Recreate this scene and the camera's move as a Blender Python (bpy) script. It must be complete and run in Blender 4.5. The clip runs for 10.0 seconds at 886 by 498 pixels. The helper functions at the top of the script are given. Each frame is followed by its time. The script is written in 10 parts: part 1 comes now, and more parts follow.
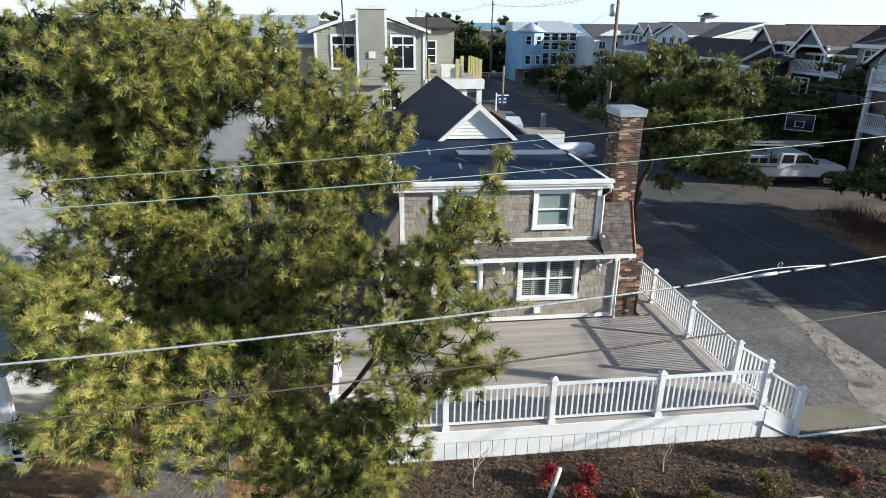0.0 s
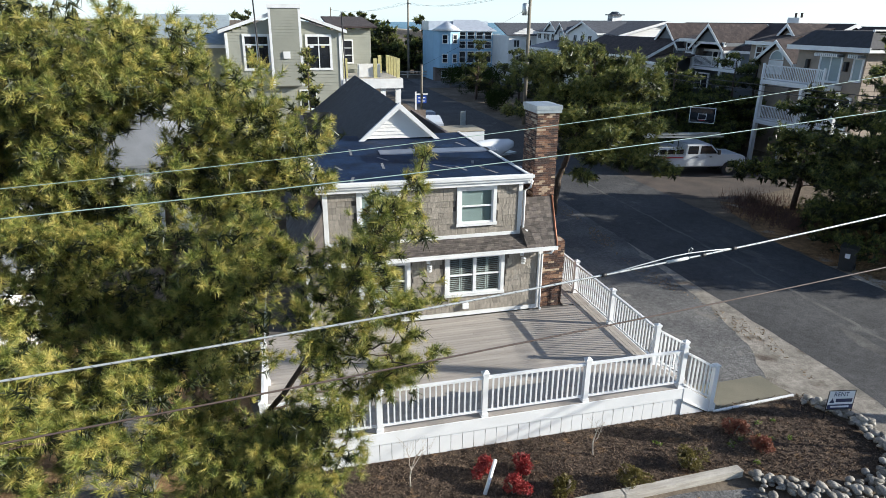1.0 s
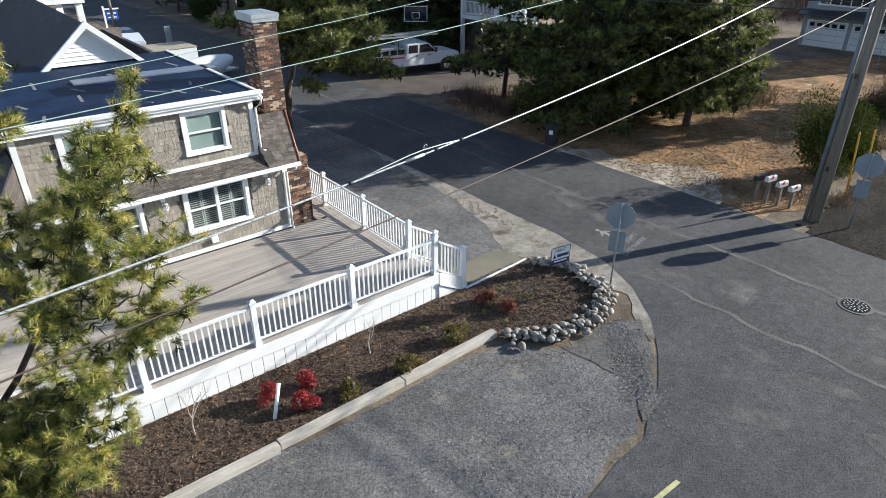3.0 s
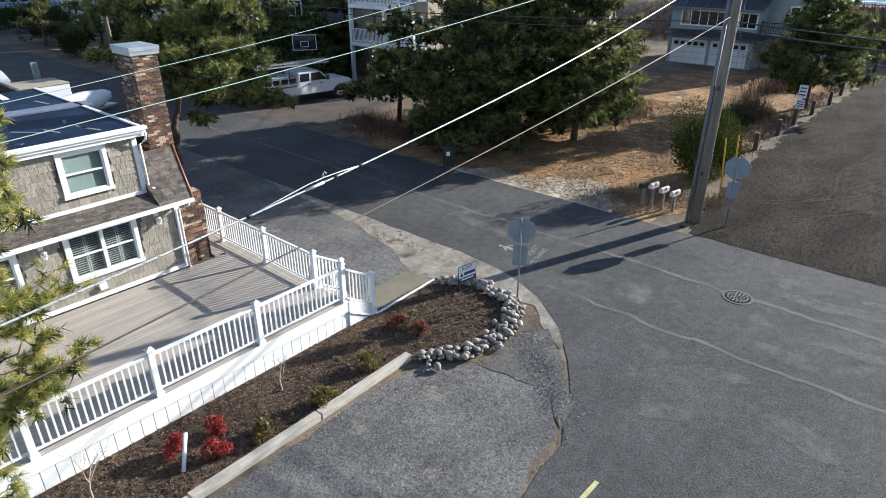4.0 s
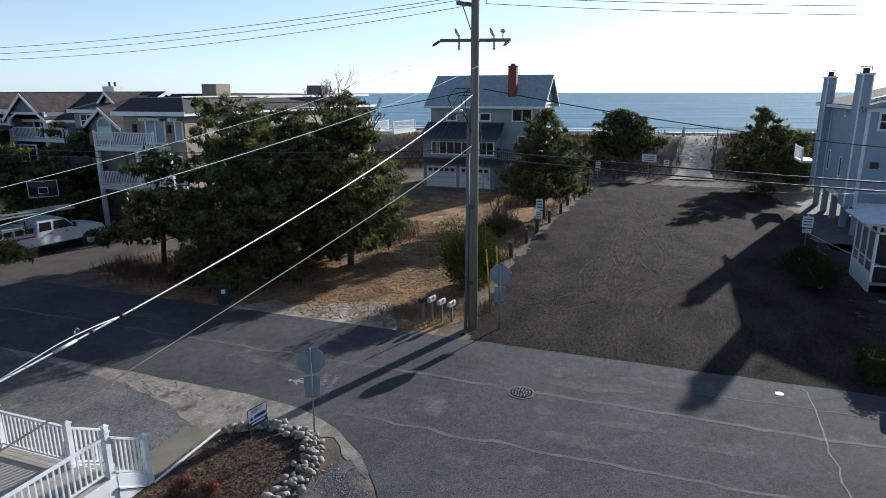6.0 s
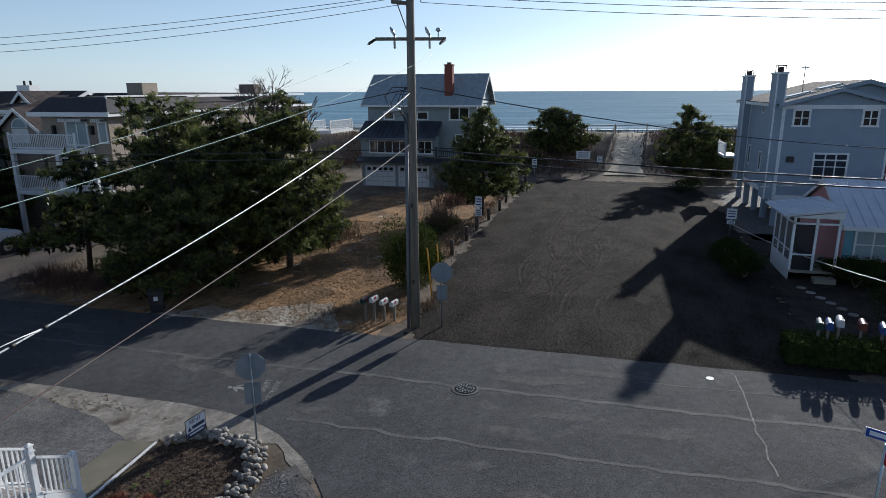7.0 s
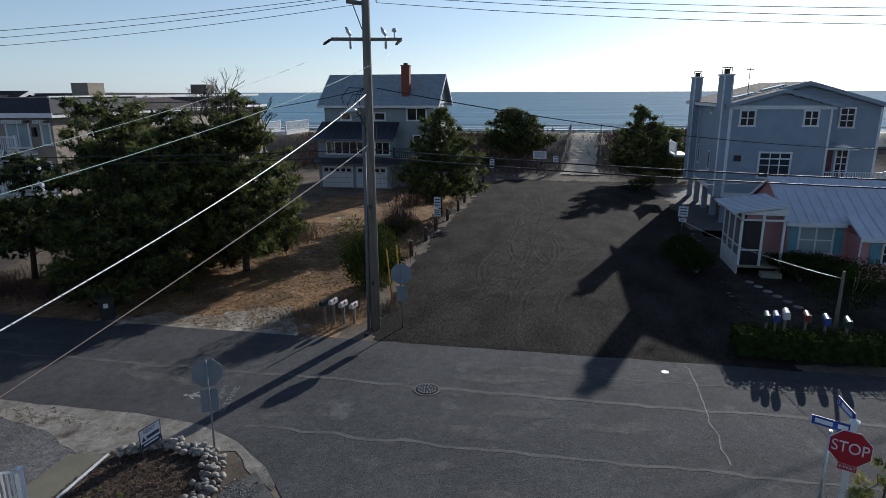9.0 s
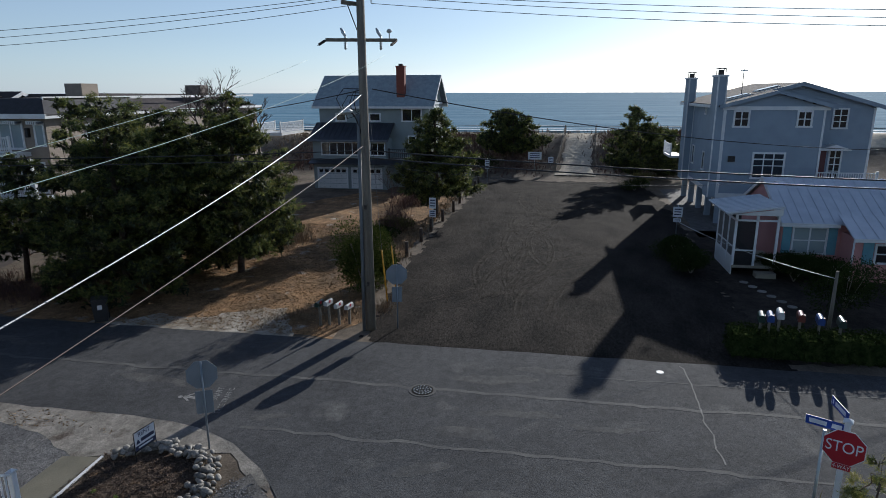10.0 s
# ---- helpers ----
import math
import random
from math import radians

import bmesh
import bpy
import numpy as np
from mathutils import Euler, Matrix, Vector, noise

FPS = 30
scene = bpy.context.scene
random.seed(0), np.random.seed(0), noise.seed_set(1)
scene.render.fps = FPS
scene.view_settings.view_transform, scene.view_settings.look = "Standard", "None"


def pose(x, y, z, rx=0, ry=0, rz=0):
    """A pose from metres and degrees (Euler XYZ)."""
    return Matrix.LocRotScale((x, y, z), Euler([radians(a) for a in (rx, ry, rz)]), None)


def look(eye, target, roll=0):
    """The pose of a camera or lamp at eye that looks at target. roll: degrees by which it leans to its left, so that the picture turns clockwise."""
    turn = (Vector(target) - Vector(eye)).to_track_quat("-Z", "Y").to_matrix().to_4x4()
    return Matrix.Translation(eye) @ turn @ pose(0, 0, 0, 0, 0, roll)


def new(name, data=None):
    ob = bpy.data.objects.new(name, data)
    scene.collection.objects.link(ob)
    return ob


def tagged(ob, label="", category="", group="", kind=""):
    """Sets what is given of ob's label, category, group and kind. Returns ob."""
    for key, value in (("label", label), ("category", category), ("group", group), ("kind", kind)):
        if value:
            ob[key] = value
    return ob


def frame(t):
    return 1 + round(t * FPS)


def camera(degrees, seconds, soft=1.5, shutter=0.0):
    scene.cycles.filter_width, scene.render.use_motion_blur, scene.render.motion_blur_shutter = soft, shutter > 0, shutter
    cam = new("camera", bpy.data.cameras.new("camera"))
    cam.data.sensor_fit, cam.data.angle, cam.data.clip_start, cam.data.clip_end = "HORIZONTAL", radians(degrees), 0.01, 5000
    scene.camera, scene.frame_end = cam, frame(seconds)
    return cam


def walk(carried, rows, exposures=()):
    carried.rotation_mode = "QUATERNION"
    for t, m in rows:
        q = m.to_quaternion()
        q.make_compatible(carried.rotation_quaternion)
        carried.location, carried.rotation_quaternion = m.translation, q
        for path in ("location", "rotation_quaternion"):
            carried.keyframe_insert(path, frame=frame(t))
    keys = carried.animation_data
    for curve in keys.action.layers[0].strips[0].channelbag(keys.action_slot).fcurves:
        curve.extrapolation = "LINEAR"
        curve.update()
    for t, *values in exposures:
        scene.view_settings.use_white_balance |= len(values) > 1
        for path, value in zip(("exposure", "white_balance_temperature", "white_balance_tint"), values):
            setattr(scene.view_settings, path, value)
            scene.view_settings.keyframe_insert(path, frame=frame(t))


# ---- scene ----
cam = camera(70.94, 10.0, soft=0.55)
EYE = 9.75
# seconds, yaw, pitch, roll
PATH = [
    (0, -7.29, -20.17, -0.71),
    (0.5, -9.25, -20.19, -0.78),
    (1, -14.56, -20.16, -0.58),
    (1.5, -20.76, -20.14, -0.37),
    (2, -26.04, -20.19, -0.24),
    (2.4, -29.04, -20.38, -0.17),
    (2.5, -30.23, -21.08, -0.15),
    (2.9, -36.94, -26.3, -0.25),
    (3, -39.35, -27.91, -0.25),
    (3.2, -43.79, -28.7, -0.27),
    (3.4, -46.41, -28.93, -0.23),
    (3.7, -48.27, -27.95, -0.15),
    (4.0, -49.04, -25.72, -0.06),
    (4.3, -49.55, -22.37, 0.03),
    (4.5, -50.33, -19.55, -0.09),
    (4.7, -52.86, -17.14, -0.06),
    (5, -57.7, -14.05, 0.08),
    (5.3, -62.25, -14.12, 0.12),
    (5.5, -64.82, -14.17, 0.14),
    (5.7, -67.17, -14.17, 0.14),
    (6.2, -71.4, -14.21, 0.25),
    (6.8, -74.64, -14.28, 0.38),
    (7, -75.6, -14.33, 0.28),
    (7.5, -77.48, -14.34, 0.32),
    (8, -78.47, -14.34, 0.31),
    (8.5, -79.08, -14.34, 0.26),
    (9, -79.44, -14.29, 0.2),
    (9.5, -79.7, -14.25, 0.16),
    (10, -79.88, -14.22, 0.18),
]
EXPOSURES = [(0.0, 0.86, 6330, 8), (2.5, 1.03, 6300, 8), (4.5, 1.20, 6200, 9), (5.0, 0.92, 6120, 10), (5.5, 0.72, 6020, 10), (7.0, 0.06, 5960, 10), (10.0, -0.12, 5920, 10)]
walk(cam, [(t, pose(0, 0, EYE, 90 + p, r, y)) for t, y, p, r in PATH], EXPOSURES)

# ---- daylight: low winter sun over the sea ----
SUN_ELEVATION, SUN_AZIMUTH = radians(19.5), radians(109.2)
TO_SUN = Vector((math.sin(SUN_AZIMUTH) * math.cos(SUN_ELEVATION), math.cos(SUN_AZIMUTH) * math.cos(SUN_ELEVATION), math.sin(SUN_ELEVATION)))
world = bpy.data.worlds.new("sky")
scene.world = world
world.use_nodes = True
sky = world.node_tree.nodes.new("ShaderNodeTexSky")
sky.sky_type, sky.sun_disc = "NISHITA", False
sky.sun_elevation, sky.sun_rotation = SUN_ELEVATION, SUN_AZIMUTH
sky.air_density, sky.dust_density, sky.ozone_density = 1.0, 0.35, 2.6
backdrop_node = world.node_tree.nodes["Background"]
backdrop_node.inputs["Strength"].default_value = 0.080
# clear winter air by the sea: paler and cooler than the plain model
pale = world.node_tree.nodes.new("ShaderNodeHueSaturation")
pale.inputs["Saturation"].default_value = 0.65
cool = world.node_tree.nodes.new("ShaderNodeMix")
cool.data_type, cool.blend_type = "RGBA", "MULTIPLY"
cool.inputs[0].default_value, cool.inputs[7].default_value = 1.0, (0.90, 0.99, 1.12, 1)
world.node_tree.links.new(sky.outputs[0], pale.inputs["Color"])
world.node_tree.links.new(pale.outputs[0], cool.inputs[6])
# sea haze, thickest at the horizon all round
rise = world.node_tree.nodes.new("ShaderNodeTexGradient")
rise.texture_mapping.mapping_x, rise.texture_mapping.mapping_z = "Z", "X"
low_air = world.node_tree.nodes.new("ShaderNodeMath")
low_air.operation, low_air.inputs[0].default_value = "SUBTRACT", 1.0
thick = world.node_tree.nodes.new("ShaderNodeMath")
thick.operation, thick.inputs[1].default_value = "POWER", 5.0
haze = world.node_tree.nodes.new("ShaderNodeMix")
haze.data_type, haze.blend_type, haze.inputs[7].default_value = "RGBA", "ADD", (2.3, 2.95, 3.5, 1)
haze.clamp_result = False
world.node_tree.links.new(rise.outputs["Fac"], low_air.inputs[1])
world.node_tree.links.new(low_air.outputs[0], thick.inputs[0])
world.node_tree.links.new(thick.outputs[0], haze.inputs[0])
world.node_tree.links.new(cool.outputs[2], haze.inputs[6])
world.node_tree.links.new(haze.outputs[2], backdrop_node.inputs["Color"])
sun = new("sun", bpy.data.lights.new("sun", "SUN"))
sun.data.energy, sun.data.angle, sun.data.color = 5.0, radians(0.53), (1.0, 0.93, 0.82)
sun.matrix_world = look((0, 0, 60), Vector((0, 0, 60)) - TO_SUN)


# ---- materials ----
def mat(name, c1, c2, rough=0.8, scale=3.0, bump=0.2, metal=0.0, fine=40.0, jitter=0.15, island=0.0, detail=6.0, world_space=False, speck=None, spec=0.5, stretch=None, mid=None):
    """Two colours mixed by broad noise, broken by fine noise; speck: (colour, threshold, scale) for patches."""
    m = bpy.data.materials.new(name)
    m.use_nodes = True
    nt = m.node_tree
    N, L = nt.nodes, nt.links
    bsdf = N["Principled BSDF"]
    if world_space:
        co = N.new("ShaderNodeNewGeometry").outputs["Position"]
    else:
        co = N.new("ShaderNodeTexCoord").outputs["Object"]
    if stretch:
        mp = N.new("ShaderNodeMapping")
        mp.inputs["Scale"].default_value = stretch
        L.new(co, mp.inputs[0])
        co = mp.outputs[0]
    n1, n2 = N.new("ShaderNodeTexNoise"), N.new("ShaderNodeTexNoise")
    n1.inputs["Scale"].default_value, n1.inputs["Detail"].default_value = scale, detail
    n2.inputs["Scale"].default_value, n2.inputs["Detail"].default_value = fine, 7.0
    n2.inputs["Roughness"].default_value = 0.7
    L.new(co, n1.inputs["Vector"]), L.new(co, n2.inputs["Vector"])
    ramp = N.new("ShaderNodeMapRange")
    ramp.inputs[1].default_value, ramp.inputs[2].default_value = 0.35, 0.65
    L.new(n1.outputs["Fac"], ramp.inputs[0])
    mix = N.new("ShaderNodeMix")
    mix.data_type = "RGBA"
    mix.inputs[6].default_value, mix.inputs[7].default_value = (*c1, 1), (*c2, 1)
    L.new(ramp.outputs[0], mix.inputs[0])
    col = mix.outputs[2]
    if speck:
        sc, th, ss = speck
        n3 = N.new("ShaderNodeTexNoise")
        n3.inputs["Scale"].default_value, n3.inputs["Detail"].default_value = ss, 7.0
        L.new(co, n3.inputs["Vector"])
        r3 = N.new("ShaderNodeMapRange")
        r3.inputs[1].default_value, r3.inputs[2].default_value = th - 0.02, th + 0.10
        L.new(n3.outputs["Fac"], r3.inputs[0])
        mx = N.new("ShaderNodeMix")
        mx.data_type = "RGBA"
        mx.inputs[7].default_value = (*sc, 1)
        L.new(r3.outputs[0], mx.inputs[0]), L.new(col, mx.inputs[6])
        col = mx.outputs[2]
    hsv = N.new("ShaderNodeHueSaturation")
    L.new(col, hsv.inputs["Color"])
    # fine grain and piece to piece variation as brightness
    val = N.new("ShaderNodeMapRange")
    val.inputs[1].default_value, val.inputs[2].default_value = 0.25, 0.75
    val.inputs[3].default_value, val.inputs[4].default_value = 1 - jitter, 1 + jitter
    L.new(n2.outputs["Fac"], val.inputs[0])
    out = val.outputs[0]
    if island:
        src = N.new("ShaderNodeObjectInfo").outputs["Random"] if island > 0 else N.new("ShaderNodeNewGeometry").outputs["Random Per Island"]
        vr = N.new("ShaderNodeMapRange")
        vr.inputs[3].default_value, vr.inputs[4].default_value = 1 - abs(island), 1 + abs(island)
        L.new(src, vr.inputs[0])
        mul = N.new("ShaderNodeMath")
        mul.operation = "MULTIPLY"
        L.new(out, mul.inputs[0]), L.new(vr.outputs[0], mul.inputs[1])
        out = mul.outputs[0]
    height = n2.outputs["Fac"]
    if mid:
        n4 = N.new("ShaderNodeTexNoise")
        n4.inputs["Scale"].default_value, n4.inputs["Detail"].default_value, n4.inputs["Roughness"].default_value = mid[0], 8.0, 0.65
        L.new(co, n4.inputs["Vector"])
        r4 = N.new("ShaderNodeMapRange")
        r4.inputs[1].default_value, r4.inputs[2].default_value = 0.3, 0.7
        r4.inputs[3].default_value, r4.inputs[4].default_value = 1 - mid[1], 1 + mid[1]
        mul2 = N.new("ShaderNodeMath")
        mul2.operation = "MULTIPLY"
        L.new(n4.outputs["Fac"], r4.inputs[0]), L.new(out, mul2.inputs[0]), L.new(r4.outputs[0], mul2.inputs[1])
        out = mul2.outputs[0]
        ad = N.new("ShaderNodeMath")
        ad.operation, ad.inputs[1].default_value = "MULTIPLY_ADD", mid[2]
        L.new(n4.outputs["Fac"], ad.inputs[0]), L.new(height, ad.inputs[2])
        height = ad.outputs[0]
    L.new(out, hsv.inputs["Value"])
    L.new(hsv.outputs[0], bsdf.inputs["Base Color"])
    bsdf.inputs["Roughness"].default_value, bsdf.inputs["Metallic"].default_value = rough, metal
    bsdf.inputs["Specular IOR Level"].default_value = spec
    if bump:
        b = N.new("ShaderNodeBump")
        b.inputs["Strength"].default_value, b.inputs["Distance"].default_value = bump, 0.02
        L.new(height, b.inputs["Height"]), L.new(b.outputs[0], bsdf.inputs["Normal"])
    return m


def leaf_mat(name, dark, light, yellow, through_light=0.22, rough=0.5):
    """Needles or leaves: three tones by clump, some light passing through."""
    m = bpy.data.materials.new(name)
    m.use_nodes = True
    N, L = m.node_tree.nodes, m.node_tree.links
    bsdf = N["Principled BSDF"]
    geo = N.new("ShaderNodeNewGeometry")
    nz = N.new("ShaderNodeTexNoise")
    nz.inputs["Scale"].default_value, nz.inputs["Detail"].default_value = 5.0, 2.5
    L.new(geo.outputs["Position"], nz.inputs["Vector"])
    add = N.new("ShaderNodeMath")
    add.operation, add.inputs[1].default_value = "MULTIPLY_ADD", 0.24
    wide = N.new("ShaderNodeMath")
    wide.operation, wide.inputs[1].default_value, wide.inputs[2].default_value = "MULTIPLY_ADD", 1.7, -0.29
    L.new(nz.outputs["Fac"], wide.inputs[0])
    L.new(geo.outputs["Random Per Island"], add.inputs[0]), L.new(wide.outputs[0], add.inputs[2])
    ramp = N.new("ShaderNodeValToRGB")
    e = ramp.color_ramp.elements
    e[0].position, e[0].color = 0.36, (*dark, 1)
    e[1].position, e[1].color = 0.92, (*yellow, 1)
    mid = e.new(0.64)
    mid.color = (*light, 1)
    L.new(add.outputs[0], ramp.inputs[0])
    L.new(ramp.outputs[0], bsdf.inputs["Base Color"])
    bsdf.inputs["Roughness"].default_value = rough
    bsdf.inputs["Specular IOR Level"].default_value = 0.5 if rough < 0.7 else 0.0
    tr = N.new("ShaderNodeBsdfTranslucent")
    L.new(ramp.outputs[0], tr.inputs[0])
    mixs = N.new("ShaderNodeMixShader")
    mixs.inputs[0].default_value = through_light
    L.new(bsdf.outputs[0], mixs.inputs[1]), L.new(tr.outputs[0], mixs.inputs[2])
    L.new(mixs.outputs[0], N["Material Output"].inputs[0])
    return m


def glass_mat(name, tint, rough=0.03):
    m = bpy.data.materials.new(name)
    m.use_nodes = True
    N, L = m.node_tree.nodes, m.node_tree.links
    tr, gl, fr, mx = N.new("ShaderNodeBsdfTransparent"), N.new("ShaderNodeBsdfGlossy"), N.new("ShaderNodeFresnel"), N.new("ShaderNodeMixShader")
    tr.inputs[0].default_value = (*tint, 1)
    gl.inputs["Roughness"].default_value = rough
    fr.inputs[0].default_value = 1.6
    L.new(fr.outputs[0], mx.inputs[0]), L.new(tr.outputs[0], mx.inputs[1]), L.new(gl.outputs[0], mx.inputs[2])
    L.new(mx.outputs[0], N["Material Output"].inputs[0])
    return m


WHITE = mat("white_vinyl", (0.80, 0.81, 0.82), (0.74, 0.75, 0.76), 0.45, 2, 0.03, jitter=0.04)
TRIM = mat("white_trim_paint", (0.78, 0.79, 0.79), (0.68, 0.69, 0.69), 0.55, 1.5, 0.05, jitter=0.05)
SHINGLE_WALL = mat("cedar_shingle_wall", (0.335, 0.30, 0.255), (0.25, 0.225, 0.19), 0.85, 4, 0.6, fine=60, jitter=0.22, island=0.16, stretch=(3, 3, 0.6))
WALL_BACK = mat("wall_backing", (0.10, 0.09, 0.08), (0.08, 0.07, 0.06), 0.9, 3, 0.1)
ROOF_BROWN = mat("brown_asphalt_shingle", (0.135, 0.115, 0.10), (0.075, 0.065, 0.06), 0.9, 5, 0.6, fine=90, jitter=0.3, island=-0.38)
ROOF_DARK = mat("dark_asphalt_shingle", (0.045, 0.047, 0.055), (0.03, 0.03, 0.036), 0.75, 3, 0.5, fine=70, jitter=0.3, island=-0.3)
ROOF_FAR = mat("weathered_wood_roof", (0.060, 0.044, 0.042), (0.028, 0.021, 0.022), 0.95, 2.5, 1.0, fine=11, jitter=0.75, mid=(5, 0.5, 1.6))
ROOF_SLATE = mat("slate_blue_shingle", (0.31, 0.37, 0.40), (0.24, 0.29, 0.32), 0.85, 2.5, 0.8, fine=14, jitter=0.25)
ROOF_STEEL = mat("dark_slate_shingle", (0.075, 0.082, 0.10), (0.05, 0.055, 0.068), 0.85, 2.5, 0.8, fine=14, jitter=0.35, mid=(5, 0.3, 1.0))
ROOF_PALE = mat("pale_grey_shingle", (0.225, 0.235, 0.25), (0.19, 0.2, 0.213), 0.85, 1.2, 0.3, fine=30, jitter=0.2, island=-0.12)
MEMBRANE = mat("roof_membrane", (0.010, 0.026, 0.068), (0.006, 0.014, 0.036), 0.6, 0.9, 0.3, fine=9, jitter=0.35, speck=((0.14, 0.145, 0.16), 0.67, 0.8), spec=0.1, mid=(2.2, 0.4, 1.0))
METAL_ROOF = mat("pale_metal_roof", (0.62, 0.66, 0.72), (0.54, 0.58, 0.64), 0.35, 1.5, 0.05, metal=0.4, jitter=0.06)
METAL_DARK = mat("dark_metal_roof", (0.08, 0.09, 0.11), (0.06, 0.065, 0.08), 0.4, 1.5, 0.05, metal=0.5, jitter=0.1)
def brick_mat(name, joined):
    """Fired clay in mixed tones, one tone to a brick."""
    m = mat(name, (0.9, 0.9, 0.9), (0.62, 0.62, 0.62), 0.85, 14, 0.5, fine=70, jitter=0.25)
    N, L = m.node_tree.nodes, m.node_tree.links
    src = N.new("ShaderNodeNewGeometry").outputs["Random Per Island"] if joined else N.new("ShaderNodeObjectInfo").outputs["Random"]
    tone = N.new("ShaderNodeValToRGB")
    tone.color_ramp.interpolation = "CONSTANT"
    e = tone.color_ramp.elements
    e[0].position, e[0].color = 0.0, (0.065, 0.040, 0.034, 1)
    e[1].position, e[1].color = 0.90, (0.58, 0.44, 0.31, 1)
    for at_, c in ((0.20, (0.13, 0.066, 0.045)), (0.42, (0.25, 0.13, 0.08)), (0.56, (0.09, 0.05, 0.04)), (0.70, (0.34, 0.20, 0.125)), (0.82, (0.16, 0.085, 0.058))):
        e.new(at_).color = (*c, 1)
    bsdf = N["Principled BSDF"]
    grey = bsdf.inputs["Base Color"].links[0].from_socket
    mul = N.new("ShaderNodeMix")
    mul.data_type, mul.blend_type = "RGBA", "MULTIPLY"
    mul.inputs[0].default_value = 1.0
    L.new(src, tone.inputs[0]), L.new(tone.outputs[0], mul.inputs[6]), L.new(grey, mul.inputs[7]), L.new(mul.outputs[2], bsdf.inputs["Base Color"])
    return m


BRICK = brick_mat("brown_brick", False)
BRICK_JOINED = brick_mat("brown_brick_joined", True)
BRICK_RED = mat("red_brick_far", (0.26, 0.075, 0.05), (0.18, 0.055, 0.038), 0.85, 9, 0.4, fine=12, jitter=0.3)
MORTAR = mat("mortar", (0.44, 0.37, 0.30), (0.34, 0.29, 0.24), 0.95, 6, 0.3)
GALV = mat("galvanised_steel", (0.55, 0.60, 0.62), (0.44, 0.48, 0.50), 0.42, 4, 0.05, metal=0.75, jitter=0.1)
COPPER = mat("copper_flashing", (0.38, 0.17, 0.10), (0.28, 0.12, 0.075), 0.5, 6, 0.1, metal=0.6)
DECK = mat("composite_deck", (0.40, 0.365, 0.33), (0.32, 0.29, 0.262), 0.6, 1.6, 0.2, fine=50, jitter=0.1, island=0.07, stretch=(0.3, 3, 3))
ASPHALT = mat("asphalt", (0.090, 0.091, 0.094), (0.067, 0.068, 0.071), 0.88, 0.35, 0.7, fine=26, jitter=0.6, world_space=True, spec=0.12, speck=((0.135, 0.134, 0.13), 0.64, 0.5), mid=(3.0, 0.2, 0.5))
ASPHALT_OLD = mat("old_asphalt", (0.165, 0.163, 0.162), (0.105, 0.105, 0.107), 0.9, 0.5, 1.0, fine=17, jitter=0.7, world_space=True, spec=0.12, speck=((0.21, 0.195, 0.175), 0.63, 0.8), mid=(5.0, 0.3, 0.8))
MILLINGS = mat("asphalt_millings", (0.022, 0.0195, 0.0175), (0.046, 0.0395, 0.034), 0.95, 0.45, 1.0, fine=24, jitter=0.75, world_space=True, spec=0.05, stretch=(0.6, 1.3, 1), mid=(8.0, 0.5, 1.4))
RUT = mat("loose_rut_millings", (0.024, 0.021, 0.018), (0.048, 0.0405, 0.034), 0.95, 1.2, 1.0, fine=24, jitter=0.75, world_space=True, spec=0.05, mid=(9.0, 0.5, 1.4))
SANDY = mat("sandy_shoulder", (0.31, 0.285, 0.25), (0.20, 0.187, 0.165), 0.95, 0.9, 0.8, fine=20, jitter=0.35, world_space=True, spec=0.12, speck=((0.12, 0.10, 0.085), 0.585, 1.1), mid=(3.5, 0.3, 1.5))
SAND = mat("beach_sand", (0.62, 0.54, 0.42), (0.50, 0.43, 0.33), 0.95, 0.5, 1.0, fine=7, jitter=0.2, world_space=True, spec=0.12, mid=(1.6, 0.15, 3.0))
BARE_SAND = mat("bare_lawn_sand", (0.46, 0.42, 0.36), (0.22, 0.18, 0.13), 0.95, 0.8, 0.8, fine=16, jitter=0.35, world_space=True, spec=0.12, speck=((0.20, 0.14, 0.09), 0.57, 1.4), mid=(4.0, 0.3, 1.5))
SOIL = mat("sandy_soil", (0.19, 0.155, 0.12), (0.11, 0.09, 0.07), 0.95, 0.35, 0.8, fine=12, jitter=0.4, world_space=True, spec=0.12, mid=(1.8, 0.3, 1.5))
STRAW = mat("pine_straw_lawn", (0.34, 0.205, 0.105), (0.15, 0.098, 0.056), 0.95, 0.55, 1.0, fine=18, jitter=0.55, world_space=True, spec=0.12, speck=((0.42, 0.39, 0.34), 0.63, 0.75), mid=(2.6, 0.45, 1.5))
MULCH = mat("wood_mulch", (0.115, 0.084, 0.062), (0.065, 0.049, 0.039), 0.95, 0.9, 1.0, fine=26, jitter=0.7, world_space=True, spec=0.12, speck=((0.20, 0.125, 0.07), 0.6, 2.2), mid=(9, 0.5, 2.0))
CONCRETE = mat("concrete", (0.34, 0.31, 0.245), (0.27, 0.245, 0.195), 0.9, 1.2, 0.2, fine=60, jitter=0.12)
STONE = mat("river_stone", (0.30, 0.275, 0.235), (0.165, 0.158, 0.148), 0.7, 7, 0.25, fine=60, jitter=0.2, island=0.55)
GRAVEL = mat("grey_gravel", (0.12, 0.115, 0.11), (0.07, 0.068, 0.066), 0.9, 2, 0.8, fine=30, jitter=0.5, island=-0.5, mid=(8, 0.4, 1.5), world_space=True)
TIMBER = mat("weathered_timber", (0.50, 0.47, 0.42), (0.36, 0.33, 0.29), 0.9, 3, 0.5, fine=25, jitter=0.2, stretch=(0.4, 4, 4))
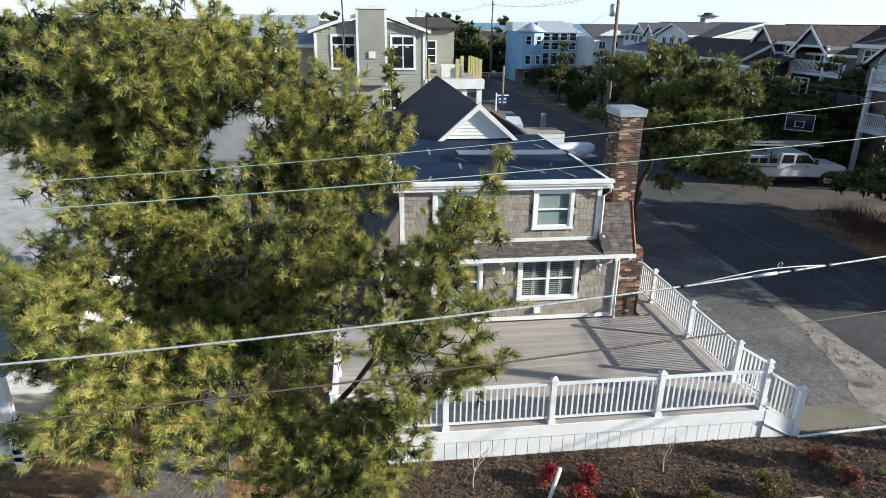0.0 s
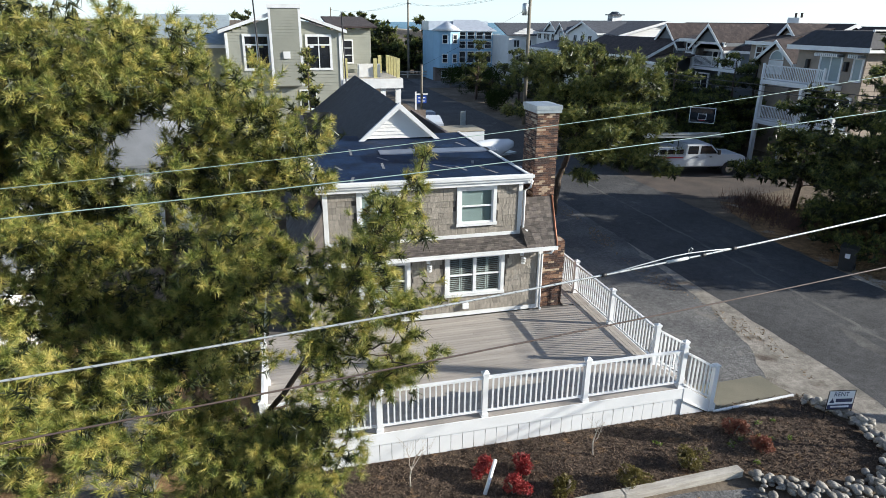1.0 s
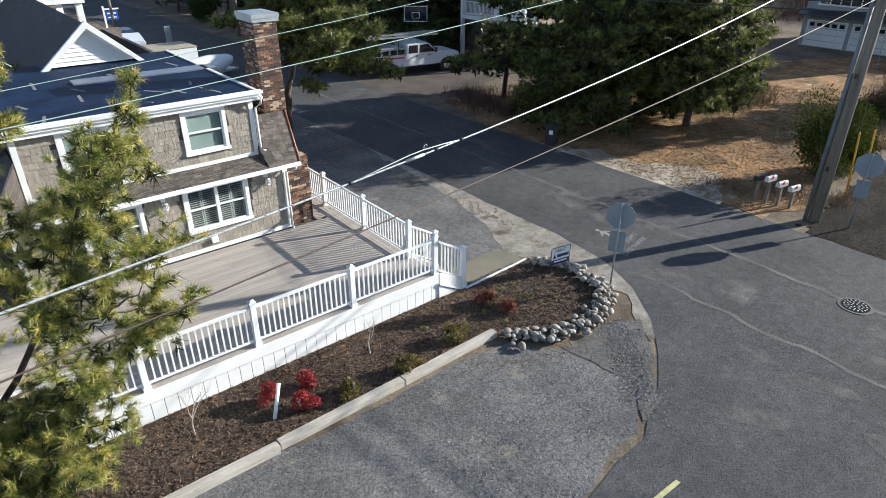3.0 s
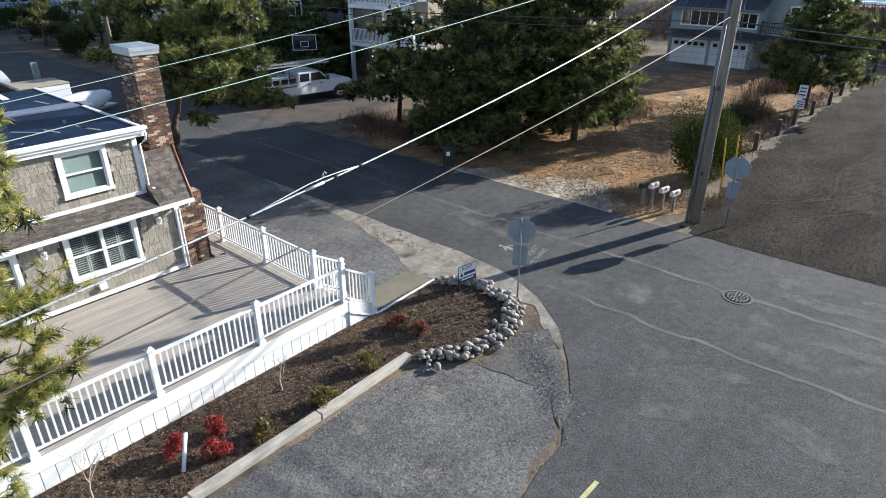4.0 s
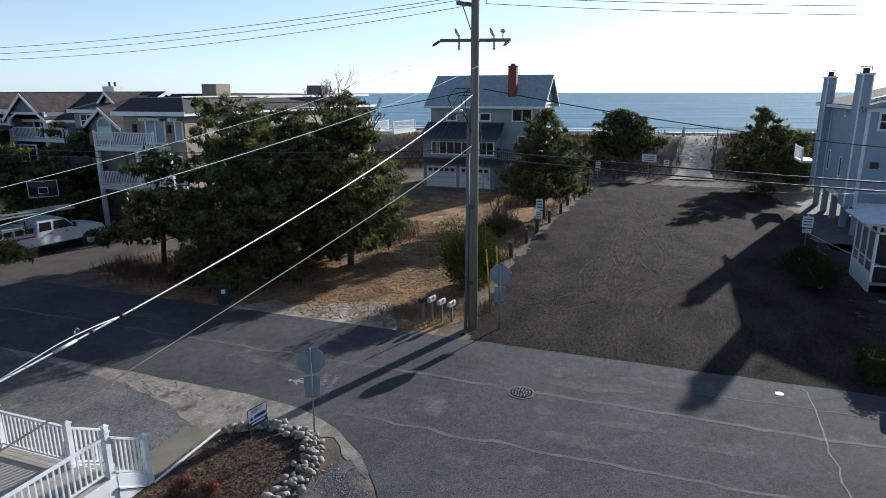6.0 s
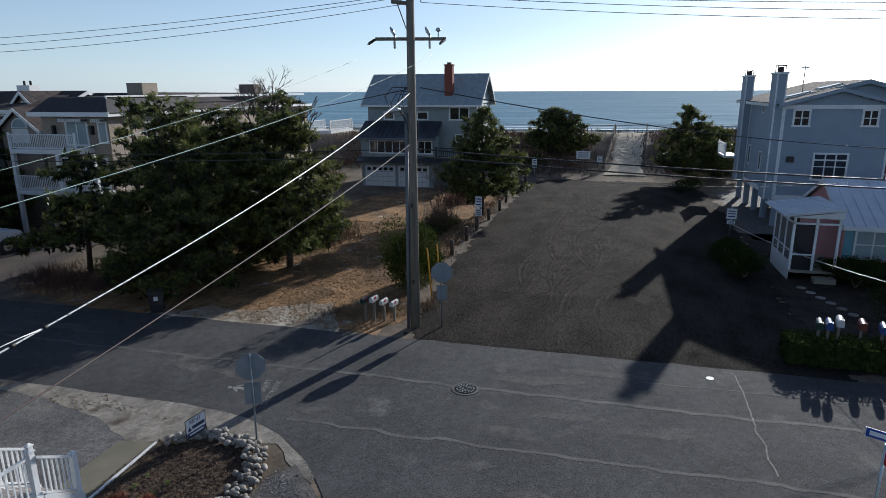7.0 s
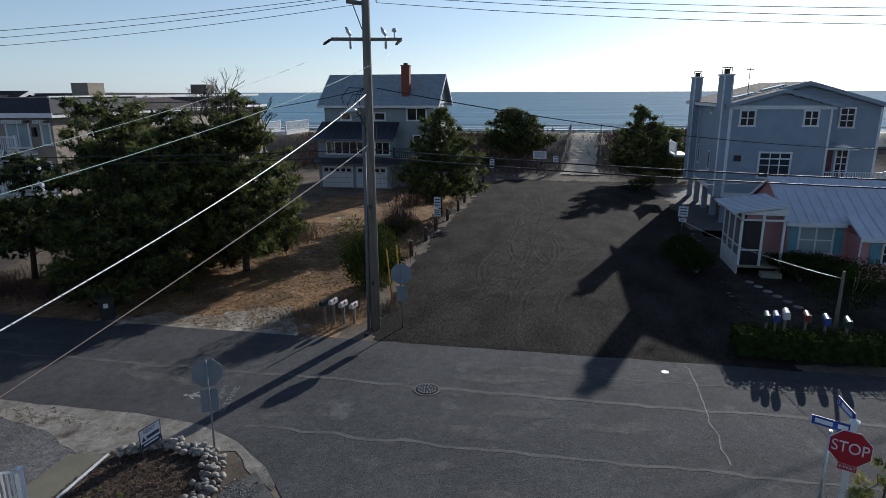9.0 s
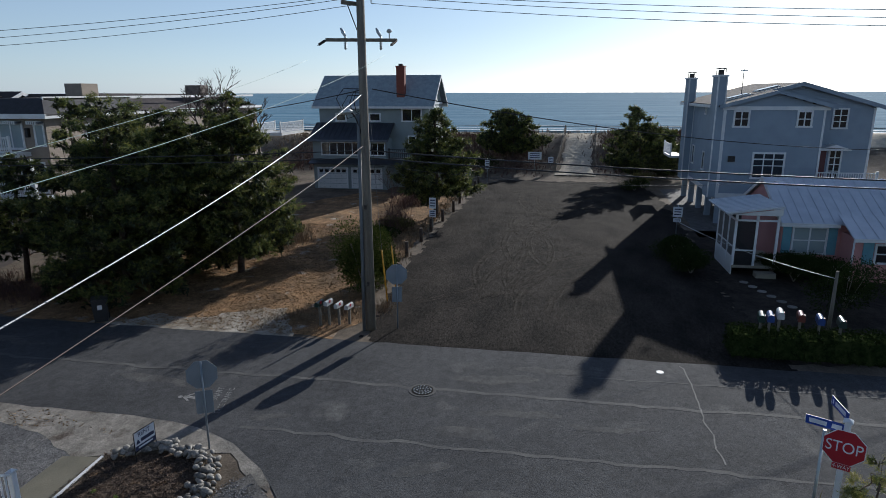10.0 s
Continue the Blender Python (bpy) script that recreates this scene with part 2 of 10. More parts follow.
POLE_WOOD = mat("utility_pole_wood", (0.23, 0.205, 0.165), (0.15, 0.135, 0.11), 0.9, 2, 0.6, fine=22, jitter=0.3, stretch=(4, 4, 0.4))
NEW_WOOD = mat("treated_lumber", (0.52, 0.47, 0.22), (0.42, 0.38, 0.17), 0.8, 4, 0.2, jitter=0.15)
BARK = mat("pine_bark", (0.115, 0.082, 0.06), (0.055, 0.041, 0.033), 0.95, 7, 1.0, fine=30, jitter=0.35)
TWIG = mat("grey_twig", (0.30, 0.25, 0.20), (0.20, 0.165, 0.13), 0.9, 6, 0.3)
DRY = mat("dry_brush", (0.27, 0.20, 0.125), (0.17, 0.12, 0.075), 0.95, 3, 0.5, jitter=0.3, island=-0.4)
DEAD_RED = mat("bare_red_brush", (0.15, 0.085, 0.07), (0.10, 0.06, 0.05), 0.95, 3, 0.3, island=-0.3)
# NEEDLE, NEEDLE_MID, NEEDLE_DARK: sunlit to shaded copies, the light put into colour
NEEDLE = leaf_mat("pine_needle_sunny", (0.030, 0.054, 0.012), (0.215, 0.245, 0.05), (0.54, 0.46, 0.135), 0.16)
# crown shade as colour: near-black needles for inside the boughs
NEEDLE_SHADE = leaf_mat("pine_needle_inner_shade", (0.012, 0.02, 0.007), (0.025, 0.036, 0.011), (0.05, 0.055, 0.018))
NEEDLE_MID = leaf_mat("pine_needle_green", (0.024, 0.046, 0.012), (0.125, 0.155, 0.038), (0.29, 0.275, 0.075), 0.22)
CONDUIT = mat("weathered_grey_conduit", (0.15, 0.165, 0.175), (0.11, 0.12, 0.13), 0.55, 3, 0.1, jitter=0.15)
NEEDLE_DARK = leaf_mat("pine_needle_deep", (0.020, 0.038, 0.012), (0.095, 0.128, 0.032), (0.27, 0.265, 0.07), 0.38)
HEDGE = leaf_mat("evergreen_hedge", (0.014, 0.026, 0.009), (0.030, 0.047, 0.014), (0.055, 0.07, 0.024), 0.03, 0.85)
# lighter copy of the hedge leaf, with sunlight put into its colour
GREEN_LEAF = leaf_mat("sunlit_evergreen", (0.022, 0.036, 0.010), (0.060, 0.082, 0.020), (0.13, 0.145, 0.04), 0.18, 0.72)
RED_LEAF = leaf_mat("red_nandina", (0.15, 0.010, 0.014), (0.30, 0.026, 0.028), (0.40, 0.06, 0.05), 0.12)
RUSSET_LEAF = leaf_mat("russet_leaf", (0.12, 0.035, 0.022), (0.22, 0.07, 0.045), (0.28, 0.12, 0.07))
OLIVE_LEAF = leaf_mat("olive_leaf", (0.06, 0.05, 0.012), (0.13, 0.11, 0.025), (0.22, 0.18, 0.05))
SIDING_SAGE = mat("sage_grey_siding", (0.33, 0.335, 0.285), (0.29, 0.295, 0.25), 0.7, 1, 0.05, jitter=0.05)
SIDING_BLUE = mat("blue_grey_siding", (0.30, 0.36, 0.425), (0.265, 0.32, 0.38), 0.7, 1, 0.05, jitter=0.05)
SIDING_TEAL = mat("grey_green_siding", (0.30, 0.345, 0.34), (0.26, 0.30, 0.30), 0.75, 1, 0.1, jitter=0.08)
SIDING_WHITE = mat("white_siding", (0.74, 0.74, 0.73), (0.68, 0.68, 0.67), 0.7, 1, 0.05, jitter=0.05)
SIDING_SKY = mat("pale_blue_siding", (0.30, 0.49, 0.66), (0.27, 0.45, 0.61), 0.7, 1, 0.05, jitter=0.05)
SIDING_TAN = mat("tan_shingle_siding", (0.33, 0.27, 0.215), (0.28, 0.228, 0.18), 0.8, 2, 0.3, fine=20, jitter=0.2)
SIDING_BROWN = mat("brown_shingle_siding", (0.20, 0.165, 0.145), (0.15, 0.12, 0.105), 0.85, 2, 0.5, fine=10, jitter=0.3)
SIDING_SLATE = mat("slate_grey_siding", (0.16, 0.18, 0.20), (0.13, 0.145, 0.165), 0.8, 1, 0.1, jitter=0.08)
PINK = mat("pink_stucco", (0.62, 0.30, 0.28), (0.55, 0.26, 0.245), 0.85, 1, 0.15, jitter=0.08)
TURQUOISE = mat("turquoise_paint", (0.16, 0.36, 0.42), (0.13, 0.31, 0.37), 0.6, 2, 0.05)
PANE_DARK = mat("dark_window_glass", (0.012, 0.015, 0.02), (0.02, 0.024, 0.03), 0.06, 1, 0.0, jitter=0.02, spec=0.8)
GLASS = glass_mat("clear_glass", (0.86, 0.92, 0.92))
BLIND = mat("teal_grey_shade", (0.34, 0.40, 0.40), (0.29, 0.345, 0.35), 0.8, 1, 0.05, jitter=0.04)
SHUTTER_W = mat("plantation_shutter", (0.60, 0.61, 0.60), (0.54, 0.55, 0.54), 0.5, 1, 0.02)
BLACK = mat("black_rubber", (0.018, 0.018, 0.02), (0.013, 0.013, 0.015), 0.6, 4, 0.05)
CABLE = mat("black_cable", (0.028, 0.028, 0.03), (0.02, 0.02, 0.022), 0.5, 4, 0.02)
CABLE_GREY = mat("aluminium_strand", (0.60, 0.62, 0.62), (0.50, 0.52, 0.52), 0.45, 30, 0.1, metal=0.4)
CABLE_GREEN = mat("verdigris_copper_wire", (0.34, 0.46, 0.42), (0.27, 0.38, 0.345), 0.55, 20, 0.05)
CABLE_BROWN = mat("rusty_brown_cable", (0.12, 0.085, 0.07), (0.08, 0.058, 0.05), 0.6, 20, 0.05)
CAR_WHITE = mat("white_car_paint", (0.60, 0.63, 0.67), (0.58, 0.61, 0.65), 0.25, 1, 0.0, jitter=0.02)
CAR_BLUE = mat("dark_blue_paint", (0.03, 0.045, 0.09), (0.025, 0.04, 0.08), 0.3, 1, 0.0, jitter=0.02)
CHROME = mat("bright_metal", (0.6, 0.6, 0.6), (0.55, 0.55, 0.55), 0.25, 1, 0.0, metal=1.0)
SIGN_RED = mat("sign_red", (0.42, 0.015, 0.03), (0.38, 0.013, 0.026), 0.45, 1, 0.0, jitter=0.02)
SIGN_BLUE = mat("sign_blue", (0.02, 0.07, 0.36), (0.018, 0.06, 0.32), 0.45, 1, 0.0, jitter=0.02)
SIGN_BACK = mat("sign_back_aluminium", (0.25, 0.29, 0.33), (0.22, 0.255, 0.29), 0.55, 2, 0.02, metal=0.3)
SIGN_WHITE = mat("sign_white", (0.75, 0.77, 0.80), (0.72, 0.74, 0.77), 0.5, 1, 0.0, jitter=0.02)
SIGN_DARK = mat("sign_navy", (0.03, 0.04, 0.10), (0.028, 0.036, 0.09), 0.5, 1, 0.0, jitter=0.02)
YARD_SHADE = mat("shade_dark_yard_soil", (0.055, 0.045, 0.037), (0.032, 0.027, 0.023), 0.95, 0.8, 0.8, fine=14, jitter=0.5, world_space=True, spec=0.12, mid=(2.5, 0.4, 1.5))
YELLOW = mat("yellow_plastic", (0.70, 0.36, 0.02), (0.62, 0.31, 0.018), 0.5, 2, 0.0)
BIN = mat("charcoal_plastic", (0.03, 0.032, 0.035), (0.024, 0.026, 0.028), 0.5, 3, 0.05)
ROAD_PAINT = mat("worn_road_paint", (0.34, 0.34, 0.33), (0.13, 0.13, 0.13), 0.8, 9, 0.1, jitter=0.3)
IRON = mat("cast_iron", (0.07, 0.062, 0.058), (0.045, 0.04, 0.038), 0.6, 8, 0.3, metal=0.6)
SEAM = mat("pale_road_seam", (0.122, 0.12, 0.115), (0.070, 0.070, 0.072), 0.9, 0.9, 0.3, fine=26, jitter=0.4, world_space=True)
SCUFF = mat("pale_road_scuff", (0.115, 0.113, 0.109), (0.085, 0.085, 0.086), 0.9, 1.1, 0.5, fine=26, jitter=0.45, world_space=True, spec=0.12, mid=(3.5, 0.25, 0.5))
WATER = mat("sea_water", (0.12, 0.235, 0.33), (0.22, 0.355, 0.45), 0.95, 0.35, 0.0, jitter=0.4, fine=2.6, world_space=True, spec=0.02, stretch=(0.5, 0.05, 1))
FOAM = mat("surf_foam", (0.75, 0.77, 0.78), (0.55, 0.60, 0.63), 0.8, 0.3, 0.2, world_space=True)


# ---- small mesh kit ----
def add_box(bm, x0, x1, y0, y1, z0, z1, m=None):
    vs = [bm.verts.new((x, y, z)) for z in (z0, z1) for y in (y0, y1) for x in (x0, x1)]
    if m is not None:
        for v in vs:
            v.co = m @ v.co
    for f in ((0, 2, 3, 1), (4, 5, 7, 6), (0, 1, 5, 4), (2, 6, 7, 3), (0, 4, 6, 2), (1, 3, 7, 5)):
        bm.faces.new([vs[i] for i in f])
    return vs


def box(x0, x1, y0, y1, z0, z1, bevel=0.0, m=None):
    bm = bmesh.new()
    add_box(bm, x0, x1, y0, y1, z0, z1, m)
    if bevel:
        bmesh.ops.bevel(bm, geom=bm.edges[:], offset=bevel, segments=2, affect="EDGES")
    return bm


def add_prism(bm, pts, d):
    """pts: a flat outline of 3D points; d: the vector by which it is thickened."""
    d = Vector(d)
    a = [bm.verts.new(p) for p in pts]
    b = [bm.verts.new(Vector(p) + d) for p in pts]
    bm.faces.new(a[::-1]), bm.faces.new(b)
    n = len(pts)
    for i in range(n):
        bm.faces.new((a[i], a[(i + 1) % n], b[(i + 1) % n], b[i]))


def prism(pts, d):
    bm = bmesh.new()
    add_prism(bm, pts, d)
    bmesh.ops.recalc_face_normals(bm, faces=bm.faces[:])
    return bm


def add_tube(bm, pts, radii, n=8, cap=True):
    """A tapered tube along pts."""
    pts = [Vector(p) for p in pts]
    if not hasattr(radii, "__len__"):
        radii = [radii] * len(pts)
    rings = []
    for i, p in enumerate(pts):
        d = (pts[min(i + 1, len(pts) - 1)] - pts[max(i - 1, 0)]).normalized()
        up = Vector((0, 0, 1)) if abs(d.z) < 0.9 else Vector((1, 0, 0))
        u = d.cross(up).normalized()
        w = u.cross(d)
        rings.append([bm.verts.new(p + float(radii[i]) * (math.cos(a) * u + math.sin(a) * w)) for a in (2 * math.pi * k / n for k in range(n))])
    for r, s in zip(rings, rings[1:]):
        for k in range(n):
            bm.faces.new((r[k], r[(k + 1) % n], s[(k + 1) % n], s[k])).smooth = True
    if cap:
        bm.faces.new(rings[0][::-1]), bm.faces.new(rings[-1])


def tube(pts, radii, n=8):
    bm = bmesh.new()
    add_tube(bm, pts, radii, n)
    return bm


def mesh_of(name, bm, material):
    me = bpy.data.meshes.new(name)
    bm.to_mesh(me)
    bm.free()
    me.materials.append(material)
    return me


def part(name, bm, material, parent, label="", kind=""):
    ob = new(name, mesh_of(name, bm, material))
    ob.parent = parent
    return tagged(ob, label, kind=kind)


def piece(name, me, parent, m):
    ob = new(name, me)
    ob.parent = parent
    ob.matrix_basis = m
    return ob


def thing(name, label, category, group="", kind="", at=(0, 0, 0), turn=0.0):
    ob = new(name)
    ob.empty_display_size = 0.2
    ob.matrix_basis = pose(*at, 0, 0, turn)
    return tagged(ob, label, category, group, kind)


def solid(name, bm, material, label, category="", group="", kind=""):
    return tagged(new(name, mesh_of(name, bm, material)), label, category, group, kind)


def ragged(poly, step, amount, seed=0):
    """The outline cut into short steps and shifted unevenly."""
    out = []
    n = len(poly)
    for i in range(n):
        a, b = Vector(poly[i]).to_2d(), Vector(poly[(i + 1) % n]).to_2d()
        k = max(1, int((b - a).length / step))
        for j in range(k):
            p = a.lerp(b, j / k)
            q = Vector((p.x * 0.9, p.y * 0.9, seed * 7.3))
            out.append((p.x + amount * noise.noise(q) + 0.5 * amount * noise.noise(q * 3.1), p.y + amount * noise.noise(q + Vector((31, 7, 0))) + 0.5 * amount * noise.noise(q * 3.1 + Vector((9, 4, 1)))))
    return out


def sheet(name, poly, z, material, label, category="ground", step=0.6, amount=0.0, seed=0):
    bm = bmesh.new()
    pts = ragged(poly, step, amount, seed) if amount else poly
    f = bm.faces.new([bm.verts.new((x, y, z)) for x, y in pts])
    bm.normal_update()
    if f.normal.z < 0 or sum((pts[i][0] * pts[(i + 1) % len(pts)][1] - pts[(i + 1) % len(pts)][0] * pts[i][1]) for i in range(len(pts))) < 0:
        bmesh.ops.reverse_faces(bm, faces=[f])
        bm.normal_update()
    bmesh.ops.triangulate(bm, faces=bm.faces[:], ngon_method="EAR_CLIP")
    return solid(name, bm, material, label, category, kind="structure")


# ---- ground, roads, sea ----
def path_line(x):
    """The middle of the walked path over the dune."""
    return -2.45 - 0.062 * (x - 75)


def dune_height(x, y):
    """Flat land, a dune ridge with a walked-in path, then the beach."""
    if x < 66:
        return 0.0
    path = math.exp(-((y - path_line(x)) / 2.4) ** 2)
    crest = 3.9 * math.exp(-((x - 90) / 10.5) ** 2) * (1 + (0.16 * noise.noise(Vector((x * 0.12, y * 0.12, 3))) + 0.10 * max(-1.0, min(1.0, -y / 14))) * (1 - path))
    hump = 0.4 * noise.noise(Vector((x * 0.3, y * 0.3, 8))) * math.exp(-((x - 88) / 12) ** 2) * (1 - path)
    fade = min(1.0, max(0.0, (x - 67) / 8.0))
    beach = -1.6 * min(1.0, max(0.0, (x - 120) / 60))
    return (crest + hump) * fade + beach


def build_ground():
    xs = [-4500, -1200, -300, -80, -20, 30, 60] + [66 + 1.2 * i for i in range(52)] + [140, 155, 175, 200]
    ys = [-4500, -1200, -300, -120, -60] + [-40 + 1.3 * i for i in range(77)] + [80, 120, 300, 1200, 4500]
    bm = bmesh.new()
    grid = [[bm.verts.new((x, y, dune_height(x, y))) for y in ys] for x in xs]
    for i in range(len(xs) - 1):
        for j in range(len(ys) - 1):
            f = bm.faces.new((grid[i][j], grid[i + 1][j], grid[i + 1][j + 1], grid[i][j + 1]))
            cx, cy = (xs[i] + xs[i + 1]) / 2, (ys[j] + ys[j + 1]) / 2
            bare = noise.noise(Vector((cx * 0.11, cy * 0.11, 5))) > 0.12 and cx > 84 and cy < -5
            f.material_index = 1 if cx > 97 or bare else 0
            f.smooth = True
    ob = solid("ground", bm, SOIL, "flat sandy ground rising to a sand dune and beach", "ground", kind="structure")
    ob.data.materials.append(SAND)


build_ground()


def build_beach_path():
    """Trodden sand from the lot over the dune, spilling out at its foot, pocked by feet."""
    nu, nv = 150, 26
    bm = bmesh.new()
    rows = []
    for i in range(nu + 1):
        x = 73.2 + 22.5 * i / nu
        flare = 0.55 * math.exp(-((x - 73.6) / 1.6) ** 2)
        row = []
        for j in range(nv + 1):
            e = 2 * j / nv - 1
            side = 1.85 + flare + 0.3 * noise.noise(Vector((x * 0.55, 5.0 * (e > 0), 2))) + 0.16 * noise.noise(Vector((x * 2.0, 9.0 * (e > 0), 4)))
            y = path_line(x) + e * side
            pock = 0.055 * noise.noise(Vector((x * 2.3, y * 2.3, 1))) + 0.03 * noise.noise(Vector((x * 5.2, y * 5.2, 6)))
            row.append(bm.verts.new((x, y, dune_height(x, y) + 0.09 * (1 - e ** 8) - 0.05 * (abs(e) > 0.99) + pock * (1 - e * e))))
        rows.append(row)
    for r, q in zip(rows, rows[1:]):
        for j in range(nv):
            bm.faces.new((r[j], q[j], q[j + 1], r[j + 1])).smooth = True
    solid("beach_path", bm, SAND, "pale trodden sand path over the dune", "path", kind="structure")


build_beach_path()
sea_bm = bmesh.new()
sx = [176 + (4850 - 176) * (i / 60) ** 3 for i in range(61)]
rows_ = [[sea_bm.verts.new((x, y, -1.15 + (0.10 * math.sin(x * 0.42 + 0.02 * y) * math.exp(-(x - 176) / 60)))) for y in (-4500, -1500, -400, -150, -50, 0, 50, 150, 400, 1500, 4500)] for x in sx]
for r, s in zip(rows_, rows_[1:]):
    for k in range(10):
        sea_bm.faces.new((r[k], s[k], s[k + 1], r[k + 1])).smooth = True
sea = solid("water", sea_bm, WATER, "calm blue sea with small swells to the horizon", "sea", kind="structure")
wn, wl = WATER.node_tree.nodes, WATER.node_tree.links
wave_n, wave_b, wave_m, wave_g = wn.new("ShaderNodeTexNoise"), wn.new("ShaderNodeBump"), wn.new("ShaderNodeMapping"), wn.new("ShaderNodeNewGeometry")
wave_m.inputs["Scale"].default_value = (0.45, 0.06, 1)
wave_n.inputs["Scale"].default_value, wave_n.inputs["Detail"].default_value = 0.6, 6
wave_b.inputs["Strength"].default_value, wave_b.inputs["Distance"].default_value = 0.9, 0.5
wl.new(wave_g.outputs["Position"], wave_m.inputs[0]), wl.new(wave_m.outputs[0], wave_n.inputs["Vector"])
wl.new(wave_n.outputs["Fac"], wave_b.inputs["Height"]), wl.new(wave_b.outputs[0], wn["Principled BSDF"].inputs["Normal"])
for k, (x, w) in enumerate(((178, 2.2), (188, 1.6), (203, 1.3))):
    sheet("water_foam", [(x, -900), (x + w, -900), (x + w + 2, 0), (x + w, 900), (x, 900), (x + 1, 0)], -0.98, FOAM, "thin line of white surf along the shore", "surf", step=6, amount=2.2, seed=k)

ARC = [(15.5, 12.0), (15.2, 10.2), (14.6, 8.7), (13.6, 7.4), (12.4, 6.4), (11.2, 5.6), (9.5, 4.9), (7.0, 4.5)]
sheet("road", [(22.4, -120), (22.4, 260), (15.5, 260)] + ARC + [(-120, 4.0), (-120, -6.5), (8, -6.5), (12, -8), (13.5, -11), (13.8, -120)], 0.016, ASPHALT, "dark asphalt beach road with a side street", "road", step=0.7, amount=0.10)
sheet("road_crossing", [(15.4, 96), (-60, 96), (-60, 112), (60, 112), (60, 96), (22.4, 96)], 0.012, ASPHALT_OLD, "worn asphalt cross street in the distance", "road", step=3, amount=0.1)
sheet("driveway", [(9.75, 12.2), (14.0, 12.4), (15.7, 16), (15.7, 60), (9.0, 60), (9.0, 20.5)], 0.008, ASPHALT_OLD, "worn grey asphalt driveway beside the deck", "driveway", amount=0.15, seed=2)
sheet("shoulder", [(13.1, 12.9), (14.0, 10.4), (13.9, 8.6), (12.6, 6.9), (14.4, 7.6), (15.5, 9.6), (15.95, 12.2), (15.85, 17), (15.75, 21.5), (15.5, 25.5), (15.25, 22), (14.75, 18.5), (14.5, 16.2), (14.1, 14.2)], 0.012, SANDY, "pale sandy gravel shoulder along the road", "shoulder", step=0.4, amount=0.35, seed=3)
sheet("parking_strip", [(-14, 4.2), (6.9, 4.7), (9.6, 5.1), (11.1, 5.9), (11.4, 7.2), (10.2, 8.4), (9.6, 9.2), (-2.5, 9.4), (-14, 9.6)], 0.008, ASPHALT_OLD, "cracked grey asphalt parking strip", "pavement", amount=0.18, seed=4)
sheet("gravel_verge", [(10.6, 8.1), (11.0, 6.2), (10.0, 5.2), (10.8, 5.2), (12.4, 6.6), (13.3, 7.6), (12.6, 8.0)], 0.0195, GRAVEL, "grey gravel verge at the corner", "gravel", step=0.3, amount=0.2, seed=5)
sheet("straw_floor", [(-14, 9.5), (-1.2, 9.4), (-1.0, 20), (-14, 22)], 0.006, STRAW, "brown pine straw under the trees", "ground", amount=0.5, seed=6)
sheet("gravel_path", [(-5.2, 9.0), (-3.6, 9.0), (-3.3, 12), (-4.0, 17), (-5.6, 17), (-5.0, 12)], 0.010, GRAVEL, "grey gravel path between the houses", "path", step=0.3, amount=0.55, seed=7)
sheet("lawn", [(22.5, 8.6), (24, 8.2), (31, 8.9), (58, 9.0), (60, 18), (48, 25), (36, 27), (28, 28), (24.5, 30), (22.5, 24)], 0.010, STRAW, "brown winter lawn covered in pine straw", "lawn", amount=0.4, seed=8)
sheet("lawn_edge", [(22.2, 10.5), (23.6, 11.0), (25.8, 12.2), (25.2, 13.6), (24.0, 15.6), (23.2, 19.5), (22.2, 20)], 0.014, BARE_SAND, "bare sandy lawn edge along the road", "shoulder", step=0.3, amount=0.6, seed=9)
LOT = [(21.4, 7.2), (21.4, -8.8), (30, -8.6), (52, -9.6), (62, -9.7), (70, -8.6), (73.5, -2.0), (70.5, 5.8), (64, 7.6), (36, 8.2), (27, 7.6)]


def inside(poly, x, y):
    hit_ = False
    for (ax, ay), (bx, by) in zip(poly, poly[1:] + poly[:1]):
        if (ay > y) != (by > y) and x < ax + (bx - ax) * (y - ay) / (by - ay):
            hit_ = not hit_
    return hit_


def lot_height(x, y):
    """Rough millings."""
    h = 0.016 + 0.020 * noise.noise(Vector((x * 0.7, y * 0.9, 1))) + 0.014 * noise.noise(Vector((x * 2.2, y * 2.6, 2)))
    rim = min(1.0, max(0.0, min(x - 22.35, 8.2 - y, y + 9.2) / 1.4))
    return 0.018 + (h + 0.006) * rim - 0.05 * min(1.0, max(0.0, (22.45 + 0.12 * noise.noise(Vector((0, y * 0.9, 3))) - x) / 0.35))


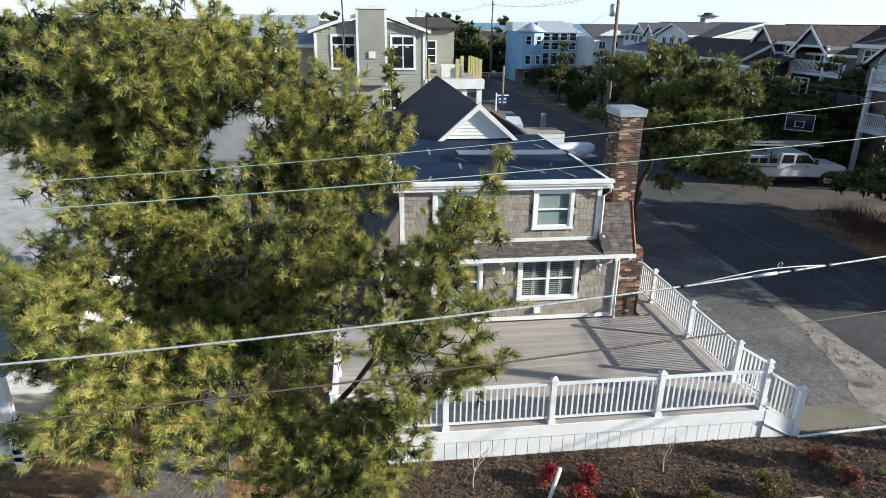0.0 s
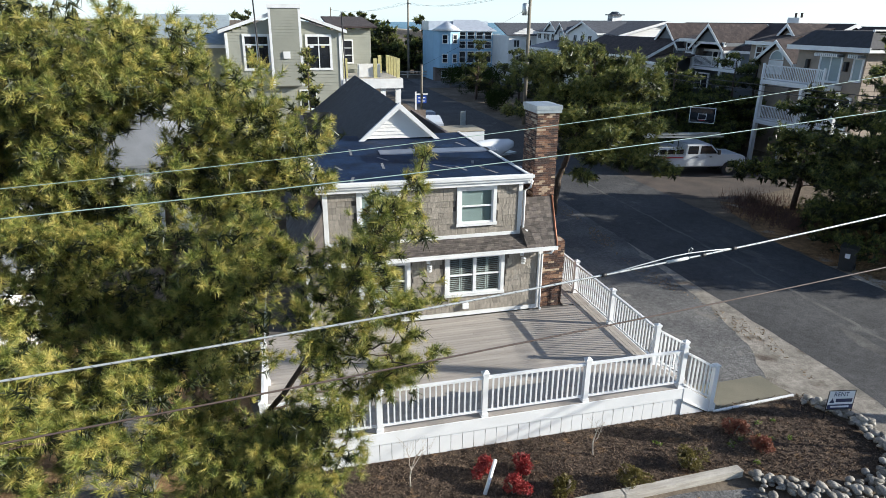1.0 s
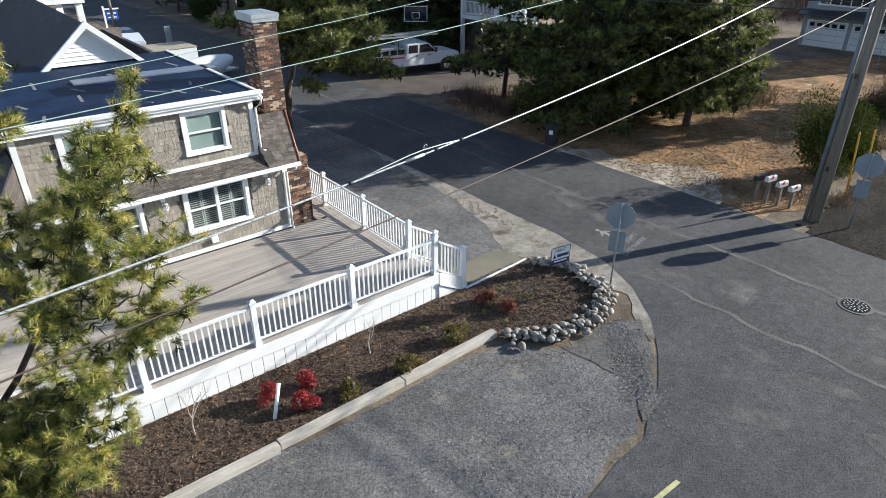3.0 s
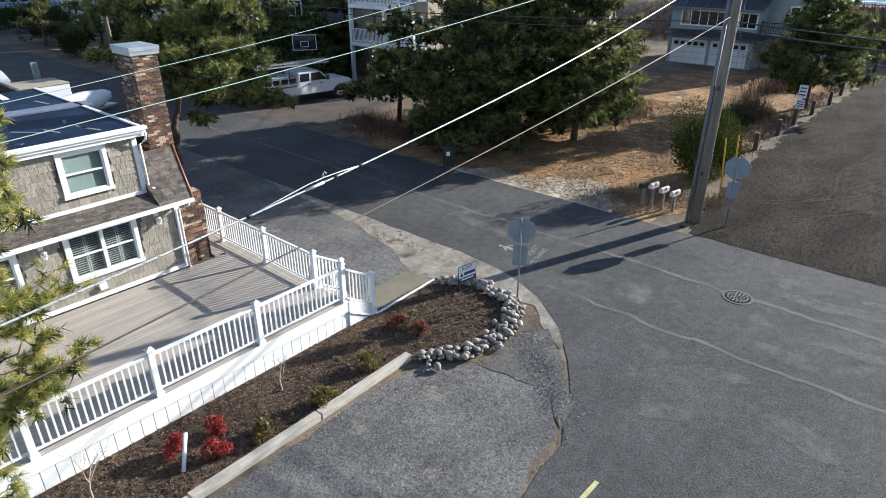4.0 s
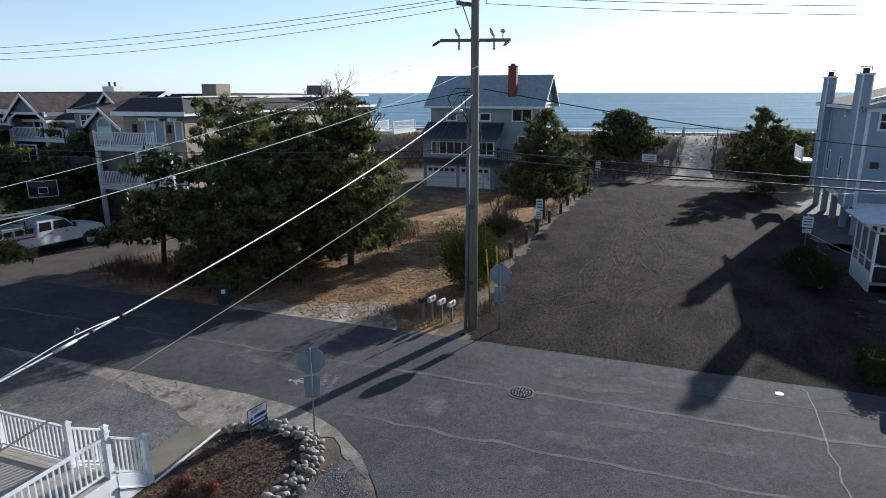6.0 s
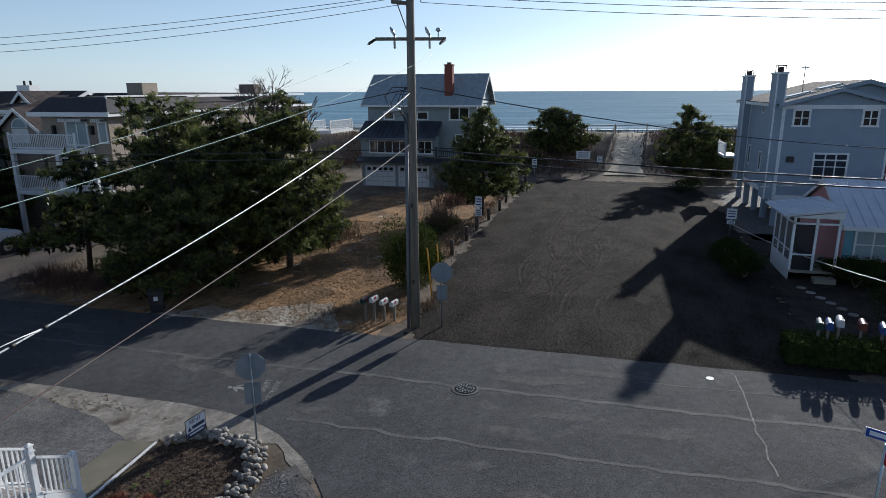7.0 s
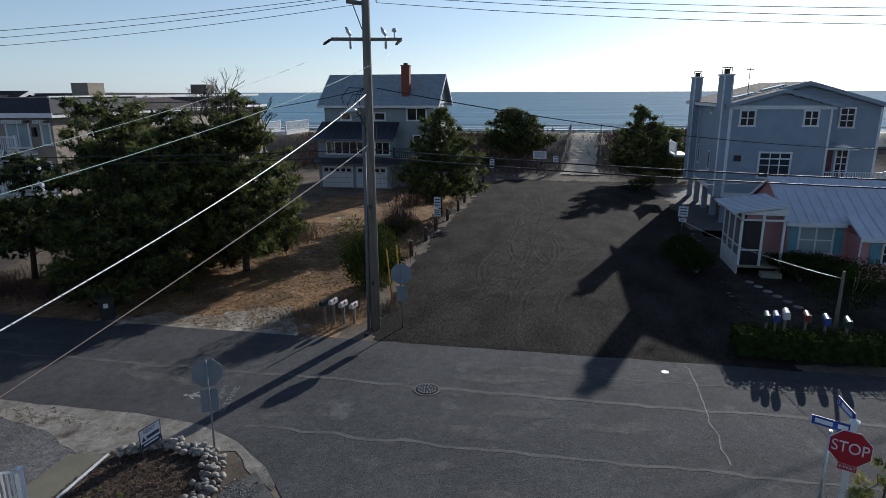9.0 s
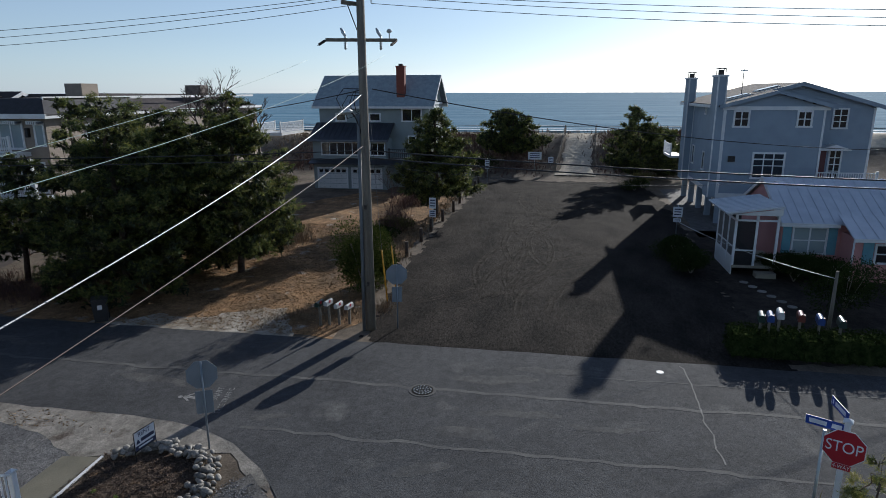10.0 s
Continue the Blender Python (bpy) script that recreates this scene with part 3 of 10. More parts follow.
def build_lot():
    step_x, step_y = 0.24, 0.17
    nx, ny = int((73.8 - 21.8) / step_x), int((8.6 + 9.9) / step_y)
    lot_v, lot_f, seen = [], [], {}

    def corner(i, j):
        if (i, j) not in seen:
            x, y = 21.8 + i * step_x, -9.9 + j * step_y
            seen[(i, j)] = len(lot_v)
            lot_v.append((x, y, max(0.006 if x > 22.6 else -0.04, lot_height(x, y))))
        return seen[(i, j)]

    for i in range(nx):
        for j in range(ny):
            x, y = 21.8 + (i + 0.5) * step_x, -9.9 + (j + 0.5) * step_y
            wob = 0.5 * noise.noise(Vector((x * 0.8, y * 0.8, 4))) + 0.3 * noise.noise(Vector((x * 3.1, y * 3.1, 6)))
            if inside(LOT, x + wob, y + wob):
                lot_f.append((corner(i, j), corner(i + 1, j), corner(i + 1, j + 1), corner(i, j + 1)))
    me = bpy.data.meshes.new("gravel_lot")
    me.from_pydata(lot_v, [], lot_f)
    me.materials.append(MILLINGS)
    for f in me.polygons:
        f.use_smooth = True
    tagged(new("gravel_lot", me), "dark gravel beach parking lot with tyre tracks", "parking lot", kind="structure")


build_lot()
TRACKS = [(27.5, -9.5, 9.4, 35, 105), (30.0, -7.5, 9.5, 20, 110), (34.0, -10.5, 13.0, 40, 122), (41.0, -16.0, 17.5, 62, 126), (38.0, 16.0, 14.5, 212, 300), (47.0, -7.5, 9.0, 15, 150), (50.0, 14.0, 13.0, 215, 320), (58.0, -12.0, 13.5, 60, 150)]


def build_track(cx, cy, r, a0, a1, k):
    """One wheel's rut: a pressed groove between two low ridges of loose stones."""
    verts, faces = [], []
    count = int(math.radians(a1 - a0) * r / 0.14)
    prof = ((-0.26, 0.0), (-0.17, 0.022), (-0.11, 0.012), (-0.06, -0.004), (0.06, -0.004), (0.11, 0.012), (0.17, 0.025), (0.26, 0.0))
    for i in range(count + 1):
        a = math.radians(a0 + (a1 - a0) * i / count)
        fade = min(1.0, 4.0 * i / count, 4.0 * (count - i) / count)
        wob = 0.10 * noise.noise(Vector((i * 0.05, k * 3.7, 2)))
        for j, (o, z) in enumerate(prof):
            rr = r + wob + o + 0.035 * noise.noise(Vector((i * 0.9, j * 2.3, k)))
            x, y = cx + rr * math.cos(a), cy + rr * math.sin(a)
            rough = 0.75 + 0.8 * noise.noise(Vector((x * 2.4, y * 2.4, 9)))
            verts.append((x, y, lot_height(x, y) + 0.004 + fade * z * rough * 0.75 - 0.014 * (1 - fade) - (0.012 if j in (0, 7) else 0)))
    for i in range(count):
        for j in range(7):
            mid = verts[i * 8 + j]
            if inside(LOT, mid[0] - 0.5, mid[1]) and inside(LOT, mid[0], mid[1] + 0.5):
                faces.append((i * 8 + j, (i + 1) * 8 + j, (i + 1) * 8 + j + 1, i * 8 + j + 1))
    me = bpy.data.meshes.new("tyre_track")
    me.from_pydata(verts, [], faces)
    me.materials.append(RUT)
    for f in me.polygons:
        f.use_smooth = True
    tagged(new("tyre_track", me), "curved tyre rut pressed into the dark gravel", "tyre track", kind="structure")


for k, (cx, cy, r, a0, a1) in enumerate(TRACKS):
    for off in (0.0, 1.55):
        build_track(cx, cy, r + off, a0, a1, 2 * k + (off > 0))
sheet("paver_drive", [(22.3, 31), (26, 30), (36, 33), (36, 44), (22.3, 46)], 0.008, mat("brown_pavers", (0.085, 0.066, 0.056), (0.05, 0.041, 0.036), 0.9, 0.8, 0.5, fine=12, jitter=0.3, world_space=True), "brown paved driveway before the balcony house", "driveway", amount=0.1, seed=11)
# concrete drive in the darker gravel material, which stands for the shade on it
sheet("house_drive", [(44, -10.0), (52, -10.3), (66, -10.6), (66, -16), (44, -14)], 0.010, GRAVEL, "concrete drive beside the grey-blue house, coloured darker for shade", "driveway", amount=0.1, seed=12)
# dark sheet over lighter ground: the yard's shade is in its colour
sheet("yard", [(23.0, -8.3), (34, -8.4), (46, -9.4), (46, -30), (23, -30), (23.2, -12)], 0.010, YARD_SHADE, "yard before the pink cottage, its soil coloured dark for shade", "yard", amount=0.4, seed=14)
sheet("mulch_bed", [(-1.0, 12.2), (-1.0, 9.6), (9.7, 9.6), (10.3, 8.9), (11.6, 8.5), (12.9, 8.6), (13.7, 9.4), (13.8, 10.5), (13.2, 11.7), (10.9, 11.75), (9.8, 12.2)], 0.030, MULCH, "dark brown mulched planting bed", "flower bed", step=0.5, amount=0.06, seed=13)
sheet("entry_pad", [(10.65, 11.85), (13.3, 12.0), (13.15, 13.05), (10.65, 13.0)], 0.020, mat("tan_concrete_pad", (0.19, 0.175, 0.13), (0.15, 0.14, 0.105), 0.9, 1.2, 0.2, fine=40, jitter=0.15, world_space=True), "tan concrete landing pad at the deck stairs", "pavement")


for k, (x, w, y0, y1) in enumerate(((15.42, 0.09, -30, 9), (18.82, 0.10, -30, 40), (20.6, 0.04, -18, -1))):
    sheet("road_seam", [(x - w, y0), (x + w, y0), (x + w * 0.7, y1), (x - w * 0.7, y1)], 0.021 + 0.001 * k, SEAM, "pale worn seam in the asphalt", "road", step=0.22, amount=0.15, seed=21 + k)

for k, (x, y, rx, ry, turn) in enumerate(((17.6, 0.8, 0.25, 1.3, 8), (16.3, 2.2, 0.35, 0.9, -12), (17.2, -2.1, 0.2, 1.4, 4), (19.9, 1.8, 0.3, 1.6, 10), (14.2, 3.2, 0.3, 0.8, 30), (13.2, 1.0, 0.4, 1.0, -20), (16.2, 8.3, 0.2, 0.7, 15), (20.9, -0.6, 0.25, 1.8, 2), (12.0, 3.6, 0.35, 0.7, 40), (17.9, 13.5, 0.25, 1.6, -6), (20.2, 22.0, 0.3, 2.4, -4))):
    c_, s_ = math.cos(radians(turn)), math.sin(radians(turn))
    sheet("road_scuff", [(x + c_ * rx * math.cos(q) - s_ * ry * math.sin(q), y + s_ * rx * math.cos(q) + c_ * ry * math.sin(q)) for q in (2 * math.pi * i / 14 for i in range(14))], 0.0185 + 0.0002 * k, SCUFF, "pale scuffed patch worn in the asphalt", "road", step=0.12, amount=0.22, seed=60 + k)

sheet("road_line", [(9.1, 3.69), (6.5, 3.76), (6.5, 3.87), (9.1, 3.79)], 0.024, mat("faded_yellow_paint", (0.52, 0.50, 0.25), (0.40, 0.385, 0.20), 0.8, 8, 0.1, jitter=0.2), "faded yellow parking line at the street corner", "road marking")


# ---- shingled cottage with deck ----
DECK_Z = 0.85
HY, UY = 17.3, 17.68            # lower and upper front walls
LX0, LX1, UX0, UX1 = 0.43, 7.86, 1.05, 7.2
EAVE_Z, PENT_TOP, UP_TOP = 3.10, 3.36, 5.05
cottage = thing("cottage", "two-storey cedar-shingled cottage with white trim and flat dark roof", "house")


def shingle_field(parent, x0, x1, z0, z1, y, holes, seed, limit=300):
    """Rows of cedar shingles on a wall that faces -y, each its own board, left out where windows are."""
    rng = random.Random(seed)
    widths = (0.17, 0.20, 0.23, 0.26, 0.29)
    meshes = []
    row = 0.185
    for w in widths:
        bm = bmesh.new()
        add_prism(bm, [(0.004, -0.026, 0), (w - 0.004, -0.026, 0), (w - 0.004, -0.006, row + 0.03), (0.004, -0.006, row + 0.03)], (0, 0.012, 0))
        bmesh.ops.recalc_face_normals(bm, faces=bm.faces[:])
        meshes.append(mesh_of("shingle", bm, SHINGLE_WALL))
    spare = bmesh.new()
    count = 0
    z, r = z0, 0
    while z < z1 - 0.03:
        x = x0 - rng.uniform(0, 0.2)
        while x < x1 - 0.03:
            k = rng.randrange(5)
            w = widths[k]
            a, b = max(x, x0), min(x + w, x1)
            inside = any(h[0] - 0.02 < (a + b) / 2 < h[1] + 0.02 and h[2] - 0.1 < z + row / 2 < h[3] + 0.06 for h in holes)
            if not inside and b - a > 0.04:
                dz = rng.uniform(-0.008, 0.004)
                top = min(row, z1 - z) / row
                if count < limit:
                    m = pose(a, y, z + dz) @ Matrix.Diagonal(((b - a) / w, 1, top, 1))
                    piece("shingle", meshes[k], parent, m)
                else:
                    add_prism(spare, [(a + 0.004, y - 0.026, z), (b - 0.004, y - 0.026, z), (b - 0.004, y - 0.006, z + row * top), (a + 0.004, y - 0.006, z + row * top)], (0, 0.012, 0))
                count += 1
            x += w
        z += row
        r += 1
    if spare.verts:
        bmesh.ops.recalc_face_normals(spare, faces=spare.faces[:])
        part("shingles", spare, SHINGLE_WALL, parent, kind="stuff")
    else:
        spare.free()


def sash_window(parent, x0, x1, z0, z1, y, sashes=1, shutters=False, trim=0.11):
    """A framed double-hung window in a wall facing -y; outer trim from x0 to x1 and z0 to z1."""
    bm = bmesh.new()
    add_box(bm, x0, x0 + trim, y - 0.06, y + 0.02, z0, z1)
    add_box(bm, x1 - trim, x1, y - 0.06, y + 0.02, z0, z1)
    add_box(bm, x0 + trim, x1 - trim, y - 0.06, y + 0.02, z1 - trim, z1)
    add_box(bm, x0 - 0.02, x1 + 0.02, y - 0.085, y + 0.02, z0 - 0.03, z0 + 0.06)
    win = part("window", bm, TRIM, parent, "white-trimmed double-hung window")
    a, b, c, d = x0 + trim, x1 - trim, z0 + 0.06, z1 - trim
    n = sashes
    bm = bmesh.new()
    step = (b - a) / n
    zm = (c + d) / 2
    for i in range(n):
        p, q = a + i * step, a + (i + 1) * step
        add_box(bm, p, p + 0.05, y - 0.03, y + 0.03, c, d)
        add_box(bm, q - 0.05, q, y - 0.03, y + 0.03, c, d)
        for zz in (c, zm - 0.02, d - 0.05):
            add_box(bm, p + 0.05, q - 0.05, y - 0.028, y + 0.028, zz, zz + 0.05)
    part("sash", bm, WHITE, win)
    bm = bmesh.new()
    for i in range(n):
        p, q = a + i * step + 0.05, a + (i + 1) * step - 0.05
        add_box(bm, p, q, y - 0.004, y + 0.004, c + 0.05, zm - 0.02)
        add_box(bm, p, q, y - 0.012, y - 0.004, zm + 0.03, d - 0.05)
    g = part("pane", bm, GLASS, win)
    g.visible_shadow = False
    if shutters:
        bm = bmesh.new()
        for i in range(n):
            p, q = a + i * step + 0.04, a + (i + 1) * step - 0.04
            for lo, hi in ((p, (p + q) / 2 - 0.01), ((p + q) / 2 + 0.01, q)):
                add_box(bm, lo, lo + 0.035, y + 0.06, y + 0.085, c, d)
                add_box(bm, hi - 0.035, hi, y + 0.06, y + 0.085, c, d)
                z = c + 0.03
                while z < d - 0.03:
                    add_box(bm, lo + 0.035, hi - 0.035, y + 0.055, y + 0.09, z, z + 0.012)
                    z += 0.065
        part("shutter", bm, SHUTTER_W, win, "white louvred interior shutters")
    else:
        part("shade", box(a, b, y + 0.05, y + 0.06, c, d), BLIND, win, "teal-grey pulled window shade")


def wall_with_holes(parent, name, x0, x1, z0, z1, y, depth, holes, material):
    """A wall slab with rectangular openings right through it."""
    bm = bmesh.new()
    xs = sorted({x0, x1, *[h[0] for h in holes], *[h[1] for h in holes]})
    zs = sorted({z0, z1, *[h[2] for h in holes], *[h[3] for h in holes]})
    for i in range(len(xs) - 1):
        for j in range(len(zs) - 1):
            cx, cz = (xs[i] + xs[i + 1]) / 2, (zs[j] + zs[j + 1]) / 2
            if not any(h[0] < cx < h[1] and h[2] < cz < h[3] for h in holes):
                add_box(bm, xs[i], xs[i + 1], y, y + depth, zs[j], zs[j + 1])
    return part(name, bm, material, parent)


LOW_WIN = [(4.62, 6.57, 1.58, 2.98), (1.95, 3.53, 1.60, 2.93)]
UP_WIN = [(5.08, 6.36, 3.78, 5.03), (2.01, 3.35, 3.80, 5.03)]


def inner(h, t=0.10):
    return (h[0] + t, h[1] - t, h[2] + 0.05, h[3] - t)


low_wall = wall_with_holes(cottage, "wall_lower", LX0, LX1, 0.0, EAVE_Z + 0.1, HY, 0.15, [inner(h) for h in LOW_WIN], WALL_BACK)
up_wall = wall_with_holes(cottage, "wall_upper", UX0, UX1, PENT_TOP - 0.3, UP_TOP + 0.1, UY, 0.15, [inner(h) for h in UP_WIN], WALL_BACK)
shingle_field(low_wall, LX0 + 0.02, LX1 - 0.14, DECK_Z + 0.16, EAVE_Z - 0.02, HY, LOW_WIN, 1)
shingle_field(up_wall, UX0 + 0.12, UX1 - 0.12, PENT_TOP + 0.12, UP_TOP - 0.02, UY, UP_WIN, 2)
sash_window(cottage, *LOW_WIN[0], HY, 2, True)
sash_window(cottage, *LOW_WIN[1], HY, 1, True)
sash_window(cottage, *UP_WIN[0], UY)
sash_window(cottage, *UP_WIN[1], UY)
for nm, x0, x1, y0, y1, z0, z1 in (
        ("ground_floor", LX0, LX1 - 0.01, HY + 0.15, 34, 0.0, 0.1), ("side_wall", LX0, LX0 + 0.15, HY + 0.15, 33.84, 0.1, EAVE_Z + 0.1), ("side_wall", LX1 - 0.15, LX1, HY + 0.15, 33.84, 0.1, EAVE_Z + 0.1),
        ("side_wall", UX0, UX0 + 0.15, UY + 0.15, 33.84, EAVE_Z + 0.1, UP_TOP + 0.09), ("side_wall", UX1 - 0.15, UX1, UY + 0.15, 33.84, EAVE_Z + 0.1, UP_TOP + 0.09),
        ("rear_wall", LX0, LX1, 33.85, 34, 0.1, UP_TOP + 0.09), ("inner_wall", LX0 + 0.15, LX1 - 0.15, HY + 1.6, HY + 1.7, 0.1, UP_TOP)):
    part(nm, box(x0, x1, y0, y1, z0, z1), SIDING_BROWN, cottage)
# white corner boards, base board, frieze
for x0, x1, y, z0, z1 in ((LX1 - 0.14, LX1 + 0.02, HY, DECK_Z + 0.02, EAVE_Z), (LX0 - 0.02, LX0 + 0.12, HY, DECK_Z + 0.02, EAVE_Z), (UX0 - 0.02, UX0 + 0.12, UY, PENT_TOP, UP_TOP), (UX1 - 0.12, UX1 + 0.02, UY, PENT_TOP, UP_TOP)):
    part("corner_board", box(x0, x1, y - 0.04, y + 0.02, z0, z1), TRIM, cottage)
part("base_board", box(LX0 + 0.12, LX1 - 0.14, HY - 0.045, HY, DECK_Z + 0.02, DECK_Z + 0.15), TRIM, cottage)
part("pent_trim", box(UX0 + 0.12, UX1 - 0.12, UY - 0.045, UY, PENT_TOP - 0.02, PENT_TOP + 0.12), TRIM, cottage)
# flat roof with white stepped fascia and gutter
part("flat_roof", box(UX0 - 0.1, UX1 + 0.1, UY - 0.1, 25.5, UP_TOP + 0.1, UP_TOP + 0.25), MEMBRANE, cottage, "dark patched roof membrane")
for x0, x1, y0, y1 in ((UX0 - 0.2, UX1 + 0.2, UY - 0.2, UY - 0.1), (UX0 - 0.2, UX0 - 0.1, UY - 0.1, 25.5), (UX1 + 0.1, UX1 + 0.2, UY - 0.1, 25.5)):
    part("fascia", box(x0, x1, y0, y1, UP_TOP, UP_TOP + 0.29), TRIM, cottage)
part("fascia_moulding", box(UX0 - 0.24, UX1 + 0.24, UY - 0.26, UY - 0.2, UP_TOP + 0.12, UP_TOP + 0.31), TRIM, cottage)
part("roof_gutter", box(UX0 - 0.28, UX1 + 0.28, UY - 0.31, UY - 0.26, UP_TOP + 0.20, UP_TOP + 0.29), TRIM, cottage)
bm = bmesh.new()
add_box(bm, 2.6, 6.9, 21.6, 22.3, UP_TOP + 0.25, UP_TOP + 0.29, Matrix.Rotation(radians(-2), 4, "Z"))
part("roof_patch", bm, mat("sun_bleached_patch", (0.17, 0.20, 0.26), (0.10, 0.12, 0.17), 0.4, 1, 0.1), cottage, "pale bleached strip of roofing")
bm = bmesh.new()
rng = random.Random(5)
for k in range(16):
    x, y = rng.uniform(1.3, 6.8), rng.uniform(18.2, 23.5)
    add_box(bm, -0.04, 0.04, -rng.uniform(0.15, 0.6), rng.uniform(0.1, 0.5), 0, 0.008, pose(x, y, UP_TOP + 0.25, 0, 0, rng.uniform(-25, 40)))
part("roof_scuff", bm, mat("grey_scuffed_lap", (0.25, 0.25, 0.25), (0.16, 0.16, 0.17), 0.8, 5, 0.2), cottage, kind="stuff")


def shingled_plane(parent, name, a, b, c, d, material, course=0.14, tab=0.24, lift=0.012, seed=0, label=""):
    """Overlapping roof tabs on the quad a-b (eave) to d-c (top edge), on a thin deck."""
    rng = random.Random(seed)
    a, b, c, d = map(Vector, (a, b, c, d))
    nrm = (b - a).cross(d - a).normalized()
    bm = bmesh.new()
    add_prism(bm, [a - nrm * 0.05, b - nrm * 0.05, c - nrm * 0.05, d - nrm * 0.05], nrm * 0.045)
    rows = max(1, int((d - a).length / course))
    for r in range(rows):
        t0, t1 = r / rows, min(1.0, (r + 1.25) / rows)
        p0, p1, q0, q1 = a.lerp(d, t0), b.lerp(c, t0), a.lerp(d, t1), b.lerp(c, t1)
        n = max(1, int((p1 - p0).length / tab))
        off = rng.uniform(0, 1) / n
        for k in range(-1, n):
            u0, u1 = k / n + off, (k + 1) / n + off - 0.03 / n
            u0, u1 = max(0, u0), min(1, u1)
            if u1 - u0 < 0.1 / n:
                continue
            h = lift * rng.uniform(0.7, 1.5)
            v = [p0.lerp(p1, u0) + nrm * h, p0.lerp(p1, u1) + nrm * h, q0.lerp(q1, u1) + nrm * 0.004, q0.lerp(q1, u0) + nrm * 0.004]
            w = [bm.verts.new(p) for p in v] + [bm.verts.new(v[0] - nrm * (h - 0.001)), bm.verts.new(v[1] - nrm * (h - 0.001))]
            bm.faces.new(w[:4])
            bm.faces.new((w[4], w[5], w[1], w[0]))
    return part(name, bm, material, parent, label)


EY, EX0, EX1 = HY - 0.35, LX0 - 0.45, LX1 + 0.32
roof_pent = shingled_plane(cottage, "pent_roof", (EX0, EY, EAVE_Z), (UX1, EY, EAVE_Z), (UX1, UY, PENT_TOP + 0.02), (UX0, UY, PENT_TOP + 0.02), ROOF_BROWN, seed=1, label="brown shingled skirt roof between the storeys")
shingled_plane(cottage, "corner_roof", (UX1 + 0.004, EY, EAVE_Z), (EX1, EY, EAVE_Z), (8.6, 18.55, 4.3), (UX1 + 0.004, 18.55, 4.3), ROOF_BROWN, seed=12, label="brown shingled corner roof rising to the chimney")
part("corner_gable", prism([(EX1 - 0.03, EY + 0.05, EAVE_Z), (8.57, 18.55, 4.24), (8.57, 18.55, 2.9), (EX1 - 0.03, 17.4, 2.9)], (-0.03, 0, 0)), SIDING_BROWN, cottage)
shingled_plane(cottage, "side_roof", (8.6, 19.85, EAVE_Z), (EX1, 33, EAVE_Z), (UX1 + 0.25, 33, 4.85), (UX1 + 0.25, 19.85, 4.85), ROOF_BROWN, seed=2, label="steep brown shingled side roof")
# west slope takes the dark shingle: its shade is put into the colour
shingled_plane(cottage, "side_roof", (EX0, 33, EAVE_Z), (EX0, EY, EAVE_Z), (UX0 - 0.05, UY - 0.05, 4.5), (UX0 - 0.05, 33, 4.5), ROOF_DARK, seed=3, label="steep west side roof, its shingles coloured dark for shade")
part("roof_cheek", prism([(UX0 - 0.05, UY - 0.02, 4.5), (EX0, EY, EAVE_Z), (UX0, UY, PENT_TOP), (UX0, UY, 4.4)], (0, 0.03, 0)), ROOF_BROWN, cottage)
part("roof_cheek", prism([(UX1, EY + 0.03, EAVE_Z - 0.02), (UX1, UY, PENT_TOP), (UX1, UY, EAVE_Z + 0.56)], (0.003, 0, 0)), ROOF_BROWN, cottage)
bm = bmesh.new()
add_box(bm, EX0, EX1 + 0.02, EY - 0.09, EY, EAVE_Z - 0.09, EAVE_Z + 0.015)
add_box(bm, EX0, EX1, EY, HY, EAVE_Z - 0.08, EAVE_Z - 0.05)
part("gutter", bm, TRIM, cottage, "white gutter along the skirt roof")
part("rake_flashing", tube([(EX1 + 0.02, EY, EAVE_Z + 0.015), (8.63, 18.55, 4.32)], 0.032, 6), COPPER, cottage, "copper edge flashing")
part("rake_board", prism([(EX1 + 0.01, EY, EAVE_Z - 0.01), (8.61, 18.55, 4.28), (8.61, 18.55, 4.12), (EX1 + 0.01, EY, EAVE_Z - 0.14)], (0.03, 0, 0)), COPPER, cottage)
# downspouts
for pts in ([(UX1 + 0.22, UY - 0.28, UP_TOP + 0.1), (UX1 + 0.2, UY - 0.2, UP_TOP - 0.12), (UX1 + 0.07, UY - 0.07, UP_TOP - 0.25), (UX1 + 0.07, UY - 0.07, PENT_TOP + 0.2), (UX1 + 0.18, UY - 0.2, PENT_TOP + 0.12)],
            [(LX1 + 0.2, EY - 0.04, EAVE_Z - 0.08), (LX1 + 0.15, EY, EAVE_Z - 0.2), (LX1 - 0.04, HY - 0.1, EAVE_Z - 0.32), (LX1 - 0.04, HY - 0.1, DECK_Z + 0.1), (LX1 - 0.04, HY - 0.22, DECK_Z + 0.05)]):
    part("downspout", tube(pts, 0.04, 6), TRIM, cottage)
# rear gabled roof over the flat roof
GY, GX0, GX1, GZ, GR = 24.4, 3.1, 6.05, 5.3, 6.65
gable = thing("gabled_roof", "dark shingled gable roof with white rake boards", "roof")
gxm = (GX0 + GX1) / 2
shingled_plane(gable, "slope", (gxm - 3.3, 38.4, 4.1), (gxm - 2.85, GY, 4.1), (gxm, GY, GR), (gxm, 38.4, GR), ROOF_DARK, course=0.2, tab=0.35, seed=4)
shingled_plane(gable, "slope", (gxm + 2.85, GY, 4.1), (gxm + 3.3, 38.4, 4.1), (gxm, 38.4, GR), (gxm, GY, GR), ROOF_DARK, course=0.2, tab=0.35, seed=5)
bm = bmesh.new()
z, n = 5.35, 0
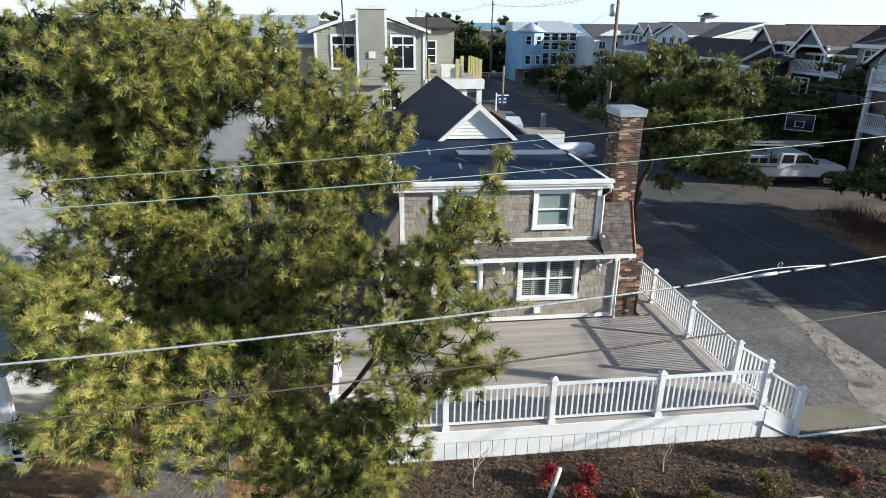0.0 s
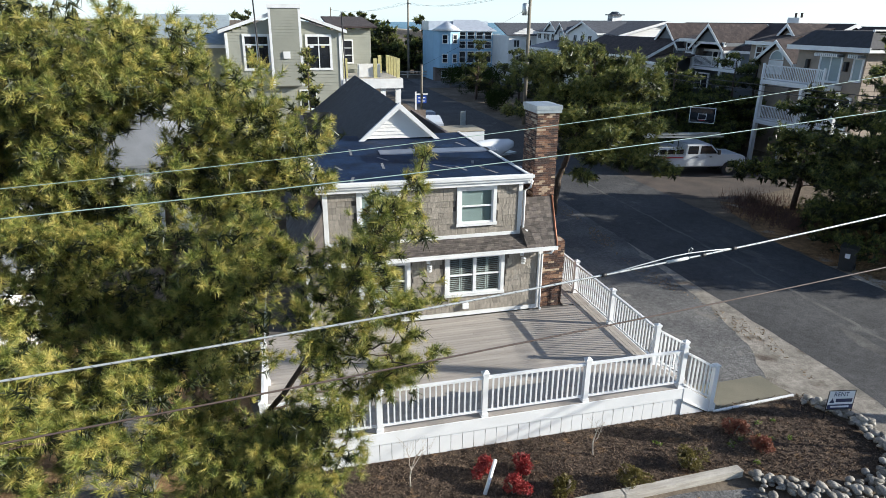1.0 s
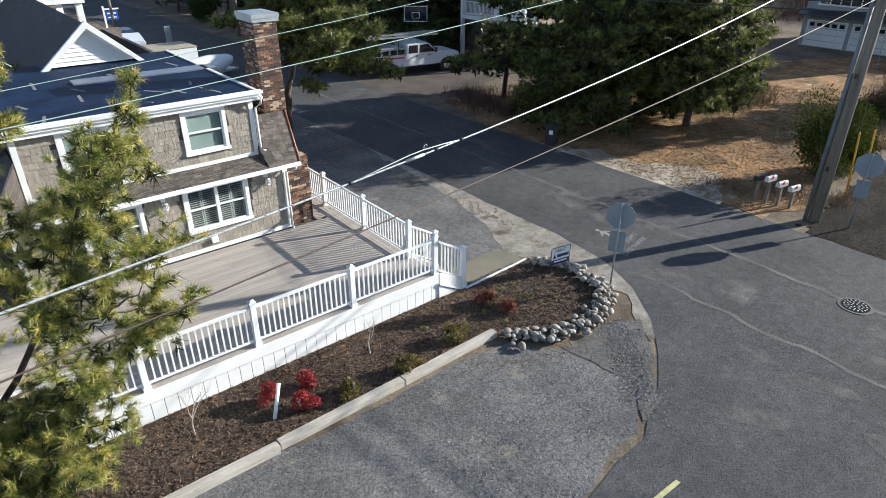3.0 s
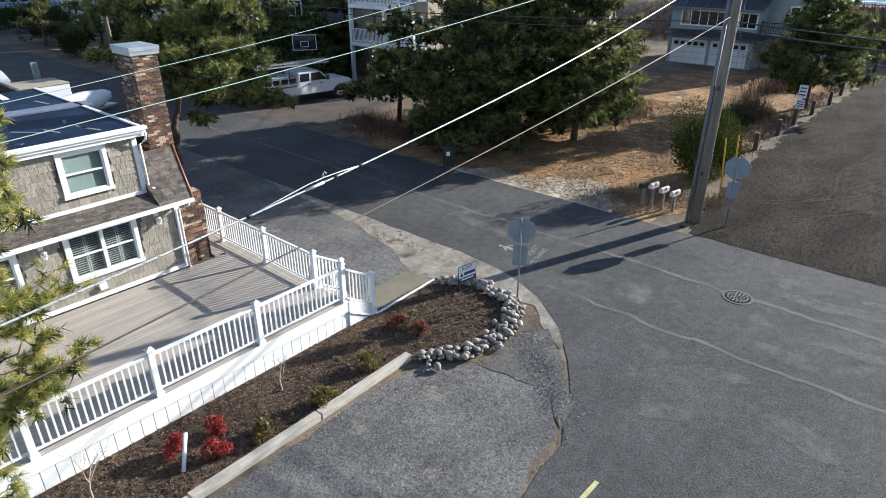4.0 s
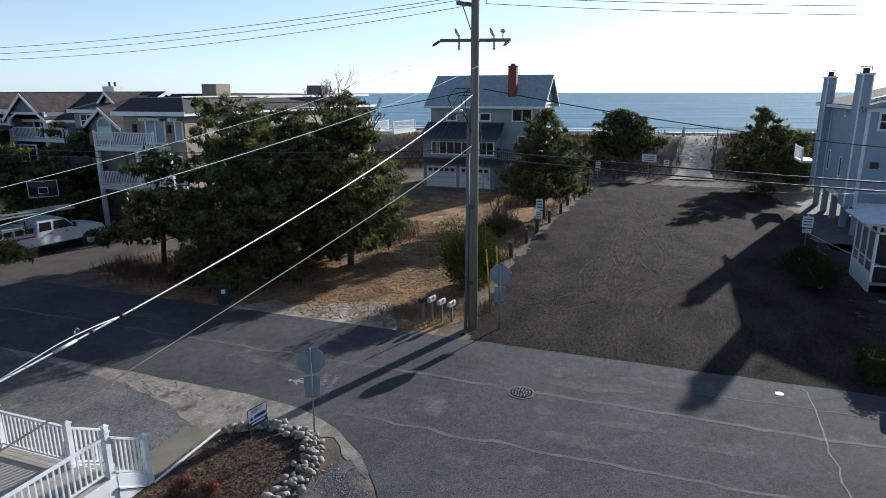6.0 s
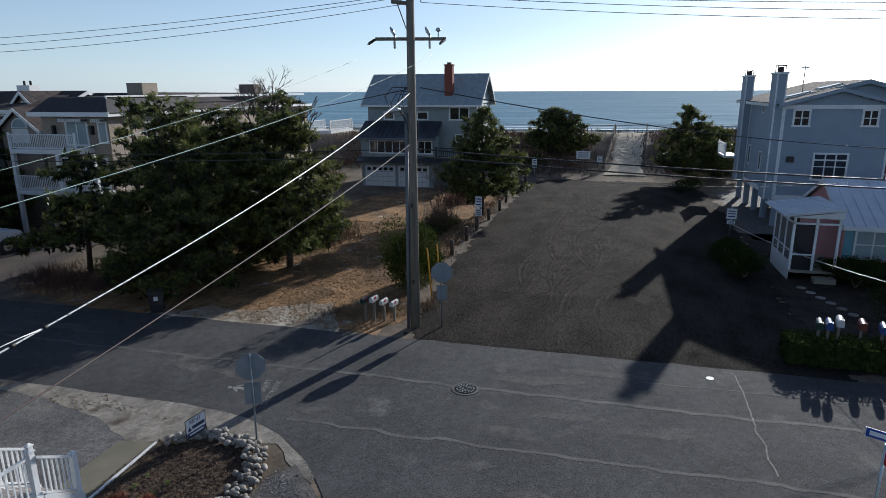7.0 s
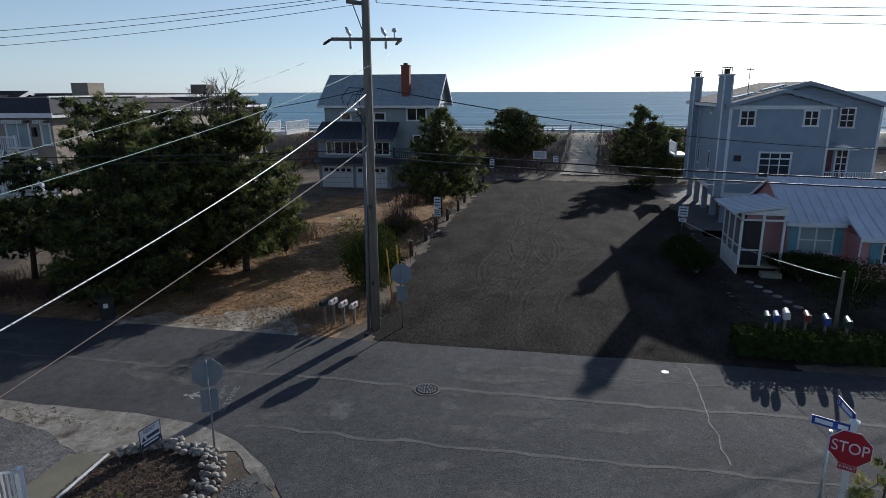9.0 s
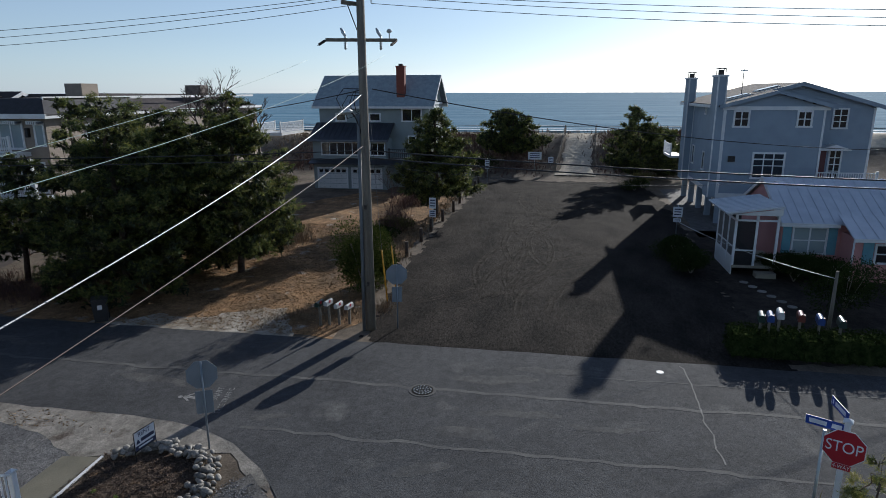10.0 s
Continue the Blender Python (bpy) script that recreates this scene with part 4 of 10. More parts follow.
while z < GR - 0.2:
    h = (GR - z - 0.1) / (GR - 5.3) * 1.45
    add_prism(bm, [(gxm - h, GY + 0.02, z), (gxm + h, GY + 0.02, z), (gxm + h, GY + 0.05, z + 0.15), (gxm - h, GY + 0.05, z + 0.15)], (0, 0.03, 0))
    z += 0.14
part("gable_siding", bm, SIDING_WHITE, gable, "pale louvred gable siding")
for sgn in (-1, 1):
    bm = prism([(gxm, GY - 0.2, GR + 0.1), (gxm + sgn * 1.62, GY - 0.2, 5.3), (gxm + sgn * 1.40, GY - 0.2, 5.3), (gxm, GY - 0.2, GR - 0.14)], (0, 0.15, 0))
    part("rake_board", bm, TRIM, gable)
part("gable_back", prism([(gxm - 3.2, 38.3, 4.1), (gxm + 3.2, 38.3, 4.1), (gxm, 38.3, GR - 0.05)], (0, 0.05, 0)), SIDING_BROWN, gable)
part("lower_wall", box(gxm - 3.0, gxm + 3.0, 25.6, 38.2, 0, 4.15), SIDING_BROWN, gable)


# brick chimney
def brick_shaft(parent, x0, x1, y0, y1, z0, z1, limit, seed):
    rng = random.Random(seed)
    part("core", box(x0 + 0.012, x1 - 0.012, y0 + 0.012, y1 - 0.012, z0, z1), MORTAR, parent)
    course, length, gap = 0.068, 0.205, 0.010
    bm = bmesh.new()
    add_box(bm, gap / 2, length - gap / 2, 0, 0.05, gap / 2, course - gap / 2)
    me = mesh_of("brick", bm, BRICK)
    bm = bmesh.new()
    spare = bmesh.new()
    count, r, z = 0, 0, z0
    while z + course * 0.7 < z1:
        for face in range(4):
            w = (x1 - x0) if face % 2 == 0 else (y1 - y0)
            u = -(length / 2) * (r % 2)
            while u < w - 0.02:
                a, b = max(0, u), min(w, u + length)
                if b - a > 0.03:
                    m = (pose(x0, y0, z), pose(x0, y1, z, 0, 0, -90), pose(x1, y1, z, 0, 0, 180), pose(x1, y0, z, 0, 0, 90))[face]
                    m = m @ pose(a, rng.uniform(-0.004, 0.003), 0) @ Matrix.Diagonal(((b - a) / length, 1, 1, 1))
                    if face < 2 and count < limit:
                        piece("brick", me, parent, m)
                        count += 1
                    else:
                        add_box(spare, gap / 2, length - gap / 2, 0, 0.05, gap / 2, course - gap / 2, m)
                u += length
        r += 1
        z += course
    ob = part("bricks", spare, BRICK_JOINED, parent, kind="stuff")


chimney = thing("chimney", "brown multi-toned brick chimney with galvanised metal cap", "chimney")
brick_shaft(chimney, 7.95, 8.70, 18.55, 19.6, 3.0, 7.05, 300, 7)
brick_shaft(chimney, 7.95, 8.70, 17.42, 19.6, 0.3, 3.08, 0, 8)
bm = box(7.90, 8.75, 18.50, 19.65, 7.03, 7.14)
add_prism(bm, [(7.88, 18.48, 7.14), (8.77, 18.48, 7.14), (8.77, 19.67, 7.14), (7.88, 19.67, 7.14)], (0, 0, 0.12))
bm2v = [bm.verts.new(q) for q in ((7.88, 18.48, 7.262), (8.77, 18.48, 7.262), (8.77, 19.67, 7.262), (7.88, 19.67, 7.262), (8.325, 19.08, 7.33))]
for i in range(4):
    bm.faces.new((bm2v[i], bm2v[(i + 1) % 4], bm2v[4]))
part("chimney_cap", bm, GALV, chimney, "galvanised sheet metal cap")

# wall lanterns and small vent
for x in (4.1, 7.16):
    lamp = thing("wall_lantern", "white caged outdoor wall lantern", "lamp", "lanterns on the cottage", at=(x, HY, 2.72))
    part("bracket", tube([(0, -0.02, 0.12), (0, -0.14, 0.14), (0, -0.15, 0.06)], 0.02, 6), WHITE, lamp)
    part("backplate", box(-0.06, 0.06, -0.03, 0.0, 0.02, 0.2, 0.008), WHITE, lamp)
    bm = bmesh.new()
    add_tube(bm, [(0, -0.15, 0.03), (0, -0.15, 0.0)], [0.03, 0.085], 12)
    add_tube(bm, [(0, -0.15, -0.17), (0, -0.15, -0.19)], [0.07, 0.07], 12)
    for k in range(8):
        a = k * math.pi / 4
        add_tube(bm, [(0.075 * math.cos(a), -0.15 + 0.075 * math.sin(a), 0), (0.066 * math.cos(a), -0.15 + 0.066 * math.sin(a), -0.18)], 0.007, 4)
    for z in (-0.06, -0.12):
        add_tube(bm, [(0.075 * math.cos(k * math.pi / 6), -0.15 + 0.075 * math.sin(k * math.pi / 6), z) for k in range(13)], 0.006, 4)
    part("cage", bm, WHITE, lamp)
    part("globe", tube([(0, -0.15, 0.0), (0, -0.15, -0.05), (0, -0.15, -0.13), (0, -0.15, -0.165)], [0.03, 0.055, 0.05, 0.02], 10), GLASS, lamp)
bm = bmesh.new()
add_box(bm, -0.1, 0.1, -0.09, 0.0, 0.0, 0.13)
add_prism(bm, [(-0.1, -0.09, 0.13), (0.1, -0.09, 0.13), (0.1, 0, 0.2), (-0.1, 0, 0.2)], (0, 0, 0.01))
v = solid("dryer_vent", bm, WHITE, "small white wall vent on the cottage", "vent")
v.matrix_basis = pose(5.3, HY - 0.03, 1.13)

# ---- deck ----
DX0, DX1, DY0 = -0.9, 9.65, 11.9
deck = thing("deck", "raised grey composite deck with white skirt boards", "deck")
rng = random.Random(11)
for k in range(40):
    y = DY0 + 0.02 + k * 0.139
    if y > HY - 0.1:
        break
    x0 = DX0
    for x1 in (rng.uniform(2, 7), DX1 - 0.55):
        part("board", box(x0 + 0.004, x1, y, y + 0.131, DECK_Z - 0.03, DECK_Z + rng.uniform(-0.002, 0.002)), DECK, deck)
        x0 = x1
for k in range(4):
    part("board", box(DX1 - 0.545 + 0.139 * k, DX1 - 0.545 + 0.139 * k + 0.131, DY0 + 0.02, 21.0, DECK_Z - 0.03, DECK_Z), DECK, deck)
bm = bmesh.new()
for k in range(26):
    y = HY + k * 0.139
    add_box(bm, LX1 + 0.9, DX1 - 0.55, y, y + 0.131, DECK_Z - 0.03, DECK_Z)
part("board_work", bm, DECK, deck, kind="stuff")
bm = bmesh.new()
add_box(bm, DX0, DX1, DY0 - 0.03, DY0, DECK_Z - 0.31, DECK_Z - 0.004)
add_box(bm, DX1, DX1 + 0.03, DY0 - 0.03, 21, DECK_Z - 0.31, DECK_Z - 0.004)
add_box(bm, DX0 - 0.03, DX0, DY0 - 0.03, 21, DECK_Z - 0.31, DECK_Z - 0.004)
part("rim_board", bm, WHITE, deck)
part("under_deck", box(DX0 + 0.1, DX1 - 0.1, DY0 + 0.08, 21, 0.02, DECK_Z - 0.04), WALL_BACK, deck)
sk = mesh_of("skirt_board", box(0.006, 0.278, 0, 0.02, 0, DECK_Z - 0.30), WHITE)
x = DX0
while x < DX1 - 0.1:
    piece("skirt_board", sk, deck, pose(x, DY0 + 0.01, 0.02))
    x += 0.286
for y in [DY0 + 0.1 + 0.286 * i for i in range(28)]:
    piece("skirt_board", sk, deck, pose(DX1 + 0.005, y, 0.02, 0, 0, 90))
    piece("skirt_board", sk, deck, pose(DX0 + 0.005, y, 0.02, 0, 0, 90))

# stairs to the driveway
stairs = thing("deck_stairs", "short deck stairs with white stringers", "stairs")
for k in range(4):
    z = DECK_Z * (4 - k) / 5
    part("tread", box(DX1 + 0.03 + 0.24 * k, DX1 + 0.03 + 0.24 * (k + 1) + 0.03, 11.98, 13.2, z - 0.03, z), DECK, stairs)
    part("riser", box(DX1 + 0.03 + 0.24 * k, DX1 + 0.05 + 0.24 * k, 11.98, 13.2, z + 0.0, z + 0.14), WHITE, stairs)
for y in (11.86, 13.2):
    part("stringer", prism([(DX1, y, DECK_Z), (DX1 + 0.1, y, DECK_Z), (DX1 + 1.05, y, 0.22), (DX1 + 1.05, y, 0.02), (DX1 + 0.82, y, 0.02), (DX1, y, 0.5)], (0, 0.04, 0)), WHITE, stairs)
    part("stringer_skirt", prism([(DX1, y + 0.01, 0.46), (DX1 + 0.72, y + 0.01, 0.03), (DX1, y + 0.01, 0.03)], (0, 0.02, 0)), WHITE, stairs)
    part("nosing", prism([(DX1, y - 0.02, 0.53), (DX1 + 0.86, y - 0.02, 0.03), (DX1 + 0.79, y - 0.02, 0.03), (DX1, y - 0.02, 0.48)], (0, 0.02, 0)), WHITE, stairs)


def rail_post(parent, x, y, z, h):
    bm = box(x - 0.065, x + 0.065, y - 0.065, y + 0.065, z, z + h)
    add_box(bm, x - 0.085, x + 0.085, y - 0.085, y + 0.085, z, z + 0.09)
    add_box(bm, x - 0.085, x + 0.085, y - 0.085, y + 0.085, z + h, z + h + 0.03)
    c = [bm.verts.new((x + sx * 0.08, y + sy * 0.08, z + h + 0.032)) for sx, sy in ((-1, -1), (1, -1), (1, 1), (-1, 1))]
    t = bm.verts.new((x, y, z + h + 0.085))
    for i in range(4):
        bm.faces.new((c[i], c[(i + 1) % 4], t))
    return part("post", bm, WHITE, parent)


bal_me = mesh_of("baluster", box(-0.018, 0.018, -0.018, 0.018, 0, 1), WHITE)


def rail_run(parent, a, b, za, zb, low=0.12, high=1.02):
    """Top and bottom rails and balusters between two posts, at floor heights za and zb."""
    a, b = Vector((*a, za)), Vector((*b, zb))
    d = (b - a).normalized()
    side = Vector((-d.y, d.x, 0)).normalized()
    a2, b2 = a + d * 0.065, b - d * 0.065
    for h, wid, hi in ((low, 0.045, 0.05), (high, 0.07, 0.06)):
        bm = bmesh.new()
        up = Vector((0, 0, 1))
        add_prism(bm, [a2 + up * h - side * wid / 2, b2 + up * h - side * wid / 2, b2 + up * h + side * wid / 2, a2 + up * h + side * wid / 2], (0, 0, hi))
        bmesh.ops.recalc_face_normals(bm, faces=bm.faces[:])
        part("rail", bm, WHITE, parent)
    n = round((b2 - a2).length / 0.141)
    for i in range(1, n):
        p = a2.lerp(b2, i / n)
        piece("baluster", bal_me, parent, Matrix.Translation(p + Vector((0, 0, low + 0.03))) @ Matrix.Diagonal((1, 1, high - low - 0.01, 1)))


railing = thing("deck_railing", "white vinyl deck railing with square balusters", "railing")
RY, RX = 11.98, 9.57
fx = [-0.82, 1.7, 4.22, 6.86, RX]
for x in fx:
    rail_post(railing, x, RY, DECK_Z, 1.16)
for a, b in zip(fx, fx[1:]):
    rail_run(railing, (a, RY), (b, RY), DECK_Z, DECK_Z)
sy = [13.2, 15.65, 18.15, 20.7]
for y in sy:
    rail_post(railing, RX, y, DECK_Z, 1.16)
for a, b in zip(sy, sy[1:]):
    rail_run(railing, (RX, a), (RX, b), DECK_Z, DECK_Z)
rail_post(railing, -0.82, 14.6, DECK_Z, 1.16)
rail_run(railing, (-0.82, RY), (-0.82, 14.6), DECK_Z, DECK_Z)
for y in (11.9, 13.2):
    rail_post(railing, RX + 0.98, y, 0.02, 1.36)
    rail_run(railing, (RX, y), (RX + 0.98, y), DECK_Z, 0.26)


# ---- utility poles and wires ----
def utility_pole(x, y, h, r0=0.19, r1=0.13, arm=None, label="tall weathered wooden utility pole with crossarm", lean=(0, 0)):
    p = thing("utility_pole", label, "utility pole", "utility poles along the road")
    p.matrix_basis = pose(x, y, 0)
    part("pole", tube([(0, 0, -0.1), (lean[0] * 0.5, lean[1] * 0.5, h * 0.5), (lean[0], lean[1], h)], [r0, (r0 + r1) / 2, r1], 14), POLE_WOOD, p)
    if arm:
        z, half, turn = arm
        bm = box(-half, half, -0.06, 0.06, z - 0.06, z + 0.06, 0.01)
        bmesh.ops.transform(bm, matrix=Matrix.Translation((lean[0], lean[1], 0)) @ Matrix.Rotation(radians(turn), 4, "Z") @ Matrix.Translation((0, -0.2, 0)), verts=bm.verts[:])
        part("crossarm", bm, POLE_WOOD, p)
    return p


main_pole = utility_pole(23.70, 7.34, 13.4, 0.21, 0.15, (11.65, 1.35, 106))
arm_turn = Matrix.Rotation(radians(106), 4, "Z")
for s in (-0.72, 0.62):
    p = arm_turn @ Vector((s, -0.27, 0))
    bm = bmesh.new()
    for k in range(5):
        add_tube(bm, [(p.x, p.y, 11.35 + 0.08 * k), (p.x, p.y, 11.39 + 0.08 * k)], [0.07, 0.045], 10)
    add_tube(bm, [(p.x, p.y, 11.3), (p.x, p.y, 11.8)], 0.035, 8)
    add_tube(bm, [(p.x, p.y, 11.8), (p.x + 0.1, p.y + 0.12, 11.95), (p.x + 0.1, p.y + 0.2, 12.1)], [0.05, 0.07, 0.03], 8)
    part("cutout_fuse", bm, GALV, main_pole, "porcelain fuse cutout on the crossarm")
for s in (-1.33, 1.33):
    p = arm_turn @ Vector((s, -0.2, 0))
    d = Vector((-1, 0.1, -0.35)).normalized()
    bm = bmesh.new()
    for k in range(6):
        q = Vector((p.x, p.y, 11.65)) + d * (0.15 + 0.09 * k)
        add_tube(bm, [q, q + d * 0.04], [0.055, 0.03], 8)
    add_tube(bm, [Vector((p.x, p.y, 11.65)), Vector((p.x, p.y, 11.65)) + d * 0.75], 0.018, 6)
    part("insulator", bm, IRON, main_pole, "dark dead-end insulator string")
p = arm_turn @ Vector((-1.05, -0.2, 0))
part("insulator", tube([(p.x, p.y, 11.7), (p.x, p.y, 11.9), (p.x, p.y, 11.95), (p.x, p.y, 12.02), (p.x, p.y, 12.06)], [0.02, 0.02, 0.11, 0.09, 0.03], 10), GALV, main_pole)
bm = box(-0.55, 0.55, -0.05, 0.05, 12.85, 12.99, 0.01)
bmesh.ops.transform(bm, matrix=Matrix.Rotation(radians(150), 4, "Z") @ Matrix.Translation((0.2, -0.19, 0)), verts=bm.verts[:])
part("crossarm", bm, POLE_WOOD, main_pole)
for q in ((-0.35, 0.5), (0.12, -0.38)):
    part("insulator", tube([(q[0], q[1], 12.95), (q[0], q[1], 13.12), (q[0], q[1], 13.17), (q[0], q[1], 13.25)], [0.02, 0.02, 0.09, 0.04], 10), GALV, main_pole)
part("brace", tube([(-0.3, 0.4, 12.85), (-0.05, 0.15, 12.0)], 0.02, 6), IRON, main_pole)
part("conduit", tube([(-0.14, 0.26, 0), (-0.14, 0.22, 4.0), (-0.10, 0.2, 8.9)], 0.075, 8), CONDUIT, main_pole, "grey riser conduit on the pole")
# street light
bm = bmesh.new()
add_tube(bm, [(-0.1, 0.1, 8.15), (-0.16, 0.22, 8.6), (-0.22, 0.34, 8.9), (-0.28, 0.44, 8.98)], 0.03, 8)
part("lamp_arm", bm, BLACK, main_pole)
bm = bmesh.new()
add_tube(bm, [(-0.24, 0.40, 9.0), (-0.32, 0.52, 9.02), (-0.44, 0.70, 9.0), (-0.52, 0.82, 8.95)], [0.06, 0.115, 0.12, 0.05], 10)
part("lamp_head", bm, GALV, main_pole, "pale grey street lamp head")
for dx, dy, z0 in ((-0.15, 0.35, 9.6), (-0.2, 0.55, 9.5), (-0.1, 0.25, 9.7), (-0.25, 0.7, 9.75)):
    part("cable_loop", tube([(0, 0.1, z0 + 0.1), (dx, dy, z0 + 0.12), (dx * 1.3, dy * 1.4, z0 - 0.25), (dx, dy * 1.1, z0 - 0.75), (dx * 0.5, dy * 0.5, z0 - 0.65)], 0.02, 6), CABLE, main_pole)
for z in (5.2, 2.0):
    part("pole_tag", box(-0.23, -0.2, -0.05, 0.05, z, z + 0.16), IRON, main_pole)
pole_b = utility_pole(23.8, 59.0, 13.6, 0.20, 0.14, (12.6, 1.2, 90))
part("transformer", tube([(-0.45, 0, 10.3), (-0.45, 0, 10.35), (-0.45, 0, 11.3), (-0.45, 0, 11.4)], [0.2, 0.28, 0.28, 0.15], 14), GALV, pole_b, "grey pole transformer can")
utility_pole(23.9, 117.0, 13.2, 0.2, 0.14, (12.6, 1.2, 90))
utility_pole(16.5, 190.0, 13.0, 0.2, 0.14, (12.4, 1.2, 90))
utility_pole(23.8, -46.0, 13.4, 0.2, 0.14, (12.6, 1.2, 90))
utility_pole(-40.0, 3.7, 12.5, 0.2, 0.14, (10.9, 1.3, 4))
stub = utility_pole(14.95, 66.3, 5.4, 0.14, 0.11, None, "short brown wooden guy pole")


def wire(name, pts, r, material, label, n=6):
    bm = tube(pts, r, n)
    return solid(name, bm, material, label, "cable")


def sagging(a, b, sag, k=24):
    a, b = Vector(a), Vector(b)
    return [a.lerp(b, i / k) - Vector((0, 0, 4 * sag * (i / k) * (1 - i / k))) for i in range(k + 1)]


def hung(a, b, c0, c1, c2, length, k=60, start=0.0):
    """A hanging line from a towards b: height c0 + c1 u + c2 u^2 at u metres along."""
    a, b = Vector(a), Vector(b)
    d = (b - a).normalized()
    return [(*(a + d * (start + (length - start) * i / k)), c0 + c1 * (start + (length - start) * i / k) + c2 * (start + (length - start) * i / k) ** 2) for i in range(k + 1)]


main_line = hung((23.70, 7.34), (-3.2, 5.9), 9.70, -0.2090, 0.00337, 62, start=0.3)
strand = wire("telephone_cable", main_line, 0.0125, CABLE_GREY, "thick grey lashed telephone cable across the street")
bm = bmesh.new()
for k in range(1, 60):
    a = Vector(main_line[k])
    for j in range(6):
        p = a.lerp(Vector(main_line[min(60, k + 1)]), j / 6)
        add_tube(bm, [p + Vector((-0.025, -0.009, 0.010)), p + Vector((0.0, -0.0135, 0.0)), p + Vector((0.025, -0.009, -0.010))], 0.0024, 4)
part("lashing", bm, CONDUIT, strand, kind="stuff")
def along(u):
    k = (u - 0.3) / 61.7 * 60
    return Vector(main_line[int(k)]).lerp(Vector(main_line[int(k) + 1]), k % 1)


for u in (18.15, 18.62, 20.05):
    bm = bmesh.new()
    add_tube(bm, [along(u - 0.035), along(u + 0.035)], 0.024, 8)
    part("clamp", bm, BLACK, strand)
lift = Vector((0, 0, 0.065))
part("splice_tail", tube([along(18.15), along(18.5) + lift * 0.6, along(18.85) + lift, along(19.1) + lift, along(19.6) + lift * 0.5, along(20.05)], 0.008, 6), CABLE_GREY, strand)
part("splice_sleeve", tube([along(18.85), along(19.15)], 0.022, 8), CABLE_GREY, strand)
h0 = along(18.85) + lift
part("hook", tube([h0, h0 + Vector((0.0, 0, 0.05)), h0 + Vector((0.03, 0, 0.075)), h0 + Vector((0.06, 0, 0.05)), h0 + Vector((0.03, 0, 0.02))], 0.007, 6), CABLE_GREY, strand)
wire("service_cable", hung((23.70, 7.34), (-3.2, 5.9), 7.745, -0.1046, 0.00126, 62, start=0.25), 0.011, CABLE_BROWN, "thin rusty brown cable below the telephone line")
wire("power_line", hung((23.25, 9.05), (-3.2, 7.3), 11.034, -0.1831, 0.00263, 62, start=0.9), 0.0045, CABLE_GREEN, "thin verdigris green overhead power wire")
wire("power_line", hung((24.1, 6.4), (-3.2, 4.9), 11.193, -0.1775, 0.00266, 62, start=0.7), 0.0045, CABLE_GREEN, "thin verdigris green overhead power wire")
for (x0, z0), (x1, z1), sag in (((23.35, 13.2), (22.8, 12.7), 1.0), ((23.6, 13.15), (23.9, 12.7), 1.2), ((23.9, 12.95), (24.6, 12.7), 1.35)):
    wire("power_line", sagging((x0 + 0.15, 7.5, z0), (x1, 59, z1), sag), 0.011, CABLE, "dark overhead power line along the road")
    wire("power_line", sagging((x1, 59, z1), (x1, 117, z1), 1.0), 0.011, CABLE, "dark overhead power line along the road")
    wire("power_line", sagging((x1, 117, z1), (16.5, 190, z1 - 0.3), 1.0, 10), 0.011, CABLE, "dark overhead power line along the road")
for z0, sag in ((13.2, 1.1), (12.95, 1.2), (13.3, 0.9)):
    wire("power_line", sagging((23.95, 7.0, z0), (23.8, -46, 12.7), sag), 0.011, CABLE, "dark overhead power line along the road")
for z, sag, dx in ((7.5, 0.6, 0.2), (7.2, 0.6, 0.25)):
    wire("telephone_cable", sagging((23.70 + dx, 7.34, z), (23.8, -46, z - 0.2), sag + 0.2), 0.03, CABLE, "black telephone cable along the road")
    wire("telephone_cable", sagging((23.70 + dx, 7.34, z), (23.8, 59, z - 0.2), sag), 0.02, CABLE, "black telephone cable along the road")
wire("service_drop", sagging((23.9, 7.05, 9.85), (44, -31.0, 6.6), 1.2), 0.022, CABLE, "black twisted service drop to the houses")
wire("service_drop", sagging((23.8, 7.5, 9.8), (61, 44, 8.0), 0.8), 0.02, CABLE, "black twisted service drop to the houses")
wire("service_drop", sagging((23.9, 7.0, 6.9), (36.3, -12.3, 5.0), 0.5), 0.008, CABLE, "thin black service wire to the pink cottage")
wire("guy_wire", [(23.85, 7.3, 11.4), (26.55, 7.6, 2.75), (27.3, 7.6, 0.1)], 0.006, CONDUIT, "thin steel guy wire at the utility pole")
wire("guy_wire", sagging((15, 66.3, 5.3), (23.8, 59, 11), 0.1), 0.01, CABLE, "thin guy wire to the short pole")
for k, (x, y) in enumerate(((27.3, 7.6), (28.1, 7.35))):
    solid("guy_guard", tube([(x, y, 0), (x - 0.35, y + 0.0, 1.3), (x - 0.75, y + 0.0, 2.75)], 0.035, 8), YELLOW, "yellow plastic guy wire guard", "guy guard", "guy guards")


